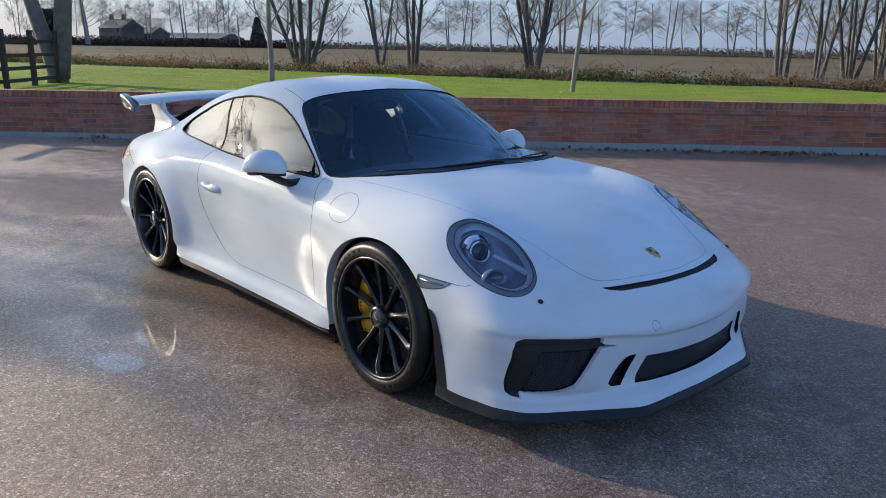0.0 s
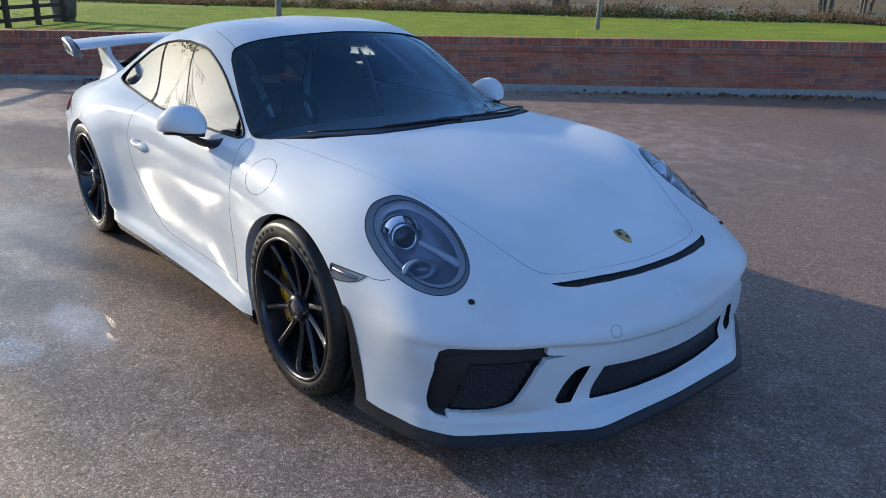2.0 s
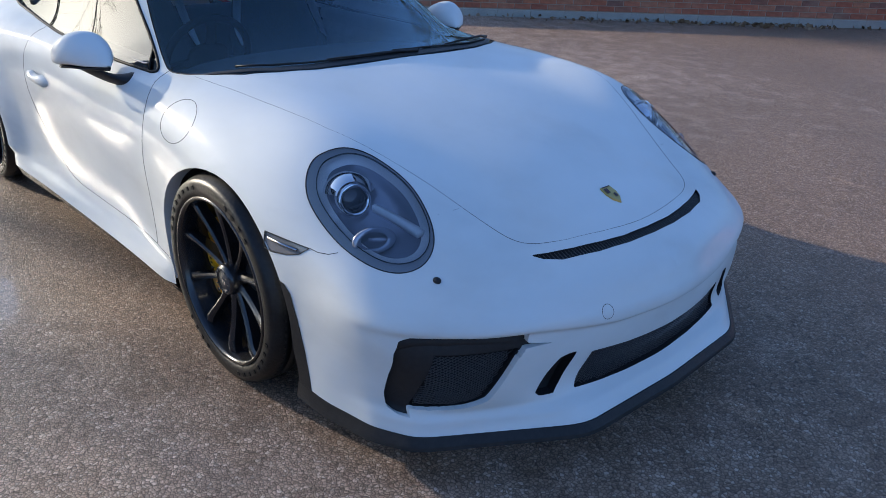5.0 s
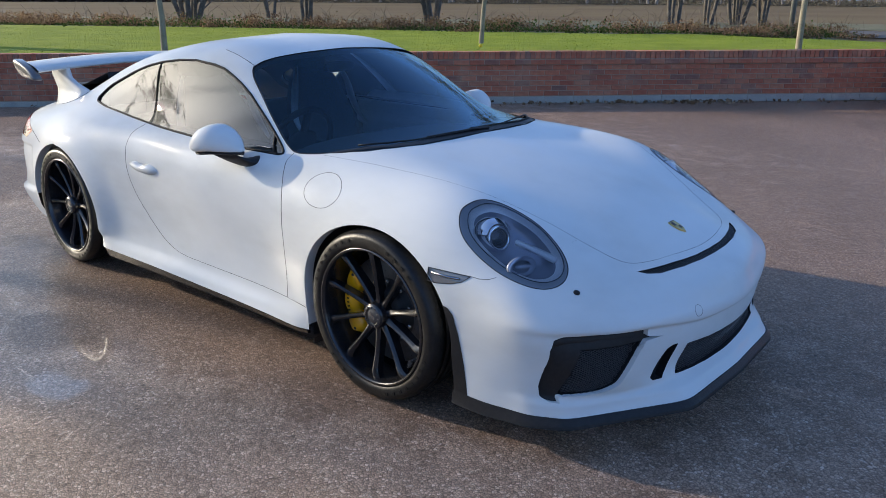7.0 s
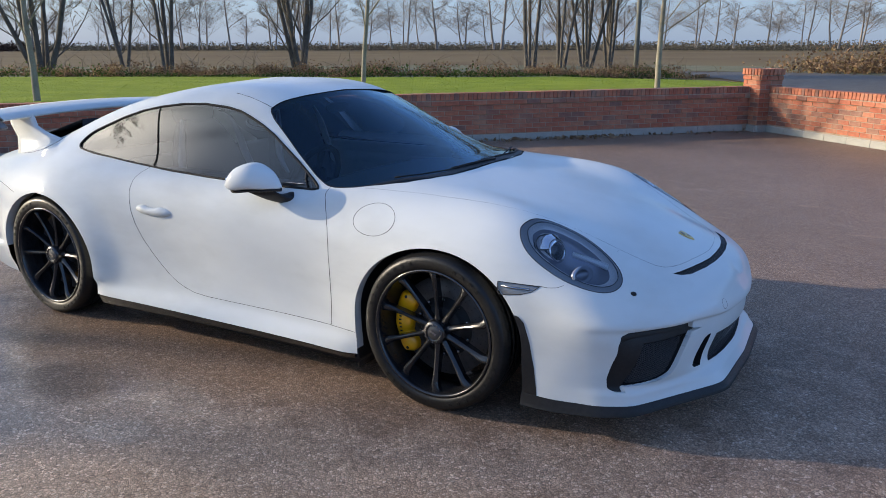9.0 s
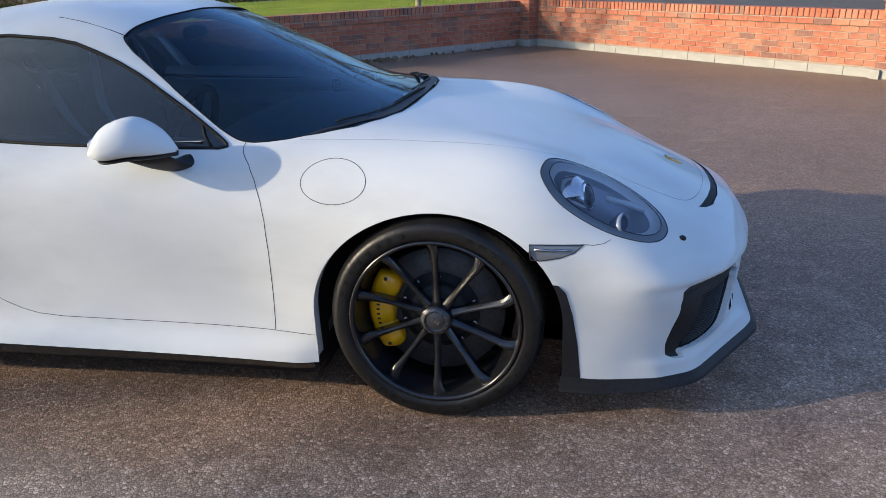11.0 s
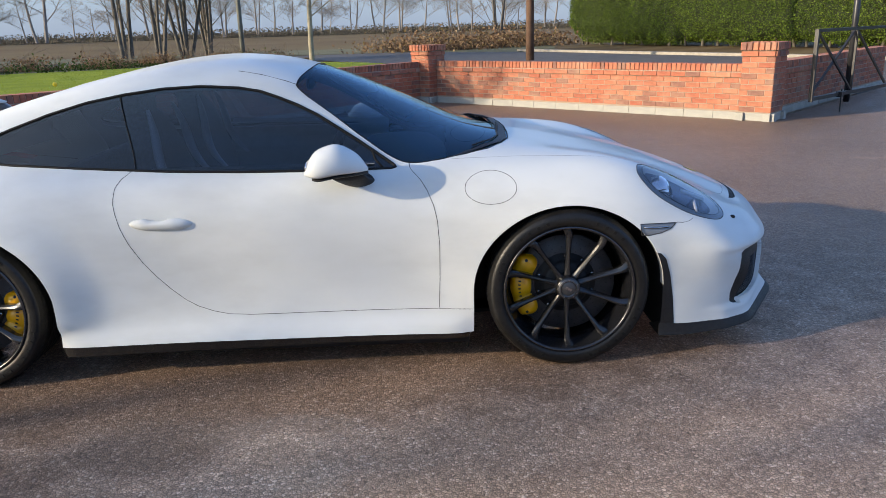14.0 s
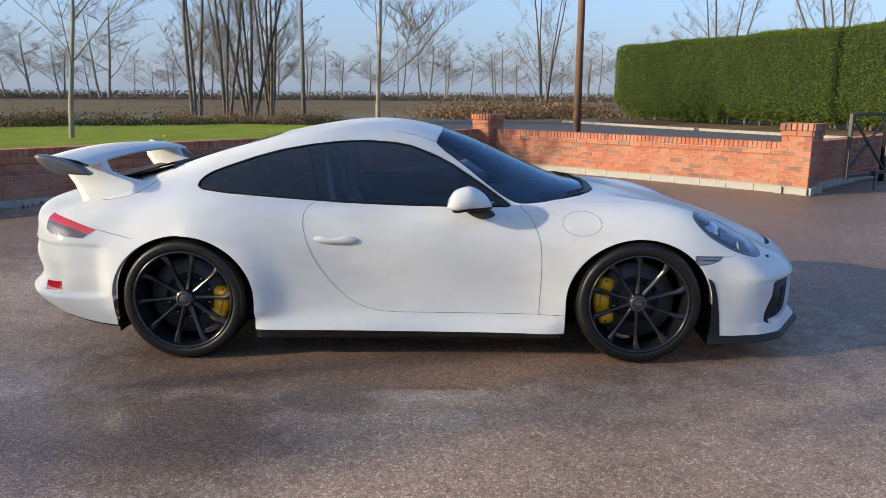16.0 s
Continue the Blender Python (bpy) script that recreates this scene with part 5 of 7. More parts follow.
LOOPS = {
    "arch_front": (SIDE, arch_loop(0.0, .338, .390, .348)),
    "arch_rear": (SIDE, arch_loop(-2.455, .343, .386, .343)),
    "headlight": (TOP, smooth_loop([(.317, -.752), (.306, -.722), (.310, -.693), (.325, -.646), (.366, -.602), (.432, -.574), (.507, -.560), (.586, -.570), (.648, -.594), (.682, -.624), (.695, -.662), (.682, -.706),
                                     (.643, -.747), (.592, -.773), (.537, -.788), (.470, -.796), (.409, -.796), (.354, -.784)])),
    "intake_mesh": (FRONT, poly_line([(-.728, .400), (-.540, .402), (-.580, .320), (-.612, .262), (-.655, .240), (-.705, .234), (-.758, .231), (-.748, .33)])),
    "intake": (FRONT, poly_line([(-.765, .447), (-.688, .454), (-.522, .449), (-.527, .422), (-.456, .408), (-.531, .407), (-.582, .320), (-.614, .260), (-.655, .238), (-.705, .232), (-.760, .229), (-.764, .208),
                                 (-.782, .210), (-.794, .226), (-.799, .265), (-.800, .335), (-.797, .400), (-.786, .435)])),
    "side_slot": (FRONT, poly_line([(-.374, .358), (-.400, .358), (-.425, .352), (-.442, .332), (-.457, .308), (-.471, .278), (-.482, .252), (-.470, .240), (-.429, .238), (-.408, .266), (-.391, .315)])),
    "centre_grille": (FRONT, poly_line([(-.322, .342), (-.20, .336), (.20, .336), (.20, .218), (-.164, .221), (-.27, .226), (-.362, .234)])),
    "hood_slot": (TOP, poly_line([(.822, -.408), (.850, -.386), (.880, -.340), (.912, -.225), (.928, -.110), (.932, 0), (.928, .110), (.905, .110), (.907, 0), (.903, -.110), (.890, -.195), (.868, -.285), (.842, -.360)])),
    "side_window": (SIDE, poly_line([(-2.427, .925), (-2.422, .948), (-2.400, .972), (-2.355, .998), (-2.28, 1.026), (-2.117, 1.081), (-1.956, 1.124), (-1.799, 1.152), (-1.638, 1.171), (-1.482, 1.177), (-1.326, 1.166),
                                      (-1.24, 1.150), (-1.167, 1.124), (-1.09, 1.092), (-1.009, 1.050), (-.853, .950), (-.690, .838), (-.713, .833), (-1.006, .838), (-1.315, .843), (-1.622, .854), (-1.741, .861),
                                      (-1.936, .871), (-2.093, .881), (-2.252, .892), (-2.35, .903), (-2.40, .910)], 300)),
    "windscreen": (TOP, poly_line([(-1.100, -.545), (-1.085, -.562), (-1.050, -.583), (-.990, -.603), (-.868, -.640), (-.735, -.674), (-.660, -.690), (-.610, -.695), (-.560, -.692), (-.500, -.682), (-.395, -.645), (-.300, -.590),
                                   (-.235, -.50), (-.195, -.376), (-.180, -.20), (-.175, .05), (-1.078, .05), (-1.078, -.20), (-1.085, -.385), (-1.098, -.50)], 300)),
    "rear_window": (TOP, smooth_loop([(-2.72, -.36), (-2.70, -.40), (-2.45, -.44), (-2.15, -.455), (-2.08, -.43), (-2.05, -.2), (-2.05, 0), (-2.05, .2), (-2.3, .3), (-2.74, .2), (-2.74, 0), (-2.74, -.2)])),
    "fuel_flap": (SIDE, smooth_loop([(-.312 + .103 * math.cos(a), .760 + .060 * math.sin(a)) for a in np.linspace(0, 2 * math.pi, 24, endpoint=False)])),
    "side_marker": (SIDE, poly_line([(.285, .600), (.441, .593), (.415, .572), (.375, .559), (.32, .553), (.29, .556)])),
    "tail_smoke": (SIDE, poly_line([(-3.25, .736), (-3.191, .728), (-3.087, .708), (-2.975, .675), (-3.006, .656), (-3.099, .660), (-3.217, .671), (-3.25, .69)])),
    "tail_light": (SIDE, poly_line([(-3.230, .772), (-3.206, .766), (-3.098, .745), (-2.931, .702), (-3.006, .656), (-3.099, .660), (-3.217, .671), (-3.25, .69), (-3.25, .745)])),
    "reflector": (SIDE, poly_line([(-3.285, .394), (-3.15, .410), (-3.15, .362), (-3.28, .350)])),
    "arch_trim": (SIDE, poly_line([(.30, .480), (.372, .478), (.396, .452), (.418, .38), (.436, .28), (.449, .165), (.449, -.1), (.30, -.1)])),
    "door": (SIDE, poly_line([(-.645, .880), (-.635, .832), (-.596, .800), (-.567, .757), (-.543, .70), (-.530, .64), (-.524, .541), (-.527, .40), (-.533, .265), (-.70, .263), (-1.309, .264), (-1.40, .270), (-1.462, .284), (-1.525, .308),
                             (-1.572, .338), (-1.625, .388), (-1.674, .446), (-1.72, .512), (-1.762, .588), (-1.788, .652), (-1.803, .709), (-1.811, .751), (-1.806, .805), (-1.788, .833), (-1.766, .850), (-1.741, .880)], 300)),
    "hood": (TOP, poly_line([(-.52, -.40), (-.52, -.69), (-.45, -.683), (-.30, -.681), (-.06, -.668), (.10, -.652), (.229, -.629), (.373, -.570), (.529, -.503), (.69, -.443), (.745, -.423), (.779, -.403), (.806, -.364), (.838, -.289),
                             (.866, -.169), (.879, -.069), (.882, 0), (.882, .1), (-.5, .1)], 300)),
    "front_bumper": (SIDE, poly_line([(.20, -.2), (.20, .594), (.441, .594), (.52, .602), (.625, .61), (.625, 1.0), (1.4, 1.0), (1.4, -.2)], 300)),
}
ONLY = {"arch_front": lambda p: p[:, 1] < -.5, "arch_rear": lambda p: p[:, 1] < -.5, "headlight": lambda p: p[:, 2] > .5, "intake": lambda p: p[:, 0] > .6, "side_slot": lambda p: p[:, 0] > .6,
        "centre_grille": lambda p: p[:, 0] > .6, "hood_slot": lambda p: p[:, 2] > .5, "side_window": lambda p: p[:, 1] < -.45, "windscreen": lambda p: p[:, 2] > .7, "rear_window": lambda p: p[:, 2] > .8,
        "hood": lambda p: p[:, 2] > .5, "tail_light": lambda p: p[:, 1] < -.55, "tail_smoke": lambda p: p[:, 1] < -.55, "intake_mesh": lambda p: p[:, 0] > .6, "reflector": lambda p: p[:, 1] < -.5}
ORDER = list(LOOPS)

GRID = body_grid(640, 200)


def blur(g, times, weight, odd=True):
    """Evens a grid out, mirrored across the car's middle."""
    for _ in range(times):
        e = np.concatenate([g[:, :1], g, g[:, -2:-1] * ((1, -1, 1) if odd else 1)], 1)
        a = (e[:, :-2] + e[:, 2:]) / 2
        b = g.copy()
        b[1:-1] = (g[:-2] + g[2:]) / 2
        g = g + (0.25 * (a - g) + 0.25 * (b - g)) * weight
    return g


_w = np.clip((GRID[..., :1] - .48) / .2, 0, 1)
_w[:, 0] = _w[-1] = 0
GRID = blur(GRID, 90, _w)
GRID[:, -1, 1] = 0
# rear bumper: a ledge under the lamps, a shallow recess and a lip below the reflectors
def ease(v):
    v = np.clip(v, 0, 1)
    return v * v * (3 - 2 * v)


_z = GRID[..., 2]
_out = GRID[..., :2] - (-2.2, 0)
_out = _out / (np.linalg.norm(_out, axis=-1, keepdims=True) + 1e-9)
_depth = -.016 * ease((.628 - _z) / .022) * (1 - ease((.365 - _z) / .03)) + .014 * ease((.355 - _z) / .03)
GRID[..., :2] += _out * (_depth * ease((-2.84 - GRID[..., 0]) / .12))[..., None]
# sill: a ledge that flares out above the skirt
_run = ease((GRID[..., 0] + 2.12) / .10) * (1 - ease((GRID[..., 0] + .47) / .10))
GRID[..., 1] -= .014 * ease((.232 - _z) / .026) * _run * (GRID[..., 1] < -.5)
# the body swells towards the wheel arches and ends in a rounded lip
for _cx, _cz, _rx, _rz, _lip, _hol in ((0.0, .338, .390, .348, .004, .003), (-2.455, .343, .386, .343, .004, .028)):
    _s = (np.sqrt(((GRID[..., 0] - _cx) / _rx) ** 2 + (np.maximum(GRID[..., 2] - _cz, 0) / _rz) ** 2) - 1) * .37
    _f = _lip * np.exp(-(_s / .030) ** 2) + _hol * (1 - ease((_s + .01) / (.12 + 3 * _hol)))
    GRID[..., 1] -= _f * (_s > -.12) * np.where((GRID[..., 0] < _cx) & (_cx < -1), .45, 1.0) * (GRID[..., 1] < -.5) * ease((.86 - _z) / .14) * ease((_z - .20) / .08) * (1 - ease((GRID[..., 0] - .36) / .12)) * ease((GRID[..., 0] + 2.95) / .12)
# front bumper: a crease that overhangs the openings, the face below it set back, the lip out again
_y = np.abs(GRID[..., 1])
_crease = .430 + .034 * ease((_y - .22) / .36)
_out = GRID[..., :2] - (.25, 0)
_out = _out / (np.linalg.norm(_out, axis=-1, keepdims=True) + 1e-9)
_under = ease((_crease - _z) / .022) * (1 - ease((.226 - _z) / .030))
_over = np.exp(-((_z - _crease - .018) / .028) ** 2)
GRID[..., :2] += _out * ((.007 * _over - .017 * _under) * ease((GRID[..., 0] - .54) / .30))[..., None]
GRID[:, -1, 1] = 0
NU, NV = GRID.shape[:2]
du, dv = np.gradient(GRID, axis=0), np.gradient(GRID, axis=1)
NORM = np.cross(du, dv)
NORM /= np.linalg.norm(NORM, axis=2, keepdims=True) + 1e-12
if NORM[NU // 2, NV // 3, 1] > 0:
    NORM = -NORM
NORM[:, -1, 1] = NORM[0, :, 1] = NORM[-1, :, 1] = 0
NORM /= np.linalg.norm(NORM, axis=2, keepdims=True) + 1e-12
NORM[:, -1] /= np.linalg.norm(NORM[:, -1], axis=1, keepdims=True) + 1e-12
NORM = blur(NORM, 25, np.where(GRID[..., :1] < -2.8, .12, np.where((GRID[..., :1] > .5) & (GRID[..., 2:] < .52), .25, 1.0)))
NORM /= np.linalg.norm(NORM, axis=2, keepdims=True) + 1e-12
PTS, NRM = GRID.reshape(-1, 3).copy(), NORM.reshape(-1, 3)
_e = ((PTS[:, 0] + 1.645) / .095) ** 2 + ((PTS[:, 2] - .686) / .036) ** 2      # finger dent above the handle
_m = (_e < 1) & (PTS[:, 1] < -.5)
PTS[_m] -= NRM[_m] * (.016 * (1 - _e[_m]) ** 1.3)[:, None]
gi, gj = np.meshgrid(np.arange(NU - 1), np.arange(NV - 1), indexing="ij")
QUADS = np.stack([gi * NV + gj, (gi + 1) * NV + gj, (gi + 1) * NV + gj + 1, gi * NV + gj + 1], -1).reshape(-1, 4)
_c = PTS[QUADS]
_n = np.cross(_c[:, 1] - _c[:, 0], _c[:, 2] - _c[:, 0])
if (_n * NRM[QUADS[:, 0]]).sum(1).mean() < 0:
    QUADS = QUADS[:, ::-1].copy()
MID = PTS[QUADS].mean(1)
FACE = np.full(len(QUADS), len(ORDER))
for k in range(len(ORDER) - 1, -1, -1):
    axes, loop = LOOPS[ORDER[k]]
    m = inside(MID[:, axes], loop)
    if ORDER[k] in ONLY:
        m &= ONLY[ORDER[k]](MID)
    FACE[m] = k


def move_to(idx, axes, target):
    """Moves surface points in a projection, keeping them on their tangent plane."""
    third = 3 - axes[0] - axes[1]
    d = target - PTS[idx][:, axes]
    n = NRM[idx]
    nt = np.where(np.abs(n[:, third]) < 0.12, np.where(n[:, third] < 0, -0.12, 0.12), n[:, third])
    PTS[idx, third] -= (n[:, axes[0]] * d[:, 0] + n[:, axes[1]] * d[:, 1]) / nt
    PTS[idx[:, None], np.array(axes)[None]] = target


low = np.full(len(PTS), 99)
high = np.full(len(PTS), -1)
for c in range(4):
    np.minimum.at(low, QUADS[:, c], FACE)
    np.maximum.at(high, QUADS[:, c], FACE)
for k, name in enumerate(ORDER):
    axes, loop = LOOPS[name]
    idx = np.nonzero((low == k) & (high > k))[0]
    if name in ("centre_grille", "hood_slot", "windscreen", "hood", "rear_window"):
        mid_line = idx[PTS[idx, 1] > -1e-4]
        idx = idx[PTS[idx, 1] < -1e-4]
        if len(mid_line) and name in ("hood_slot", "hood"):
            at, dist = near_on(PTS[mid_line][:, axes], loop)
            PTS[mid_line, 0] = np.where(dist < .022, at[:, 0], PTS[mid_line, 0])
    if len(idx):
        at, dist = near_on(PTS[idx][:, axes], loop)
        ok = dist < 0.022
        move_to(idx[ok], axes, at[ok])


def patch(names, both=False, offset=0.0, shift=(0, 0, 0), keep=None):
    """Points, faces and normals of the named panels."""
    ks = [ORDER.index(n) if n in ORDER else len(ORDER) for n in names]
    sel = np.isin(FACE, ks)
    if keep is not None:
        sel &= keep(MID)
    q = QUADS[sel]
    ids, inv = np.unique(q, return_inverse=True)
    q = inv.reshape(-1, 4)
    p = PTS[ids] + NRM[ids] * offset + np.array(shift)
    n = NRM[ids]
    if both:
        p, n, q = np.vstack([p, p * (1, -1, 1)]), np.vstack([n, n * (1, -1, 1)]), np.vstack([q, q[:, ::-1] + len(p)])
    return p, q, n


def skin(name, got, mat, mirror=False):
    p, q, n = got
    if mirror:
        p, n, q = p * (1, -1, 1), n * (1, -1, 1), q[:, ::-1]
    me = bpy.data.meshes.new(name)
    me.from_pydata(p.tolist(), [], q.tolist())
    me.materials.append(mat)
    me.shade_smooth()
    me.normals_split_custom_set_from_vertices(n.tolist())
    return me


def even(got, third, order=4):
    """Evens out a glass panel: the normals of one low-order surface through it."""
    p, q, n = got
    a, b = [i for i in range(3) if i != third]
    ca, cb = p[:, a].mean(), (0.0 if b == 1 else p[:, b].mean())
    x, y = p[:, a] - ca, p[:, b] - cb
    sym = b == 1
    terms = [(i, j) for i in range(4) for j in range(5) if i + j <= order and (j % 2 == 0 or not sym)]
    A = np.stack([x**i * y**j for i, j in terms], 1)
    c, *_ = np.linalg.lstsq(A, p[:, third], rcond=None)
    gx = sum(k * i * x ** max(i - 1, 0) * y**j for k, (i, j) in zip(c, terms) if i)
    gy = sum(k * j * x**i * y ** max(j - 1, 0) for k, (i, j) in zip(c, terms) if j)
    m = np.zeros_like(p)
    m[:, a], m[:, b], m[:, third] = -gx, -gy, 1
    m /= np.linalg.norm(m, axis=1, keepdims=True)
    m *= np.sign((m * n).sum(1, keepdims=True))
    return p, q, m


def flipped(me):
    """The mirror image of a mesh, across the car's middle."""
    m2 = me.copy()
    m2.transform(Matrix.Scale(-1, 4, (0, 1, 0)))
    m2.flip_normals()
    return m2


def lift(axes, pts, where=None, out=0.0):
    """Puts points of a projection on the body's surface."""
    sel = np.arange(len(PTS)) if where is None else np.nonzero(where(PTS))[0]
    base, nn = PTS[sel], NRM[sel]
    third = 3 - axes[0] - axes[1]
    res = []
    for p in pts:
        k = np.argmin(((base[:, axes] - p) ** 2).sum(1))
        q, n = base[k].copy(), nn[k]
        d = np.asarray(p) - q[list(axes)]
        t = n[third] if abs(n[third]) > 0.12 else math.copysign(0.12, n[third])
        q[third] -= (n[axes[0]] * d[0] + n[axes[1]] * d[1]) / t
        q[list(axes)] = p
        res.append(q + n * out)
    return np.array(res)


def boundary(q, p=None):
    """Border edges of faces, in face direction."""
    e = np.vstack([q[:, [0, 1]], q[:, [1, 2]], q[:, [2, 3]], q[:, [3, 0]]])
    keys = {}
    for a, b in e:
        keys.setdefault((min(a, b), max(a, b)), []).append((a, b))
    return [v[0] for v in keys.values() if len(v) == 1]


def recess(names, shift, mat_floor, mat_wall, floor_name, wall_name, both, keep=None, start=(0, 0, 0)):
    """A pocket behind an opening: its floor and its walls."""
    p, q, n = patch(names, keep=keep, shift=start)
    f = p + np.array(shift)
    walls_p, walls_q = [], []
    for a, b in boundary(q):
        if abs(p[a, 1]) < 1e-5 and abs(p[b, 1]) < 1e-5:
            continue
        k = len(walls_p)
        walls_p += [p[a], p[b], f[b], f[a]]
        walls_q.append((k, k + 1, k + 2, k + 3))
    wp, wq = np.array(walls_p), np.array(walls_q)
    if both:
        f2, q2 = np.vstack([f, f * (1, -1, 1)]), np.vstack([q, q[:, ::-1] + len(f)])
        wp, wq = np.vstack([wp, wp * (1, -1, 1)]), np.vstack([wq, wq[:, ::-1] + len(wp)])
    else:
        f2, q2 = f, q
    return raw(floor_name, f2, q2, mat_floor), raw(wall_name, wp, wq, mat_wall, False)


def line_tube(name, pts, r, mat, closed=False, sides=5):
    return mesh_of(name, tube_mesh(bmesh.new(), pts, r, sides, closed), mat)


M_MARKER = plain("smoky_marker", (0.20, 0.20, 0.205), 0.14, 0.2, 0.5)
# ---- the car: panels ----
car = thing("car", "white two-door sports coupe with a large rear wing, parked on tarmac", "car")


def pair(name, me, label="", parents=None):
    a = part(name, me, None, parents[0] if parents else car, label)
    b = part(name, flipped(me), None, parents[1] if parents else car, label)
    return a, b


part("body_shell", skin("body_shell", patch(["rest"], True), M_PAINT), None, car, "glossy white painted body panels")
bumper = part("front_bumper", skin("front_bumper", patch(["front_bumper"], True), M_PAINT), None, car, "white painted front bumper")
hood = part("hood", skin("hood", patch(["hood"], True), M_PAINT), None, car, "white painted front lid")
doors = pair("door", skin("door", patch(["door"]), M_PAINT), "white door")
pair("fuel_flap", skin("fuel_flap", patch(["fuel_flap"]), M_PAINT))
screen = part("windscreen", skin("windscreen", even(patch(["windscreen"], True, -0.002), 2, 3), M_SCREEN), None, car, "dark tinted windscreen")
part("rear_window", skin("rear_window", even(patch(["rear_window"], True, -0.002), 2), M_REARGLASS), None, car, "sloping tinted rear window")
BPILLAR = lambda m: m[:, 0] + 0.255 * (m[:, 2] - .86) > -1.742
_sp, _sq, _sn = even(patch(["side_window"], False, -0.003), 1, 2)


def glass_part(keep):
    q = _sq[keep(_sp[_sq].mean(1))]
    ids, inv = np.unique(q, return_inverse=True)
    return _sp[ids], inv.reshape(-1, 4), _sn[ids]


pair("door_window", skin("door_window", glass_part(BPILLAR), M_SIDEGLASS), "dark tinted side glass", doors)
pair("quarter_window", skin("quarter_window", glass_part(lambda m: ~BPILLAR(m)), M_SIDEGLASS), "dark tinted quarter glass")
pair("arch_trim", skin("arch_trim", patch(["arch_trim"], False, 0.0015), M_BLACK), "matt black trim at the wheel arch")
mk_ = pair("side_marker", skin("side_marker", patch(["side_marker"], False, -0.003), M_MARKER), "slim smoky side marker lamp")
pair("marker_rim", line_tube("marker_rim", lift(SIDE, LOOPS["side_marker"][1], lambda p: p[:, 1] < -.3, 0), .0016, M_GAP, True), "", mk_)
pair("marker_strip", line_tube("marker_strip", lift(SIDE, [(.30, .586), (.35, .581), (.405, .580)], lambda p: p[:, 1] < -.3, .0), .0045, M_SILVER), "silver strip", mk_)
M_TAIL = plain("red_lamp_lens", (0.50, 0.008, 0.018), 0.08, 0.0, 1.0)
tl_ = pair("tail_light", skin("tail_light", patch(["tail_light"], False, 0.002), M_TAIL), "red and smoky tail lamp")
M_SMOKE = plain("smoky_lamp_lens", (0.065, 0.055, 0.06), 0.06, 0.3, 1.0)
pair("smoky_lens", skin("smoky_lens", patch(["tail_smoke"], False, 0.002), M_SMOKE), "smoky lower lens", tl_)
pair("rear_reflector", skin("rear_reflector", patch(["reflector"], False, 0.002), M_TAIL), "small red reflector")
# dark lining behind the glass
p, q, n = patch(["rest", "door"], True, -0.03, keep=lambda m: (m[:, 0] > -2.5) & (m[:, 0] < -.45) & (m[:, 2] > .55))
part("cabin_lining", raw("cabin_lining", p, q, M_FABRIC), None, car, "black cabin lining")

# panel gaps
right = lambda p: p[:, 1] < -.3
door_line = LOOPS["door"][1]
door_line = door_line[(door_line[:, 1] < .862)]
pair("panel_gap", line_tube("panel_gap", lift(SIDE, door_line, right, -.0002), .0013, M_GAP))
pair("panel_gap", line_tube("panel_gap", lift(SIDE, LOOPS["fuel_flap"][1], right, .0), .0010, M_GAP, True))
hl = LOOPS["hood"][1]
hl = hl[(hl[:, 1] <= 0.0) & (hl[:, 0] > -.46) & ((hl[:, 1] < -.42) | (hl[:, 0] > .5))]
hl = lift(TOP, hl, lambda p: p[:, 2] > .5, -.0006)
hl = hl[np.argsort(np.arctan2(hl[:, 0] - .2, -hl[:, 1]))]
for _ in range(4):
    hl[1:-1] = (hl[:-2] + hl[1:-1] * 2 + hl[2:]) / 4
part("panel_gap", line_tube("panel_gap", np.vstack([hl, hl[::-1] * (1, -1, 1)]), .0011, M_GAP), None, car)
pair("panel_gap", line_tube("panel_gap", lift(SIDE, [(.441, .594), (.47, .590), (.50, .592), (.52, .60)], right, -.0006), .0013, M_GAP))
pair("panel_gap", line_tube("panel_gap", lift(SIDE, [(-.535, .264), (-.46, .262), (-.395, .262)], right, -.0006), .0013, M_GAP))
pair("panel_gap", line_tube("panel_gap", lift(SIDE, [(-2.93, .703), (-2.87, .692), (-2.81, .681), (-2.76, .672), (-2.72, .664)], right, .0003), .0013, M_GAP))
pair("panel_gap", line_tube("panel_gap", lift(TOP, [(.600, -.585), (.618, -.55), (.622, -.50), (.622, -.475)], lambda p: p[:, 2] > .5, -.0008), .0010, M_GAP))
pair("panel_gap", line_tube("panel_gap", lift(TOP, [(-2.675, -.545), (-2.72, -.597), (-2.766, -.634), (-2.81, -.656), (-2.866, -.668), (-2.93, -.668), (-2.987, -.655)], lambda p: p[:, 2] > .7, .0002), .0013, M_GAP))
ROOF_SEAM = [(-1.09, -.537), (-1.144, -.534), (-1.247, -.528), (-1.34, -.523)]
# roof gap from the windscreen's corner to the door window
pair("panel_gap", line_tube("panel_gap", lift(TOP, ROOF_SEAM, lambda p: p[:, 2] > .9, .0004), .0014, M_GAP))

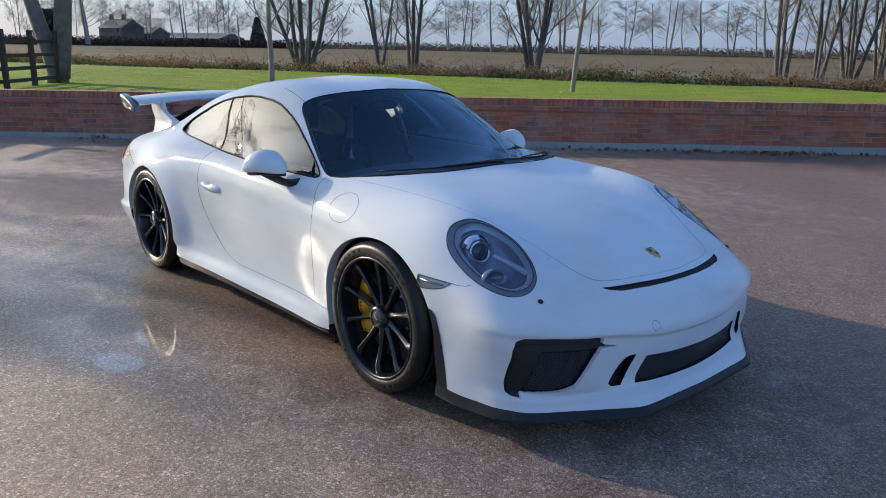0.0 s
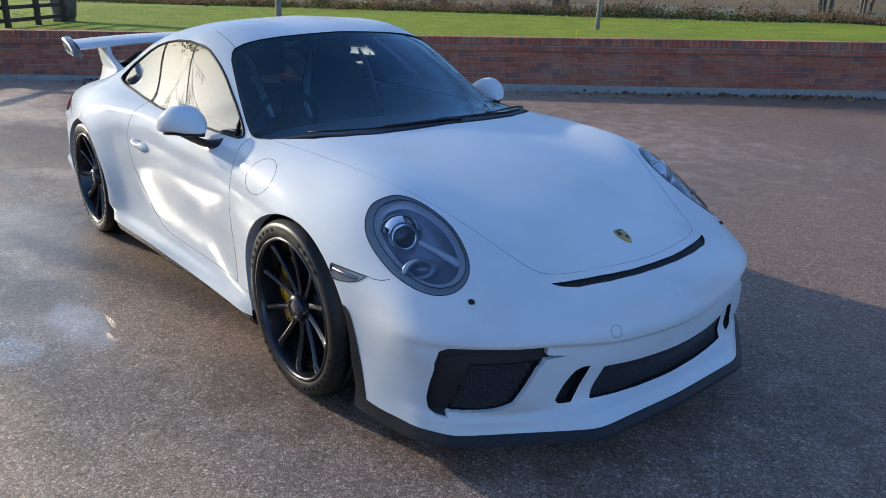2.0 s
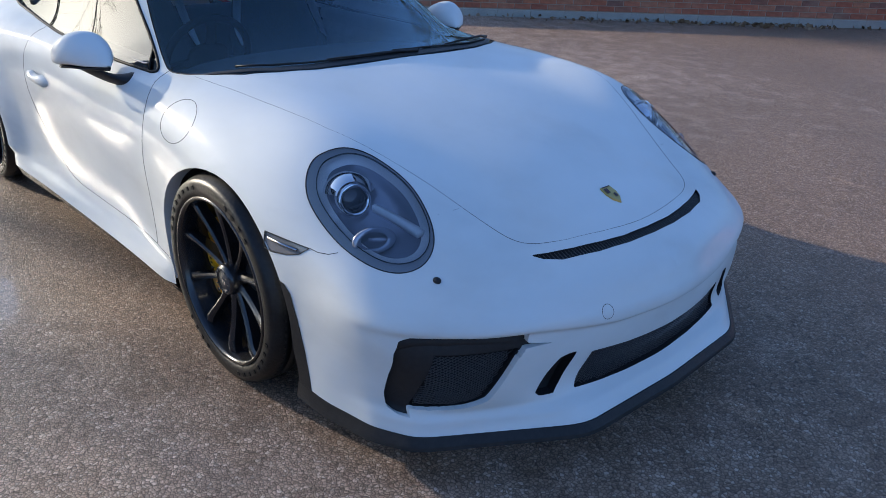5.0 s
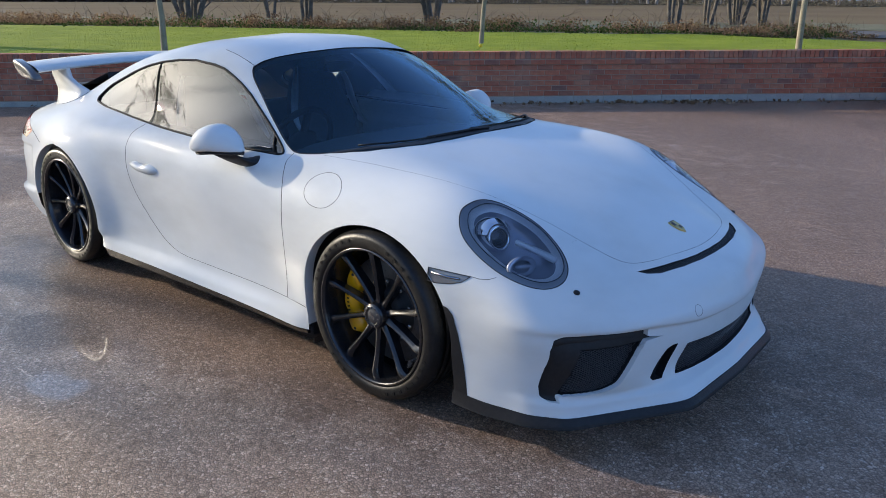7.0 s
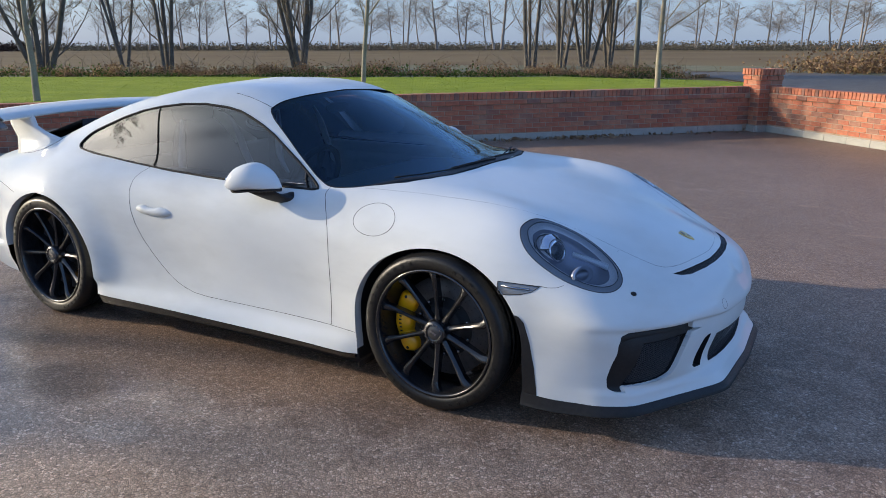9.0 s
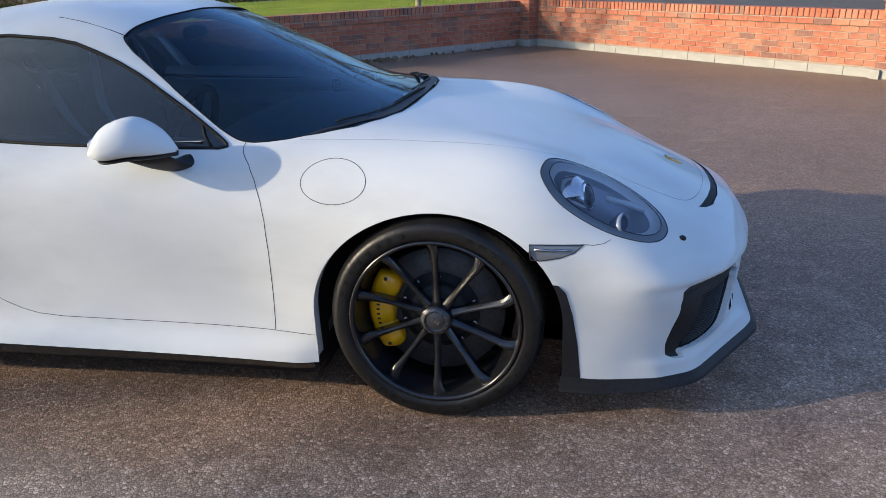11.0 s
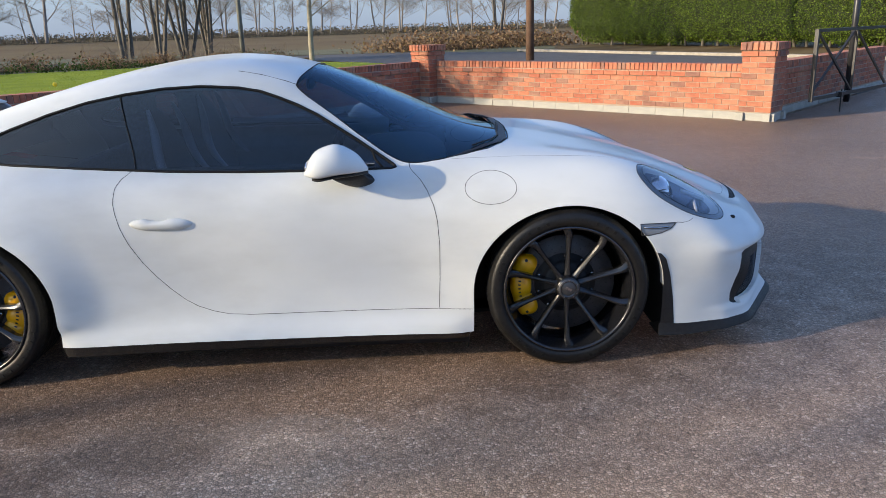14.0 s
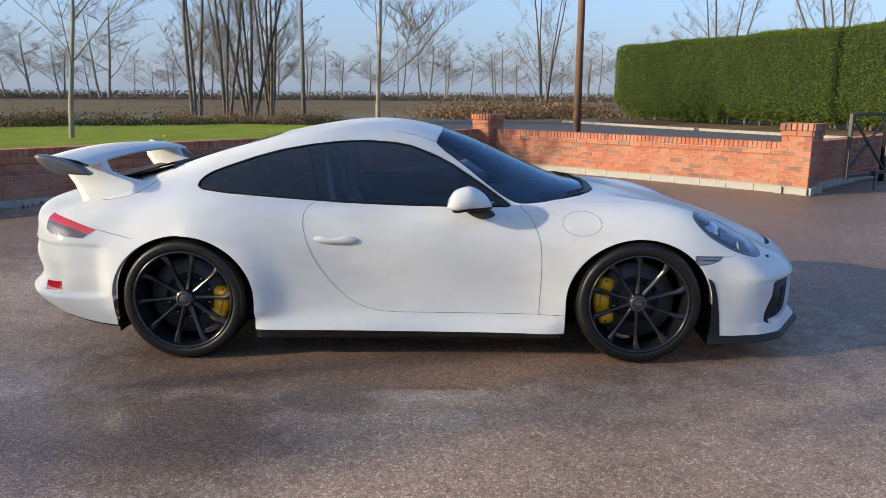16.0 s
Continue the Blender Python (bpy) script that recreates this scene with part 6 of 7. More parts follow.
# window seals
pair("window_seal", line_tube("window_seal", lift(SIDE, LOOPS["side_window"][1], right, .0), .0062, M_RUBBER, True, 6))
pair("window_seal", line_tube("window_seal", lift(SIDE, [(-1.742 - .255 * (z - .86), z) for z in np.linspace(.862, 1.153, 16)], right, .0), .0028, M_RUBBER))
pair("window_seal", line_tube("window_seal", lift(SIDE, [(-.745, .838), (-.775, .868), (-.79, .908)], right, .0), .005, M_RUBBER))
ws = LOOPS["windscreen"][1]
ws = ws[(ws[:, 1] <= -0.001)]
ws = ws[np.argsort(np.arctan2(ws[:, 0] + .6, -ws[:, 1]))]
ws3 = lift(TOP, ws, lambda p: p[:, 2] > .7, .0)
part("screen_seal", line_tube("screen_seal", np.vstack([ws3, ws3[::-1] * (1, -1, 1)]), .0024, M_RUBBER, True), None, car)

# wheel arch lips and liners
for nm, cx, cz in (("arch_front", 0.0, .338), ("arch_rear", -2.452, .343)):
    lp = LOOPS[nm][1][:120]
    foot = np.linspace(.335, .185, 16)                            # the lip runs on down to the sill
    down = np.stack([np.full(16, lp[-1, 0] if cx > -1 else lp[0, 0]), foot], 1)
    run_ = np.vstack([lp, down]) if cx > -1 else np.vstack([down[::-1], lp])
    edge = lift(SIDE, run_, right)
    inner = edge + np.array((0, .045, 0))
    ring = np.vstack([edge, inner])
    fs = [(i, i + 1, i + 137, i + 136) for i in range(135)]
    pair("arch_lip", raw("arch_lip", ring, fs, M_PAINT))
    drop = np.vstack([[(lp[0, 0], .115)], lp[1:-1], [(lp[-1, 0], .13)]])          # down to the sill and the lip
    big = np.stack([cx + (drop[:, 0] - cx) * 1.03, np.zeros(120), cz + (drop[:, 1] - cz) * 1.03], 1)
    o, i2 = big.copy(), big.copy()
    o[:, 1], i2[:, 1] = -.835, -.50
    floor_mid = np.array([[cx, -.50, cz - .2]])
    pv = np.vstack([o, i2, floor_mid])
    fs = [(i, i + 1, i + 121, i + 120) for i in range(119)] + [(i + 120, i + 121, 240) for i in range(119)]
    pair("arch_liner", raw("arch_liner", pv, fs, M_BLACK), "black wheel arch liner")

# sills, splitter and floor
COL = PTS.reshape(NU, NV, 3)[:, 0]
def edge_strip(xs, prof):
    """A moulding that follows the lower edge of the body. prof: (outwards, down) pairs."""
    sel = COL[(COL[:, 0] > xs[0]) & (COL[:, 0] < xs[1])]
    t = np.gradient(sel, axis=0)
    o = np.stack([-t[:, 1], t[:, 0]], 1) * -1
    o /= np.linalg.norm(o, axis=1, keepdims=True)
    o[o[:, 1] > 0.3] *= -1
    if xs[1] > 1.5:
        o[-1] = (1.0, 0.0)
    f = np.array([prof(c) for c in sel])                         # n, k, 2
    pts = np.concatenate([sel[:, None, :2] + o[:, None, :] * f[:, :, :1], sel[:, None, 2:] + f[:, :, 1:]], 2)
    n, k = pts.shape[:2]
    fs = [(i * k + j, (i + 1) * k + j, (i + 1) * k + (j + 1) % k, i * k + (j + 1) % k) for i in range(n - 1) for j in range(k)]
    return pts.reshape(-1, 3), fs + [tuple(range(k)), tuple(range((n - 1) * k, n * k))[::-1]]


pv, fs = edge_strip((-2.07, -.405), lambda c: [(-.03, .012), (-.003, .0), (-.005, -.008), (-.018, -.028 + .013 * (c[0] + .4)), (-.06, -.034 + .013 * (c[0] + .4)), (-.16, -.034 + .013 * (c[0] + .4))])
M_SKIRT = plain("glossy_black_plastic", (0.012, 0.012, 0.013), 0.22, 0.0, 0.3)
pair("side_skirt", raw("side_skirt", pv, fs, M_SKIRT, False), "glossy black sill trim")


def lip(c):
    g = min(max((c[0] - .40) / .5, 0), 1)
    s = .006 + .012 * g
    d = .020 * (1 - g)
    return [(-.02, .004), (.002, .003), (s, -.016 - d), (s + .003, -.026 - d), (s - .004, -.031 - d), (-.14, -.030 - d)]


pv, fs = edge_strip((.385, 2.0), lip)
pv = np.array(pv)
both = np.vstack([pv, pv * (1, -1, 1)])
fs2 = fs + [tuple(len(pv) + i for i in f[::-1]) for f in fs]
part("splitter", raw("splitter", both, fs2, M_BLACK, False), None, car, "matt black front lip")
pv, fs = edge_strip((-3.6, -2.84), lambda c: [(-.02, .008), (-.006, .0), (-.016, -.014), (-.06, -.024), (-.16, -.024)])
pv = np.array(pv)
part("rear_valance", raw("rear_valance", np.vstack([pv, pv * (1, -1, 1)]), fs + [tuple(len(pv) + i for i in f[::-1]) for f in fs], M_BLACK, False), None, car, "black lower edge of the rear bumper")
bm = bmesh.new()
box(bm, -3.1, -.50, .105, .80, .50, .17)
box(bm, -2.05, -.84, .105, -.41, .84, .17)
for k in (-1, 1):                                                 # flaps ahead of and behind the front wheels
    box(bm, -.425, k * .69 - .13, .075, -.412, k * .69 + .13, .16)
    box(bm, .42, k * .66 - .13, .085, .433, k * .66 + .13, .16)
part("floor_pan", bm, M_BLACK, car, "black underbody")

# ---- openings of the nose ----
def wires(name, loop, x_of, pitch, r, mat, slope=0.62):
    """Crossed wires that fill an outline in the front view."""
    bm = bmesh.new()
    lo, hi = loop.min(0), loop.max(0)
    for sgn in (1, -1):
        span = (hi[1] - lo[1]) / slope
        for y0 in np.arange(lo[0] - span, hi[0] + span, pitch):
            zs = np.linspace(lo[1], hi[1], 24)
            ys = y0 + sgn * (zs - (lo[1] if sgn > 0 else lo[1])) / slope if sgn > 0 else y0 + (hi[1] - zs) / slope
            pts = np.stack([ys, zs], 1)
            ok = inside(pts, loop)
            runs, cur = [], []
            for p_, o_ in zip(pts, ok):
                if o_:
                    cur.append(p_)
                elif cur:
                    runs.append(cur)
                    cur = []
            if cur:
                runs.append(cur)
            for rn in runs:
                if len(rn) > 1:
                    tube_mesh(bm, [(x_of(a, b), a, b) for a, b in rn], r, 3, caps=False)
    return mesh_of(name, bm, mat)


M_MESH = plain("black_mesh_wire", (0.05, 0.05, 0.053), 0.4)
M_DARK = plain("dark_duct", (0.006, 0.006, 0.007), 0.7)


def surf_x(names, back):
    p, q, n = patch(names)
    def f(y, z):
        d = (p[:, 1] - y) ** 2 + (p[:, 2] - z) ** 2
        k = np.argpartition(d, 4)[:4]
        w = 1 / (d[k] + 1e-5)
        return float((p[k, 0] * w).sum() / w.sum()) - back
    return f


BACK = (-.018, .005, 0)
frames_ = pair("air_intake", skin("air_intake", patch(["intake"], False, 0.0, BACK), M_BLACK), "satin black side air intake")
_, wa = recess(["intake", "intake_mesh"], BACK, M_DARK, M_PAINT, "duct", "intake_rim", False)
pair("intake_rim", wa, "white painted edge", frames_)
fl, wa = recess(["intake_mesh"], (-.030, .008, 0), M_DARK, M_BLACK, "duct", "duct_wall", False, start=BACK)
pair("duct", fl, "", frames_)
pair("duct_wall", wa, "", frames_)
pair("mesh", wires("mesh", LOOPS["intake_mesh"][1], surf_x(["intake_mesh"], .028), .0125, .0014, M_MESH), "black mesh", frames_)
fx = surf_x(["intake", "intake_mesh"], .014)
bm = bmesh.new()
ends = [(-.796, .418), (-.76, .426), (-.70, .430), (-.63, .429), (-.56, .424)]
for y, z in ends:
    x = fx(y, z)
    for dx, dz in ((-.018, .020), (-.009, .014), (-.004, -.002), (-.007, -.014), (-.022, -.018)):
        bm.verts.new((x + dx, y, z + dz))
bm.verts.ensure_lookup_table()
for i in range(4):
    for j in range(5):
        bm.faces.new([bm.verts[a] for a in (i * 5 + j, (i + 1) * 5 + j, (i + 1) * 5 + (j + 1) % 5, i * 5 + (j + 1) % 5)])
bmesh.ops.recalc_face_normals(bm, faces=bm.faces)
pair("blade", mesh_of("blade", bm, M_BLACK), "black intake blade", frames_)

fl, wa = recess(["side_slot"], (-.03, .01, 0), M_DARK, M_DARK, "slot_floor", "slot_frame", False)
sf = pair("bumper_slot", wa, "narrow slanting slot in the bumper")
pair("slot_floor", fl, "", sf)
fl, wa = recess(["centre_grille"], (-.028, 0, 0.0), M_DARK, M_DARK, "duct", "centre_grille", True)
cg = part("centre_grille", wa, None, car, "wide lower grille")
part("duct", fl, None, cg)
gl = np.array([(-.322, .340), (0, .338), (.322, .340), (.358, .236), (.27, .228), (0, .223), (-.27, .228), (-.358, .236)])
_gx = surf_x(["centre_grille"], .008)
part("mesh", wires("mesh", gl, lambda y, z: _gx(-abs(y), z), .0125, .0014, M_MESH), None, cg, "black mesh")
fl, wa = recess(["hood_slot"], (-.004, 0, -.016), M_DARK, M_BLACK, "slot_floor", "hood_slot", True)
hs = part("air_slot", wa, None, car, "curved black air slot under the front lid")
part("slot_floor", fl, None, hs)
sl = LOOPS["hood_slot"][1]
bm = bmesh.new()
for y in np.arange(-.385, .386, .0105):
    yy = -abs(y)
    xs = np.linspace(.82, .94, 40)
    m = inside(np.stack([xs, np.full(40, yy)], 1), sl)
    if m.sum() > 1:
        a = lift(TOP, [(xs[m][0], yy), (xs[m][-1], yy)], lambda p: p[:, 2] > .5, -.005) * (1, 1 if y < 0 else -1, 1)
        tube_mesh(bm, a, .0016, 3, caps=False)
part("mesh", mesh_of("mesh", bm, M_MESH), None, hs, "black mesh")

# ---- headlights ----
M_BEZEL = plain("grey_lamp_bezel", (0.36, 0.36, 0.365), 0.24, 0.1, 0.6)
M_LINING = plain("silver_lamp_lining", (0.85, 0.84, 0.83), 0.25, 0.2)
M_BOWL = plain("dark_lamp_bowl", (0.34, 0.36, 0.42), 0.22, 0.4)
OUTER = LOOPS["headlight"][1]
MIDDLE = OUTER.mean(0)
over = lambda p: p[:, 2] > .45


def lamp_ring(scale, depth, slide=(0, 0)):
    """The lamp's outline drawn in towards its middle and set below the surface."""
    return lift(TOP, MIDDLE + (OUTER - MIDDLE) * scale + np.array(slide), over, -depth)


def between(name, rings, mat, close=False):
    n = len(rings[0])
    v = np.vstack(rings)
    f = [(k * n + i, k * n + (i + 1) % n, (k + 1) * n + (i + 1) % n, (k + 1) * n + i) for k in range(len(rings) - 1) for i in range(n)]
    if close:
        f.append(tuple((len(rings) - 1) * n + i for i in range(n)))
    return raw(name, v, f, mat)


slide_ = (.005, .007)
lamps = pair("headlight", between("bezel", [lamp_ring(1.0, .001), lamp_ring(.95, .000), lamp_ring(.885, .003, slide_)], M_BEZEL), "oval headlight with clear lens and projector")
p, q, n = patch(["headlight"])
_, dist = near_on(p[:, [0, 1]], OUTER)
pair("lens", skin("lens", (p + n * .005 * np.clip(dist / .03, 0, 1)[:, None], q, n), M_LENS), "clear lens", lamps)
pair("lining", between("lining", [lamp_ring(.885, .005, slide_), lamp_ring(.84, .016, slide_), lamp_ring(.77, .024, slide_)], M_LINING), "silver reflector lining", lamps)
pair("bowl", between("bowl", [lamp_ring(.77, .024, slide_), lamp_ring(.70, .045, slide_), lamp_ring(.5, .060, slide_), lamp_ring(.2, .066, slide_)], M_BOWL, True), "dark lamp housing", lamps)
pair("rim_line", line_tube("rim_line", lamp_ring(1.0, .0), .0017, M_GAP, True), "", lamps)
pair("rim_line", line_tube("rim_line", lamp_ring(.885, .001, slide_), .0014, M_GAP, True), "", lamps)
aim = Vector((0.90, -0.30, 0.30)).normalized()
rot = aim.to_track_quat("Z", "Y").to_matrix().to_4x4()
pc = Vector(lift(TOP, [(.452, -.708)], lambda p: p[:, 2] > .5, -.034)[0])
bm = lathe(bmesh.new(), [(.034, .016), (.040, .020), (.046, .014), (.049, -.004), (.054, -.03), (.056, -.05)], 40, "z", Matrix.Translation(pc) @ rot)
pair("projector_ring", mesh_of("projector_ring", bm, M_CHROME), "chrome projector ring", lamps)
bm = bmesh.new()
bmesh.ops.create_uvsphere(bm, u_segments=32, v_segments=16, radius=.039, matrix=Matrix.Translation(pc) @ rot @ Matrix.Diagonal((1, 1, .7, 1)))
M_EYE = plain("projector_lens", (0.02, 0.025, 0.035), 0.03, 0.0, 1.0)
pair("projector_lens", mesh_of("projector_lens", bm, M_EYE), "", lamps)
bm = bmesh.new()
for k in range(13):                                              # chrome hood above the projector
    a = math.radians(20 + 140 * k / 12)
    for r, d in ((.050, .014), (.070, -.004), (.078, -.040)):
        bm.verts.new(pc + (rot @ Vector((r * math.cos(a), r * math.sin(a), d))))
bm.verts.ensure_lookup_table()
for k in range(12):
    for j in range(2):
        bm.faces.new([bm.verts[i] for i in (k * 3 + j, k * 3 + j + 1, k * 3 + j + 4, k * 3 + j + 3)])
pair("reflector", mesh_of("reflector", bm, M_CHROME), "chrome reflector", lamps)
BAR = [(.510, -.680), (.550, -.660), (.590, -.640), (.632, -.620)]
M_DRL = plain("light_guide", (0.88, 0.89, 0.90), 0.25, 0.0)
bar = lift(TOP, BAR, lambda p: p[:, 2] > .5, -.011)
bm = bmesh.new()
for i, c in enumerate(bar):
    w = .006 + .006 * i / 3
    for dy, dz in ((-w, .004), (w, .006), (w, -.012), (-w, -.012)):
        bm.verts.new((c[0], c[1] + dy, c[2] + dz))
bm.verts.ensure_lookup_table()
for i in range(3):
    for j in range(4):
        bm.faces.new([bm.verts[a] for a in (i * 4 + j, i * 4 + (j + 1) % 4, (i + 1) * 4 + (j + 1) % 4, (i + 1) * 4 + j)])
bm.faces.new([bm.verts[i] for i in (12, 13, 14, 15)])
pair("light_bar", mesh_of("light_bar", bm, M_DRL), "pale light guide bar", lamps)
c2 = Vector(lift(TOP, [(.560, -.728)], lambda p: p[:, 2] > .5, -.030)[0])
bm = lathe(bmesh.new(), [(.030, .016), (.046, .022), (.050, .016), (.044, .0), (.026, -.020), (.004, -.026)], 32, "z", Matrix.Translation(c2) @ rot @ Matrix.Diagonal((1.2, .7, 1, 1)))
pair("low_reflector", mesh_of("low_reflector", bm, M_BOWL), "", lamps)

# ---- badge, washer caps, tow cap ----
M_GOLD = plain("gold_badge", (0.55, 0.40, 0.14), 0.3, 0.9)
M_BADGE = plain("badge_dark", (0.05, 0.02, 0.02), 0.35, 0.2)
bc = lift(TOP, [(.777, 0.0)], lambda p: p[:, 2] > .5)[0]
bm = bmesh.new()
shield = [(.030, -.021), (.030, .021), (.006, .024), (-.016, .017), (-.034, 0), (-.016, -.017), (.006, -.024)]
sl_ = -(.645 - .595) / .12
top_ = [bm.verts.new((bc[0] - a, b, bc[2] + .005 - a * sl_)) for a, b in shield]
low_ = [bm.verts.new((bc[0] - a * 1.05, b * 1.05, bc[2] - .003 - a * sl_)) for a, b in shield]
bm.faces.new(top_)
for i in range(7):
    bm.faces.new((top_[i], low_[i], low_[(i + 1) % 7], top_[(i + 1) % 7]))
bmesh.ops.recalc_face_normals(bm, faces=bm.faces)
badge = part("badge", mesh_of("badge", bm, M_GOLD, False), None, hood, "small gold shield badge")
bm = bmesh.new()
for a0, a1, b0, b1 in ((.004, .022, -.017, -.002), (-.014, .0, .002, .013), (.026, .029, -.018, .018)):
    v = [bm.verts.new((bc[0] - a, b, bc[2] + .0065 - a * sl_)) for a, b in ((a0, b0), (a1, b0), (a1, b1), (a0, b1))]
    bm.faces.new(v)
wc = lift(TOP, [(.742, -.662)], lambda p: p[:, 2] > .5, .0)[0]
part("badge_field", mesh_of("badge_field", bm, M_BADGE, False), None, hood, "dark red fields of the badge")
bm = bmesh.new()
bmesh.ops.create_uvsphere(bm, u_segments=16, v_segments=8, radius=.011, matrix=Matrix.Translation(wc) @ Matrix.Diagonal((1.1, .9, .8, 1)))
pair("washer_cap", mesh_of("washer_cap", bm, M_BLACK), "small black washer jet", (bumper, bumper))

# round tow cap in the bumper
_tow = [(-.300 + .019 * math.cos(a), .462 + .019 * math.sin(a)) for a in np.linspace(0, 2 * math.pi, 28, endpoint=False)]
part("tow_cap", line_tube("tow_cap", lift(FRONT, _tow, lambda p: p[:, 0] > .8, -.0006), .0011, M_GAP, True), None, bumper, "round tow eye cap in the bumper")

# ---- wheels ----
def build_wheel(x, y, r_tyre, width, caliper_angle, caliper_half, spin):
    """A wheel on the right side; its outer face looks to -y."""
    w = new("wheel")
    w.parent = car
    w.matrix_parent_inverse = Matrix()
    w.location = (x, y, r_tyre)
    w["label"] = "black forged ten-spoke wheel with wide tyre"
    h = width / 2
    prof = [(.262, -h + .030), (.268, -h + .012), (.276, -h + .003), (.288, -h), (.306, -h + .001), (.321, -h + .006), (r_tyre - .012, -h + .014), (r_tyre - .004, -h + .026), (r_tyre, -h + .045)]
    for k in (-.055, -.02, .02, .055):                            # tread grooves
        prof += [(r_tyre, k - .005), (r_tyre - .006, k - .004), (r_tyre - .006, k + .004), (r_tyre, k + .005)]
    prof += [(r_tyre, h - .045), (r_tyre - .012, h - .012), (.30, h), (.25, h - .03)]
    tyre = part("tyre", lathe(bmesh.new(), prof, 96), M_TYRE, w, "wide low-profile tyre with damp scuffed sidewall")
    bm = bmesh.new()
    for k in range(46):                                           # raised marks round the sidewall
        if k % 23 in (0, 1, 2, 3, 4, 5, 6, 7, 12, 13, 14, 15):
            a = 2 * math.pi * k / 46 + .3
            box(bm, -.006, -.0022, -.006, .006, .0005, .006, m=pose(0, -h - .0002, 0) @ Matrix.Rotation(a, 4, "Y") @ pose(.298, 0, 0))
    tagged(part("sidewall_mark", bm, M_RUBBER, w, smooth=False), kind="stuff")
    bm = bmesh.new()
    for k in range(84):                                           # shoulder blocks of the tread
        box(bm, -.010, -.004, -.0056, .0012, .010, .0056, m=Matrix.Rotation(2 * math.pi * k / 84, 4, "Y") @ pose(r_tyre - .0045, -h + .034, 0, 0, 0, 0) @ Matrix.Rotation(-.45, 4, "Z"))
    tagged(part("tread_block", bm, M_TYRE, w, smooth=False), kind="stuff")
    rim = part("rim", lathe(bmesh.new(), [(.2705, -h + .012), (.2705, -h + .005), (.2660, -h + .002), (.2600, -h + .004), (.2560, -h + .013), (.2540, -h + .030), (.248, -h + .06), (.238, -h + .10), (.238, h - .02), (.255, h)], 96),
               M_RIM, w, "satin black rim")
    bm = bmesh.new()
    lathe(bm, [(.2685, -h + .0025), (.2660, -h + .0006), (.2625, -h + .0018)], 96)
    part("rim_edge", bm, M_RIMEDGE, w, "thin bright rim edge")
    # one spoke, then nine more
    bm = bmesh.new()
    face = -h + .030
    sects = []
    for t in np.linspace(0, 1, 15):
        r = .046 + t * (.262 - .046)
        hook = max(t - .80, 0) / .20                              # the foot swings aside into the rim
        depth = face + .016 - .034 * t**1.3 + .005 * math.sin(math.pi * t) + .010 * hook**2
        half = .0135 - .0042 * math.sin(math.pi * min(t * 1.2, 1)) + .006 * hook
        back = depth + .052 - .016 * t
        aside = .013 * hook**1.6
        sects.append([bm.verts.new((r, depth + d, s + aside)) for d, s in ((.007, -half), (.0015, -half * .62), (.0, -half * .10), (.0035, half * .45), (.010, half))] + [bm.verts.new((r, back, half * .75 + aside)), bm.verts.new((r, back, -half * .75 + aside))])
    for s0, s1 in zip(sects, sects[1:]):
        for j in range(7):
            bm.faces.new((s0[j], s0[(j + 1) % 7], s1[(j + 1) % 7], s1[j]))
    bm.faces.new(sects[0][::-1])
    bm.faces.new(sects[-1])
    bmesh.ops.recalc_face_normals(bm, faces=bm.faces)
    me = mesh_of("spoke", bm, M_RIM, False)
    for k in range(10):
        sp = part("spoke", me, None, w)
        sp.rotation_euler = (0, 2 * math.pi * k / 10 - radians(spin), 0)
    part("hub", lathe(bmesh.new(), [(.0, face - .004), (.030, face - .004), (.0335, face - .008), (.046, face - .006), (.050, face + .004), (.054, face + .03), (.058, face + .08)], 48), M_RIM, w, "black centre hub")
    bm = bmesh.new()
    lathe(bm, [(.0, face - .0065), (.027, face - .0065), (.0295, face - .0045)], 40)
    lathe(bm, [(.0345, face - .010), (.0405, face - .0085), (.043, face - .005)], 40)
    cap = part("centre_lock", bm, plain_cap, w, "grey centre lock nut")
    bm = bmesh.new()
    for k in range(12):                                           # notches round the nut
        box(bm, -.003, -.003, -.0018, .003, .002, .0018, m=pose(0, face - .010, 0) @ Matrix.Rotation(2 * math.pi * k / 12, 4, "Y") @ pose(.0375, 0, 0))
    for s in (-1, 0, 1):
        box(bm, -.0035, -.0012, -.006, .0035, .001, .006, m=pose(0, face - .007, 0) @ Matrix.Rotation(.5, 4, "Y") @ pose(s * .010, 0, 0))
    part("cap_mark", bm, M_SILVER, cap, smooth=False)
    # brake disc with its bell and drill holes
    d0 = face + .085
    bm = bmesh.new()
    lathe(bm, [(.108, d0), (.208, d0), (.210, d0 + .004), (.210, d0 + .030), (.108, d0 + .030)], 72)
    disc = part("brake_disc", bm, M_DISC, w, "drilled grey brake disc")
    bm = bmesh.new()
    for ring_, n_, r_ in ((0, 20, .137), (1, 24, .156), (2, 28, .175), (3, 32, .195)):
        for k in range(n_):
            a = 2 * math.pi * (k + .4 * ring_) / n_
            bmesh.ops.create_circle(bm, cap_ends=True, segments=6, radius=.0028, matrix=pose(r_ * math.cos(a), d0 - .0006, r_ * math.sin(a), 90))
    tagged(part("drill_hole", bm, M_GAP, disc, smooth=False), kind="stuff")
    part("disc_bell", lathe(bmesh.new(), [(.05, d0 - .035), (.086, d0 - .034), (.100, d0 - .022), (.106, d0 - .004), (.128, d0 - .003), (.130, d0 + .002)], 48), M_BLACK, w, "black disc bell")
    bolt_me = mesh_of("bolt", lathe(bmesh.new(), [(.0, -.010), (.0055, -.010), (.0085, -.007), (.0090, 0.0), (.0090, .004)], 12), M_SILVER)
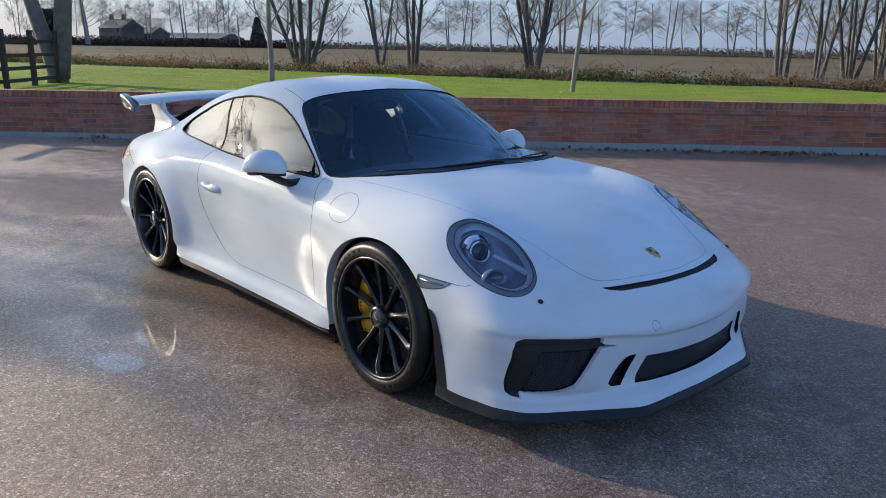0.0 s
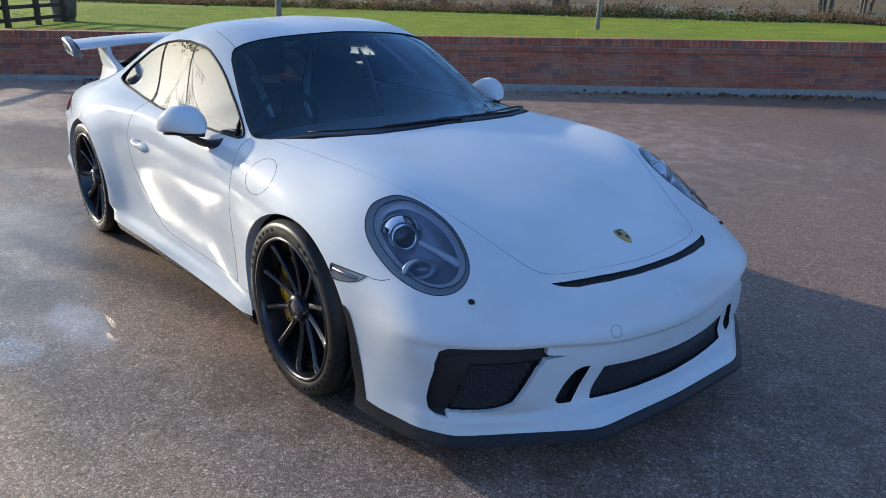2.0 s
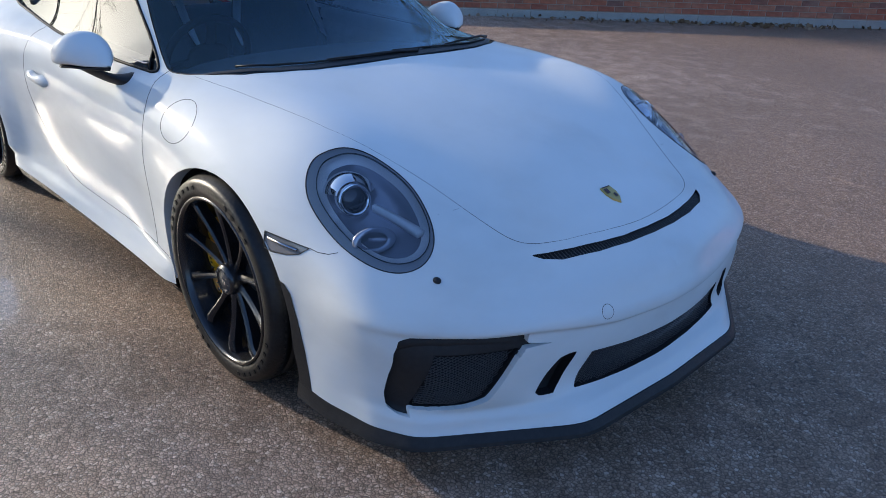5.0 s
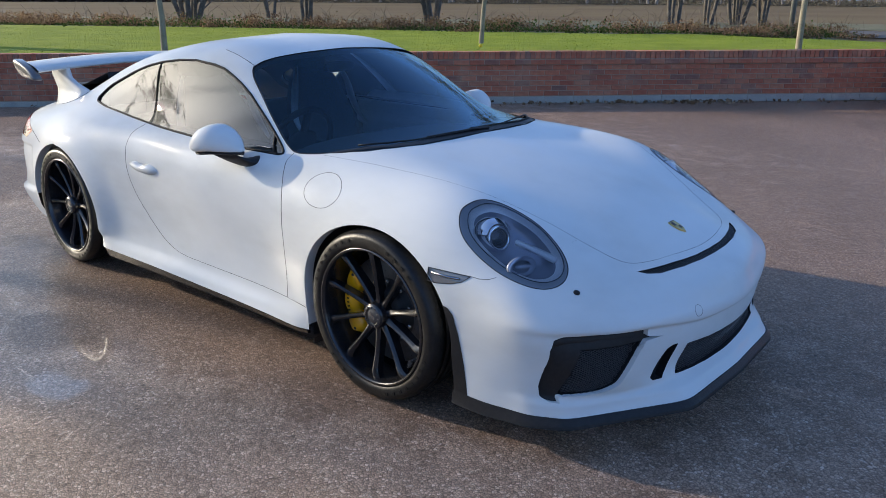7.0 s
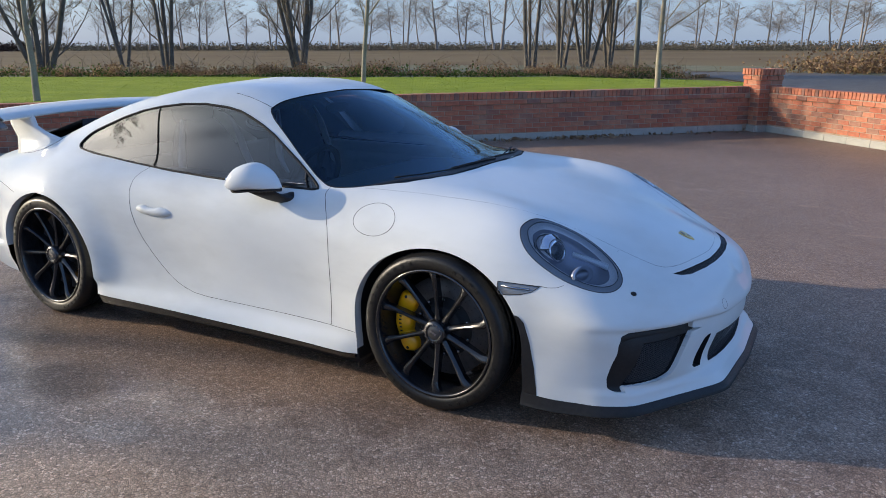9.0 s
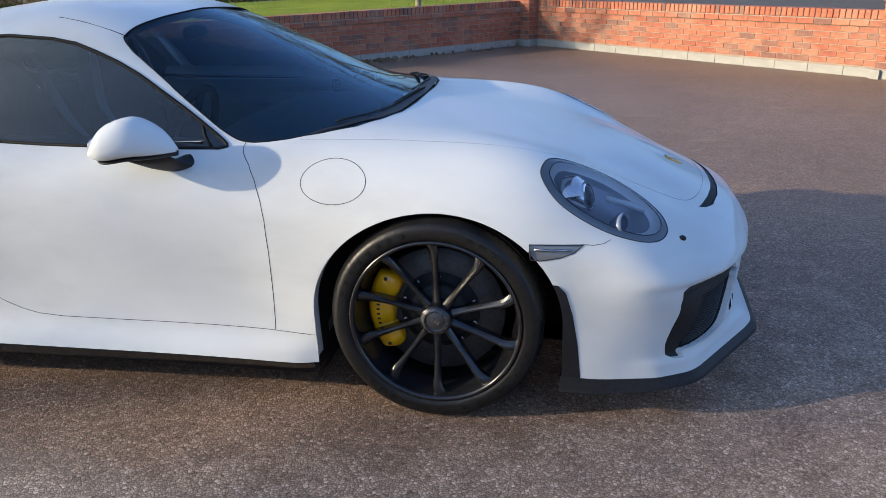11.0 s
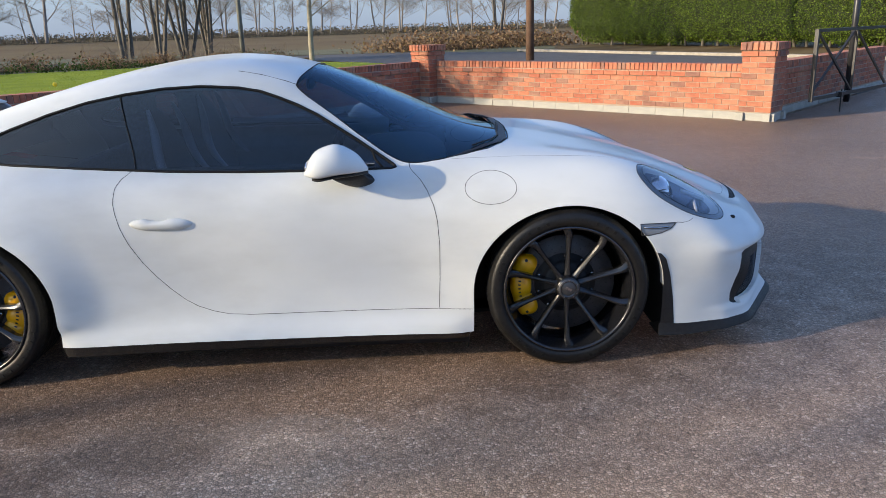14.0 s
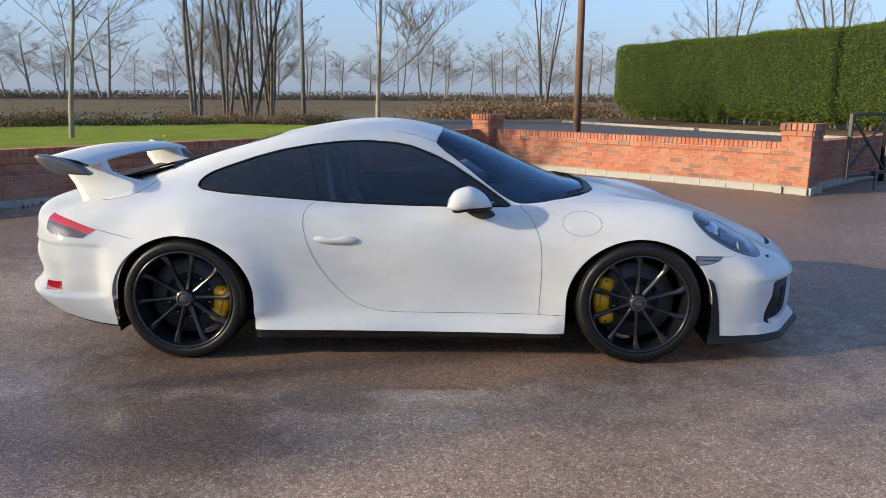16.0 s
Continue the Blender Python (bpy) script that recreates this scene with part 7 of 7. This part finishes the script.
    for k in range(10):
        a = 2 * math.pi * (k + .5) / 10
        part("bolt", bolt_me, None, disc).location = (.117 * math.cos(a), d0 - .003, .117 * math.sin(a))
    # caliper
    bm = bmesh.new()
    n_ = 36
    rows = []
    for k in range(n_ + 1):
        f_ = k / n_
        a = radians(caliper_angle) + radians(caliper_half) * (2 * f_ - 1)
        e = min(1.0, .45 + 6 * min(f_, 1 - f_))
        lobe = abs(math.sin(3 * math.pi * f_)) ** .5              # three pairs of pistons
        ro, ri = .162 + .069 * e - .004 * (1 - lobe), .166 - .012 * e - .012 * lobe
        proud = .018 + .014 * lobe
        rows.append([bm.verts.new((r_ * math.cos(a), yy, r_ * math.sin(a))) for r_, yy in ((ri, d0 - .008), (ri + .008, d0 - proud), (ro - .016, d0 - proud - .003), (ro, d0 - .014), (ro, d0 + .05), (ri, d0 + .05))])
    for a_, b_ in zip(rows, rows[1:]):
        for j in range(6):
            bm.faces.new((a_[j], a_[(j + 1) % 6], b_[(j + 1) % 6], b_[j]))
    bm.faces.new(rows[0][::-1])
    bm.faces.new(rows[-1])
    bmesh.ops.recalc_face_normals(bm, faces=bm.faces)
    cal = part("caliper", bm, M_YELLOW, w, "bright yellow brake caliper")
    pin = mesh_of("pin", lathe(bmesh.new(), [(.0, -.004), (.006, -.004), (.008, .004)], 12), M_GAP)
    for t in (-.80, .80):
        a = radians(caliper_angle + t * caliper_half)
        part("pin", pin, None, cal).location = (.200 * math.cos(a), d0 - .030, .200 * math.sin(a))
    stroke = mesh_of("lettering_bar", box(bmesh.new(), -.005, -.0008, -.0028, .005, .002, .0028), M_GAP, False)
    for s in range(6):
        a = radians(caliper_angle - 12 + 4.8 * s)
        part("lettering_bar", stroke, None, cal).matrix_local = pose(0, d0 - .0352, 0) @ Matrix.Rotation(-a, 4, "Y") @ pose(.196, 0, 0)
    return w


plain_cap = plain("grey_lock_nut", (0.09, 0.09, 0.095), 0.38, 0.7)
for x_, r_, wd, yc, ca, ch_, spin_ in ((0.0, .335, .245, -.7755, 181, 43, 18), (-2.457, .333, .305, -.7775, -14, 33, 4)):
    w1 = build_wheel(x_, yc, r_, wd, ca, ch_, spin_)
    w2 = copy_thing(w1, pose(x_, -yc, r_, 0, 0, 180))

# ---- mirrors, handles, wipers ----
def blob(bm, c, size, power=2.4, m=None, nu_=28, nv_=18, warp=None):
    """A rounded box (superellipsoid)."""
    rows = []
    sp = lambda v, e: math.copysign(abs(v) ** e, v)
    e = 2.0 / power
    for i in range(nv_ + 1):
        f = -math.pi / 2 + math.pi * i / nv_
        row = []
        for j in range(nu_):
            t = 2 * math.pi * j / nu_
            p = Vector((sp(math.cos(f), e) * sp(math.cos(t), e) * size[0], sp(math.cos(f), e) * sp(math.sin(t), e) * size[1], sp(math.sin(f), e) * size[2]))
            if warp:
                p = warp(p)
            p = p + Vector(c)
            row.append(bm.verts.new(m @ p if m is not None else p))
        rows.append(row)
    for a, b in zip(rows, rows[1:]):
        for j in range(nu_):
            bm.faces.new((a[j], a[(j + 1) % nu_], b[(j + 1) % nu_], b[j]))
    bmesh.ops.remove_doubles(bm, verts=[v for r in (rows[0], rows[-1]) for v in r], dist=1e-5)
    return bm


def loft(rings, ends=True):
    """A skin over rings of points."""
    bm = bmesh.new()
    vs = [[bm.verts.new(p) for p in r] for r in rings]
    n = len(vs[0])
    for a, b in zip(vs, vs[1:]):
        for j in range(n):
            bm.faces.new((a[j], a[(j + 1) % n], b[(j + 1) % n], b[j]))
    if ends:
        bm.faces.new(vs[0][::-1])
        bm.faces.new(vs[-1])
    bmesh.ops.recalc_face_normals(bm, faces=bm.faces)
    return bm


SHELL_X = np.concatenate([[-1.030, -1.027, -1.020], np.linspace(-1.005, -.825, 16), [-.812, -.802, -.796]])
shell_top = spline([-1.030, -1.015, -.965, -.915, -.865, -.82, -.796], [.880, .910, .950, .960, .940, .900, .860], SHELL_X)
shell_low = spline([-1.030, -1.0, -.94, -.865, -.796], [.850, .838, .842, .848, .850], SHELL_X)
shell_out = spline([-1.030, -1.0, -.955, -.885, -.82, -.796], [-.950, -.970, -.976, -.956, -.900, -.855], SHELL_X)
shell_in = spline([-1.030, -1.0, -.93, -.86, -.796], [-.820, -.798, -.790, -.800, -.835], SHELL_X)
rings_ = []
for x, zt, zl, yo, yi in zip(SHELL_X, shell_top, shell_low, shell_out, shell_in):
    ring_ = []
    for a in np.linspace(0, 2 * math.pi, 36, endpoint=False):
        c, s_ = math.cos(a), math.sin(a)
        yy = math.copysign(abs(c) ** .85, c)
        zz = s_ if s_ > 0 else -abs(s_) ** .55
        zm = zl + .30 * (zt - zl)
        ring_.append((x, (yo + yi) / 2 + (yi - yo) / 2 * yy, zm + (zt - zm) * zz if zz > 0 else zm + (zm - zl) * zz))
    rings_.append(ring_)
mir = pair("door_mirror", mesh_of("door_mirror", loft(rings_), M_PAINT), "white door mirror on a black foot")
bm = loft([[(x, (yo + yi) / 2 + (yi - yo) / 2 * w * math.cos(a), zl - .003 + (.008 if math.sin(a) > 0 else .010) * math.sin(a)) for a in np.linspace(0, 2 * math.pi, 20, endpoint=False)]
           for x, zl, yo, yi, w in zip(SHELL_X[3:], shell_low[3:], shell_out[3:], shell_in[3:], [.70, .74] + [.76] * 14 + [.80] * 3)])
pair("mirror_base", mesh_of("mirror_base", bm, M_BLACK), "black lower shell", mir)
bm = bmesh.new()
prev = None
for t in np.linspace(0, 1, 9):
    c = Vector((-.875 + .075 * t, -.890 + .140 * t, .838 - .046 * math.sin(t * 2.0)))
    rx, rz = .066 - .022 * t, .012 + .014 * t
    ring_ = [bm.verts.new(c + Vector((rx * math.cos(a), 0.3 * rx * math.cos(a), rz * math.sin(a)))) for a in np.linspace(0, 2 * math.pi, 16, endpoint=False)]
    if prev:
        for j in range(16):
            bm.faces.new((prev[j], prev[(j + 1) % 16], ring_[(j + 1) % 16], ring_[j]))
    else:
        bm.faces.new(ring_)
    prev = ring_
bm.faces.new(prev[::-1])
bmesh.ops.recalc_face_normals(bm, faces=bm.faces)
pair("mirror_foot", mesh_of("mirror_foot", bm, M_BLACK), "black mirror foot", mir)
bm = blob(bmesh.new(), (-1.0255, -.887, .880), (.006, .060, .024), 2.6)
pair("mirror_glass", mesh_of("mirror_glass", bm, M_CHROME), "mirror glass", mir)

hc = lift(SIDE, [(-1.752 + .248 * t, .668 - .006 * t) for t in np.linspace(0, 1, 21)], right, 0)
hc[:, 1] = np.linspace(hc[0, 1], hc[-1, 1], 21)                   # the grip bridges the dent
bm = bmesh.new()
prev = None
for i, c in enumerate(hc):
    t = i / 20
    e = (1 - abs(2 * t - 1) ** 3.2) ** .7
    scoop = math.exp(-((t - .44) / .17) ** 4)                     # the grip is cut away above the finger dent
    ring_ = [bm.verts.new(Vector(c) + Vector((0, .004 - (.004 + .024 * e) * max(math.cos(a), -.2), (.003 + (.025 if math.sin(a) < 0 else .021 - .012 * scoop) * e) * math.sin(a)))) for a in np.linspace(0, 2 * math.pi, 16, endpoint=False)]
    if prev:
        for j in range(16):
            bm.faces.new((prev[j], prev[(j + 1) % 16], ring_[(j + 1) % 16], ring_[j]))
    prev = ring_
bmesh.ops.recalc_face_normals(bm, faces=bm.faces)
pair("door_handle", mesh_of("door_handle", bm, M_PAINT), "white door handle", doors)
# cowl below the windscreen and the wipers
def screen_at(x, y, out):
    return lift(TOP, [(x, -abs(y))], lambda p: p[:, 2] > .7, out)[0] * (1, 1 if y <= 0 else -1, 1)


cw = []
for y in np.linspace(-.66, .66, 41):
    f = abs(y) / .66
    xb = float(np.interp(f, [0, .57, .75, .9, 1], [-.180, -.20, -.24, -.33, -.42]))
    wdt = .045 - .020 * f**2
    cw.append([screen_at(xb - wdt * s, y, .002 + .001 * math.sin(math.pi * s)) for s in np.linspace(0, 1, 6)])
cw = np.array(cw)
fs = [(i * 6 + j, (i + 1) * 6 + j, (i + 1) * 6 + j + 1, i * 6 + j + 1) for i in range(40) for j in range(5)]
part("cowl", raw("cowl", cw.reshape(-1, 3), fs, M_BLACK), None, car, "black plastic cowl below the windscreen")
def base_x(y):
    return float(np.interp(abs(y) / .66, [0, .57, .75, .9, 1], [-.180, -.20, -.24, -.33, -.42]))


for y0, y1 in ((.02, -.58), (.55, -.02)):                         # parked along the foot of the screen
    n_ = 14
    blade_ = [screen_at(base_x(y0 + (y1 - y0) * t) - .030 - .022 * t, y0 + (y1 - y0) * t, .006) for t in np.linspace(0, 1, n_)]
    wp = part("wiper", line_tube("wiper", blade_, .0038, M_BLACK), None, car, "black windscreen wiper")
    ya = y0 + .06
    arm = [screen_at(base_x(ya) - .022, ya, .008), screen_at(base_x(y0) - .030, y0 - .03, .010), blade_[n_ // 2] + np.array((0, 0, .004))]
    part("arm", line_tube("arm", arm, [.0075, .005, .003], M_BLACK), None, wp)

# ---- rear wing ----
M_ENDPLATE = plain("dark_grey_endplate", (0.10, 0.10, 0.105), 0.32, 0.1, 0.5)
def wing_section(y):
    f = abs(y) / .76
    z = 1.085 - .030 * f**2 - .010
    return [(-3.255 - .03 * (1 - f), z + .030), (-3.16, z + .036), (-3.06, z + .018), (-2.995, z - .008), (-3.01, z - .018), (-3.08, z - .008), (-3.17, z + .012), (-3.255 - .03 * (1 - f), z + .022)]


bm = bmesh.new()
prev = None
for y in np.linspace(-.745, .745, 31):
    ring_ = [bm.verts.new((x, y, z)) for x, z in wing_section(y)]
    if prev:
        for j in range(8):
            bm.faces.new((prev[j], prev[(j + 1) % 8], ring_[(j + 1) % 8], ring_[j]))
    prev = ring_
bmesh.ops.recalc_face_normals(bm, faces=bm.faces)
wing = part("rear_wing", mesh_of("rear_wing", bm, M_PAINT), None, car, "tall white fixed rear wing")
bm = bmesh.new()
out_ = [(-3.285, 1.086), (-3.275, 1.097), (-3.235, 1.099), (-3.17, 1.085), (-3.09, 1.062), (-3.02, 1.030), (-2.975, .995), (-2.985, .985), (-3.06, .988), (-3.15, .995), (-3.215, 1.012), (-3.262, 1.056)]
mid_o = Vector((-3.12, 1.035))
cuts = []
for y, f in ((-.738, .96), (-.745, 1.0), (-.766, 1.0), (-.778, .97), (-.786, .86), (-.789, .60)):
    cuts.append([bm.verts.new((mid_o.x + (x - mid_o.x) * f, y, mid_o.y + (z - mid_o.y) * f)) for x, z in out_])
for va, vb in zip(cuts, cuts[1:]):
    for i in range(12):
        bm.faces.new((va[i], va[(i + 1) % 12], vb[(i + 1) % 12], vb[i]))
bm.faces.new(cuts[-1])
bm.faces.new(cuts[0][::-1])
bmesh.ops.recalc_face_normals(bm, faces=bm.faces)
me = mesh_of("endplate", bm, M_ENDPLATE)
pair("endplate", me, "dark grey wing endplate", (wing, wing))
bm = bmesh.new()
prev = None
for t in np.linspace(0, 1, 21):                                   # from the deck up to the wing
    z = .80 + .255 * t
    back = float(np.interp(t, [0, .16, .4, .75, 1], [-3.10, -3.12, -3.165, -3.225, -3.23]))
    front = float(np.interp(t, [0, .35, .5, .55, .63, .75, 1], [-2.62, -2.66, -2.73, -2.79, -2.88, -2.955, -2.985]))
    yo = -.66 + .075 * min(t / .45, 1) ** .7
    ring_ = [bm.verts.new(c) for c in ((back, yo + .012, z), (back + .05, yo, z), ((back + front) / 2, yo - .002, z), (front - .04, yo + .004, z), (front, yo + .02, z), (front - .04, yo + .034, z), ((back + front) / 2, yo + .036, z), (back + .05, yo + .034, z))]
    if prev:
        for j in range(8):
            bm.faces.new((prev[j], prev[(j + 1) % 8], ring_[(j + 1) % 8], ring_[j]))
    prev = ring_
bmesh.ops.recalc_face_normals(bm, faces=bm.faces)
pair("wing_support", mesh_of("wing_support", bm, M_PAINT), "white wing upright", (wing, wing))
# raised engine lid lip between the uprights
bm = bmesh.new()
prev = None
for y in np.linspace(-.50, .50, 15):
    ring_ = [bm.verts.new((x, y, z)) for x, z in ((-2.62, 1.042), (-2.76, 1.002), (-2.90, .962), (-3.02, .935), (-3.10, .945), (-3.11, .925), (-3.08, .78), (-2.65, .84))]
    if prev:
        for j in range(8):
            bm.faces.new((prev[j], prev[(j + 1) % 8], ring_[(j + 1) % 8], ring_[j]))
    prev = ring_
bmesh.ops.recalc_face_normals(bm, faces=bm.faces)
part("engine_lid", mesh_of("engine_lid", bm, M_BLACK), None, car, "black vented engine lid below the wing")

# ---- cabin ----
M_SUNLIT_EDGE = plain("sunlit_seat_edge", (0.72, 0.72, 0.69), 0.4)


def bucket_seat(y):
    s = new("seat")
    s["label"] = "black bucket seat"
    s.parent = car
    s.location = (-1.45, y, .42)
    bm = blob(bmesh.new(), (0, 0, 0), (.27, .25, .09), 3.0)
    part("cushion", bm, M_FABRIC, s)
    bm = blob(bmesh.new(), (0, 0, 0), (.075, .25, .36), 3.2, m=pose(-.30, 0, .32, 0, -14, 0), warp=lambda p: Vector((p.x + .5 * p.y**2, p.y * (1 - .35 * max(p.z / .36, 0)), p.z)))
    part("backrest", bm, M_FABRIC, s)
    bm = blob(bmesh.new(), (0, 0, 0), (.06, .13, .10), 2.6, m=pose(-.385, 0, .70, 0, -10, 0))
    part("headrest", bm, M_FABRIC, s)
    for k in (-1, 1):                                             # bolster edges, pale to paint in the sunlight on them
        line = smooth_loop([(-.285, k * .165, .660), (-.255, k * .205, .55), (-.240, k * .228, .45), (-.215, k * .245, .38), (-.15, k * .255, .30)], 16, False)
        part("bolster_edge", line_tube("bolster_edge", line, [.005 + .016 * math.sin(math.pi * (i + 1) / 17) for i in range(16)], M_SUNLIT_EDGE, False, 8), None, s, "edge of the seat shell, sunlight put in its pale colour")
    return s


for y in (-.37, .37):
    bucket_seat(y)
# a dark panel in the sun: the light is put into this pale colour
M_CARD = grainy("sunlit_door_card", (0.52, 0.50, 0.455), (0.66, 0.64, 0.59), 30, 0.7, 0.15)
for side, dr in ((-1, doors[0]), (1, doors[1])):                  # inner door panels with an arm rest
    bm = bmesh.new()
    rows = []
    for x in np.linspace(-1.70, -.78, 13):
        sec = [(.725, .853), (.662, .853), (.652, .838), (.655, .808), (.668, .800), (.668, .790), (.652, .782), (.640, .745), (.655, .722), (.690, .70), (.700, .50), (.740, .48)]
        rows.append([bm.verts.new((x, side * y_, z_)) for y_, z_ in sec])
    for r0, r1 in zip(rows, rows[1:]):
        for j in range(11):
            bm.faces.new((r0[j], r0[j + 1], r1[j + 1], r1[j]))
    bmesh.ops.recalc_face_normals(bm, faces=bm.faces)
    part("door_card", bm, M_CARD, dr, "inner door panel with an arm rest, sunlight put in its pale colour")
bm = blob(bmesh.new(), (-.70, 0, .74), (.24, .66, .10), 3.0)
part("dashboard", bm, M_FABRIC, car, "black dashboard")
bm = bmesh.new()
ctr = Matrix.Translation((-1.0, -.37, .80)) @ Matrix.Rotation(radians(-68), 4, "Y")
tube_mesh(bm, [ctr @ Vector((.18 * math.cos(a), .18 * math.sin(a), 0)) for a in np.linspace(0, 2 * math.pi, 36, endpoint=False)], .016, 8, True)
wheel_ = part("steering_wheel", bm, M_RUBBER, car, "black steering wheel")
bm = blob(bmesh.new(), (0, 0, 0), (.07, .09, .02), 2.5, m=ctr)
for a in (0.2, math.pi - .2, -math.pi / 2):
    box(bm, .04, -.018, -.008, .18, .018, .008, m=ctr @ Matrix.Rotation(a + math.pi / 2, 4, "Z"))
part("boss", bm, M_RUBBER, wheel_)
bm = bmesh.new()
box(bm, -2.4, -.72, .20, -.4, .72, .24)
part("cabin_floor", bm, M_FABRIC, car, "dark cabin floor")
bm = bmesh.new()
box(bm, -2.12, -.62, .24, -2.06, .62, .86, .02)
part("rear_bulkhead", bm, M_FABRIC, car, "dark wall behind the seats")
bm = blob(bmesh.new(), (-1.12, 0, 1.135), (.012, .10, .028), 3.0)
part("interior_mirror", bm, M_BLACK, car, "black interior mirror")
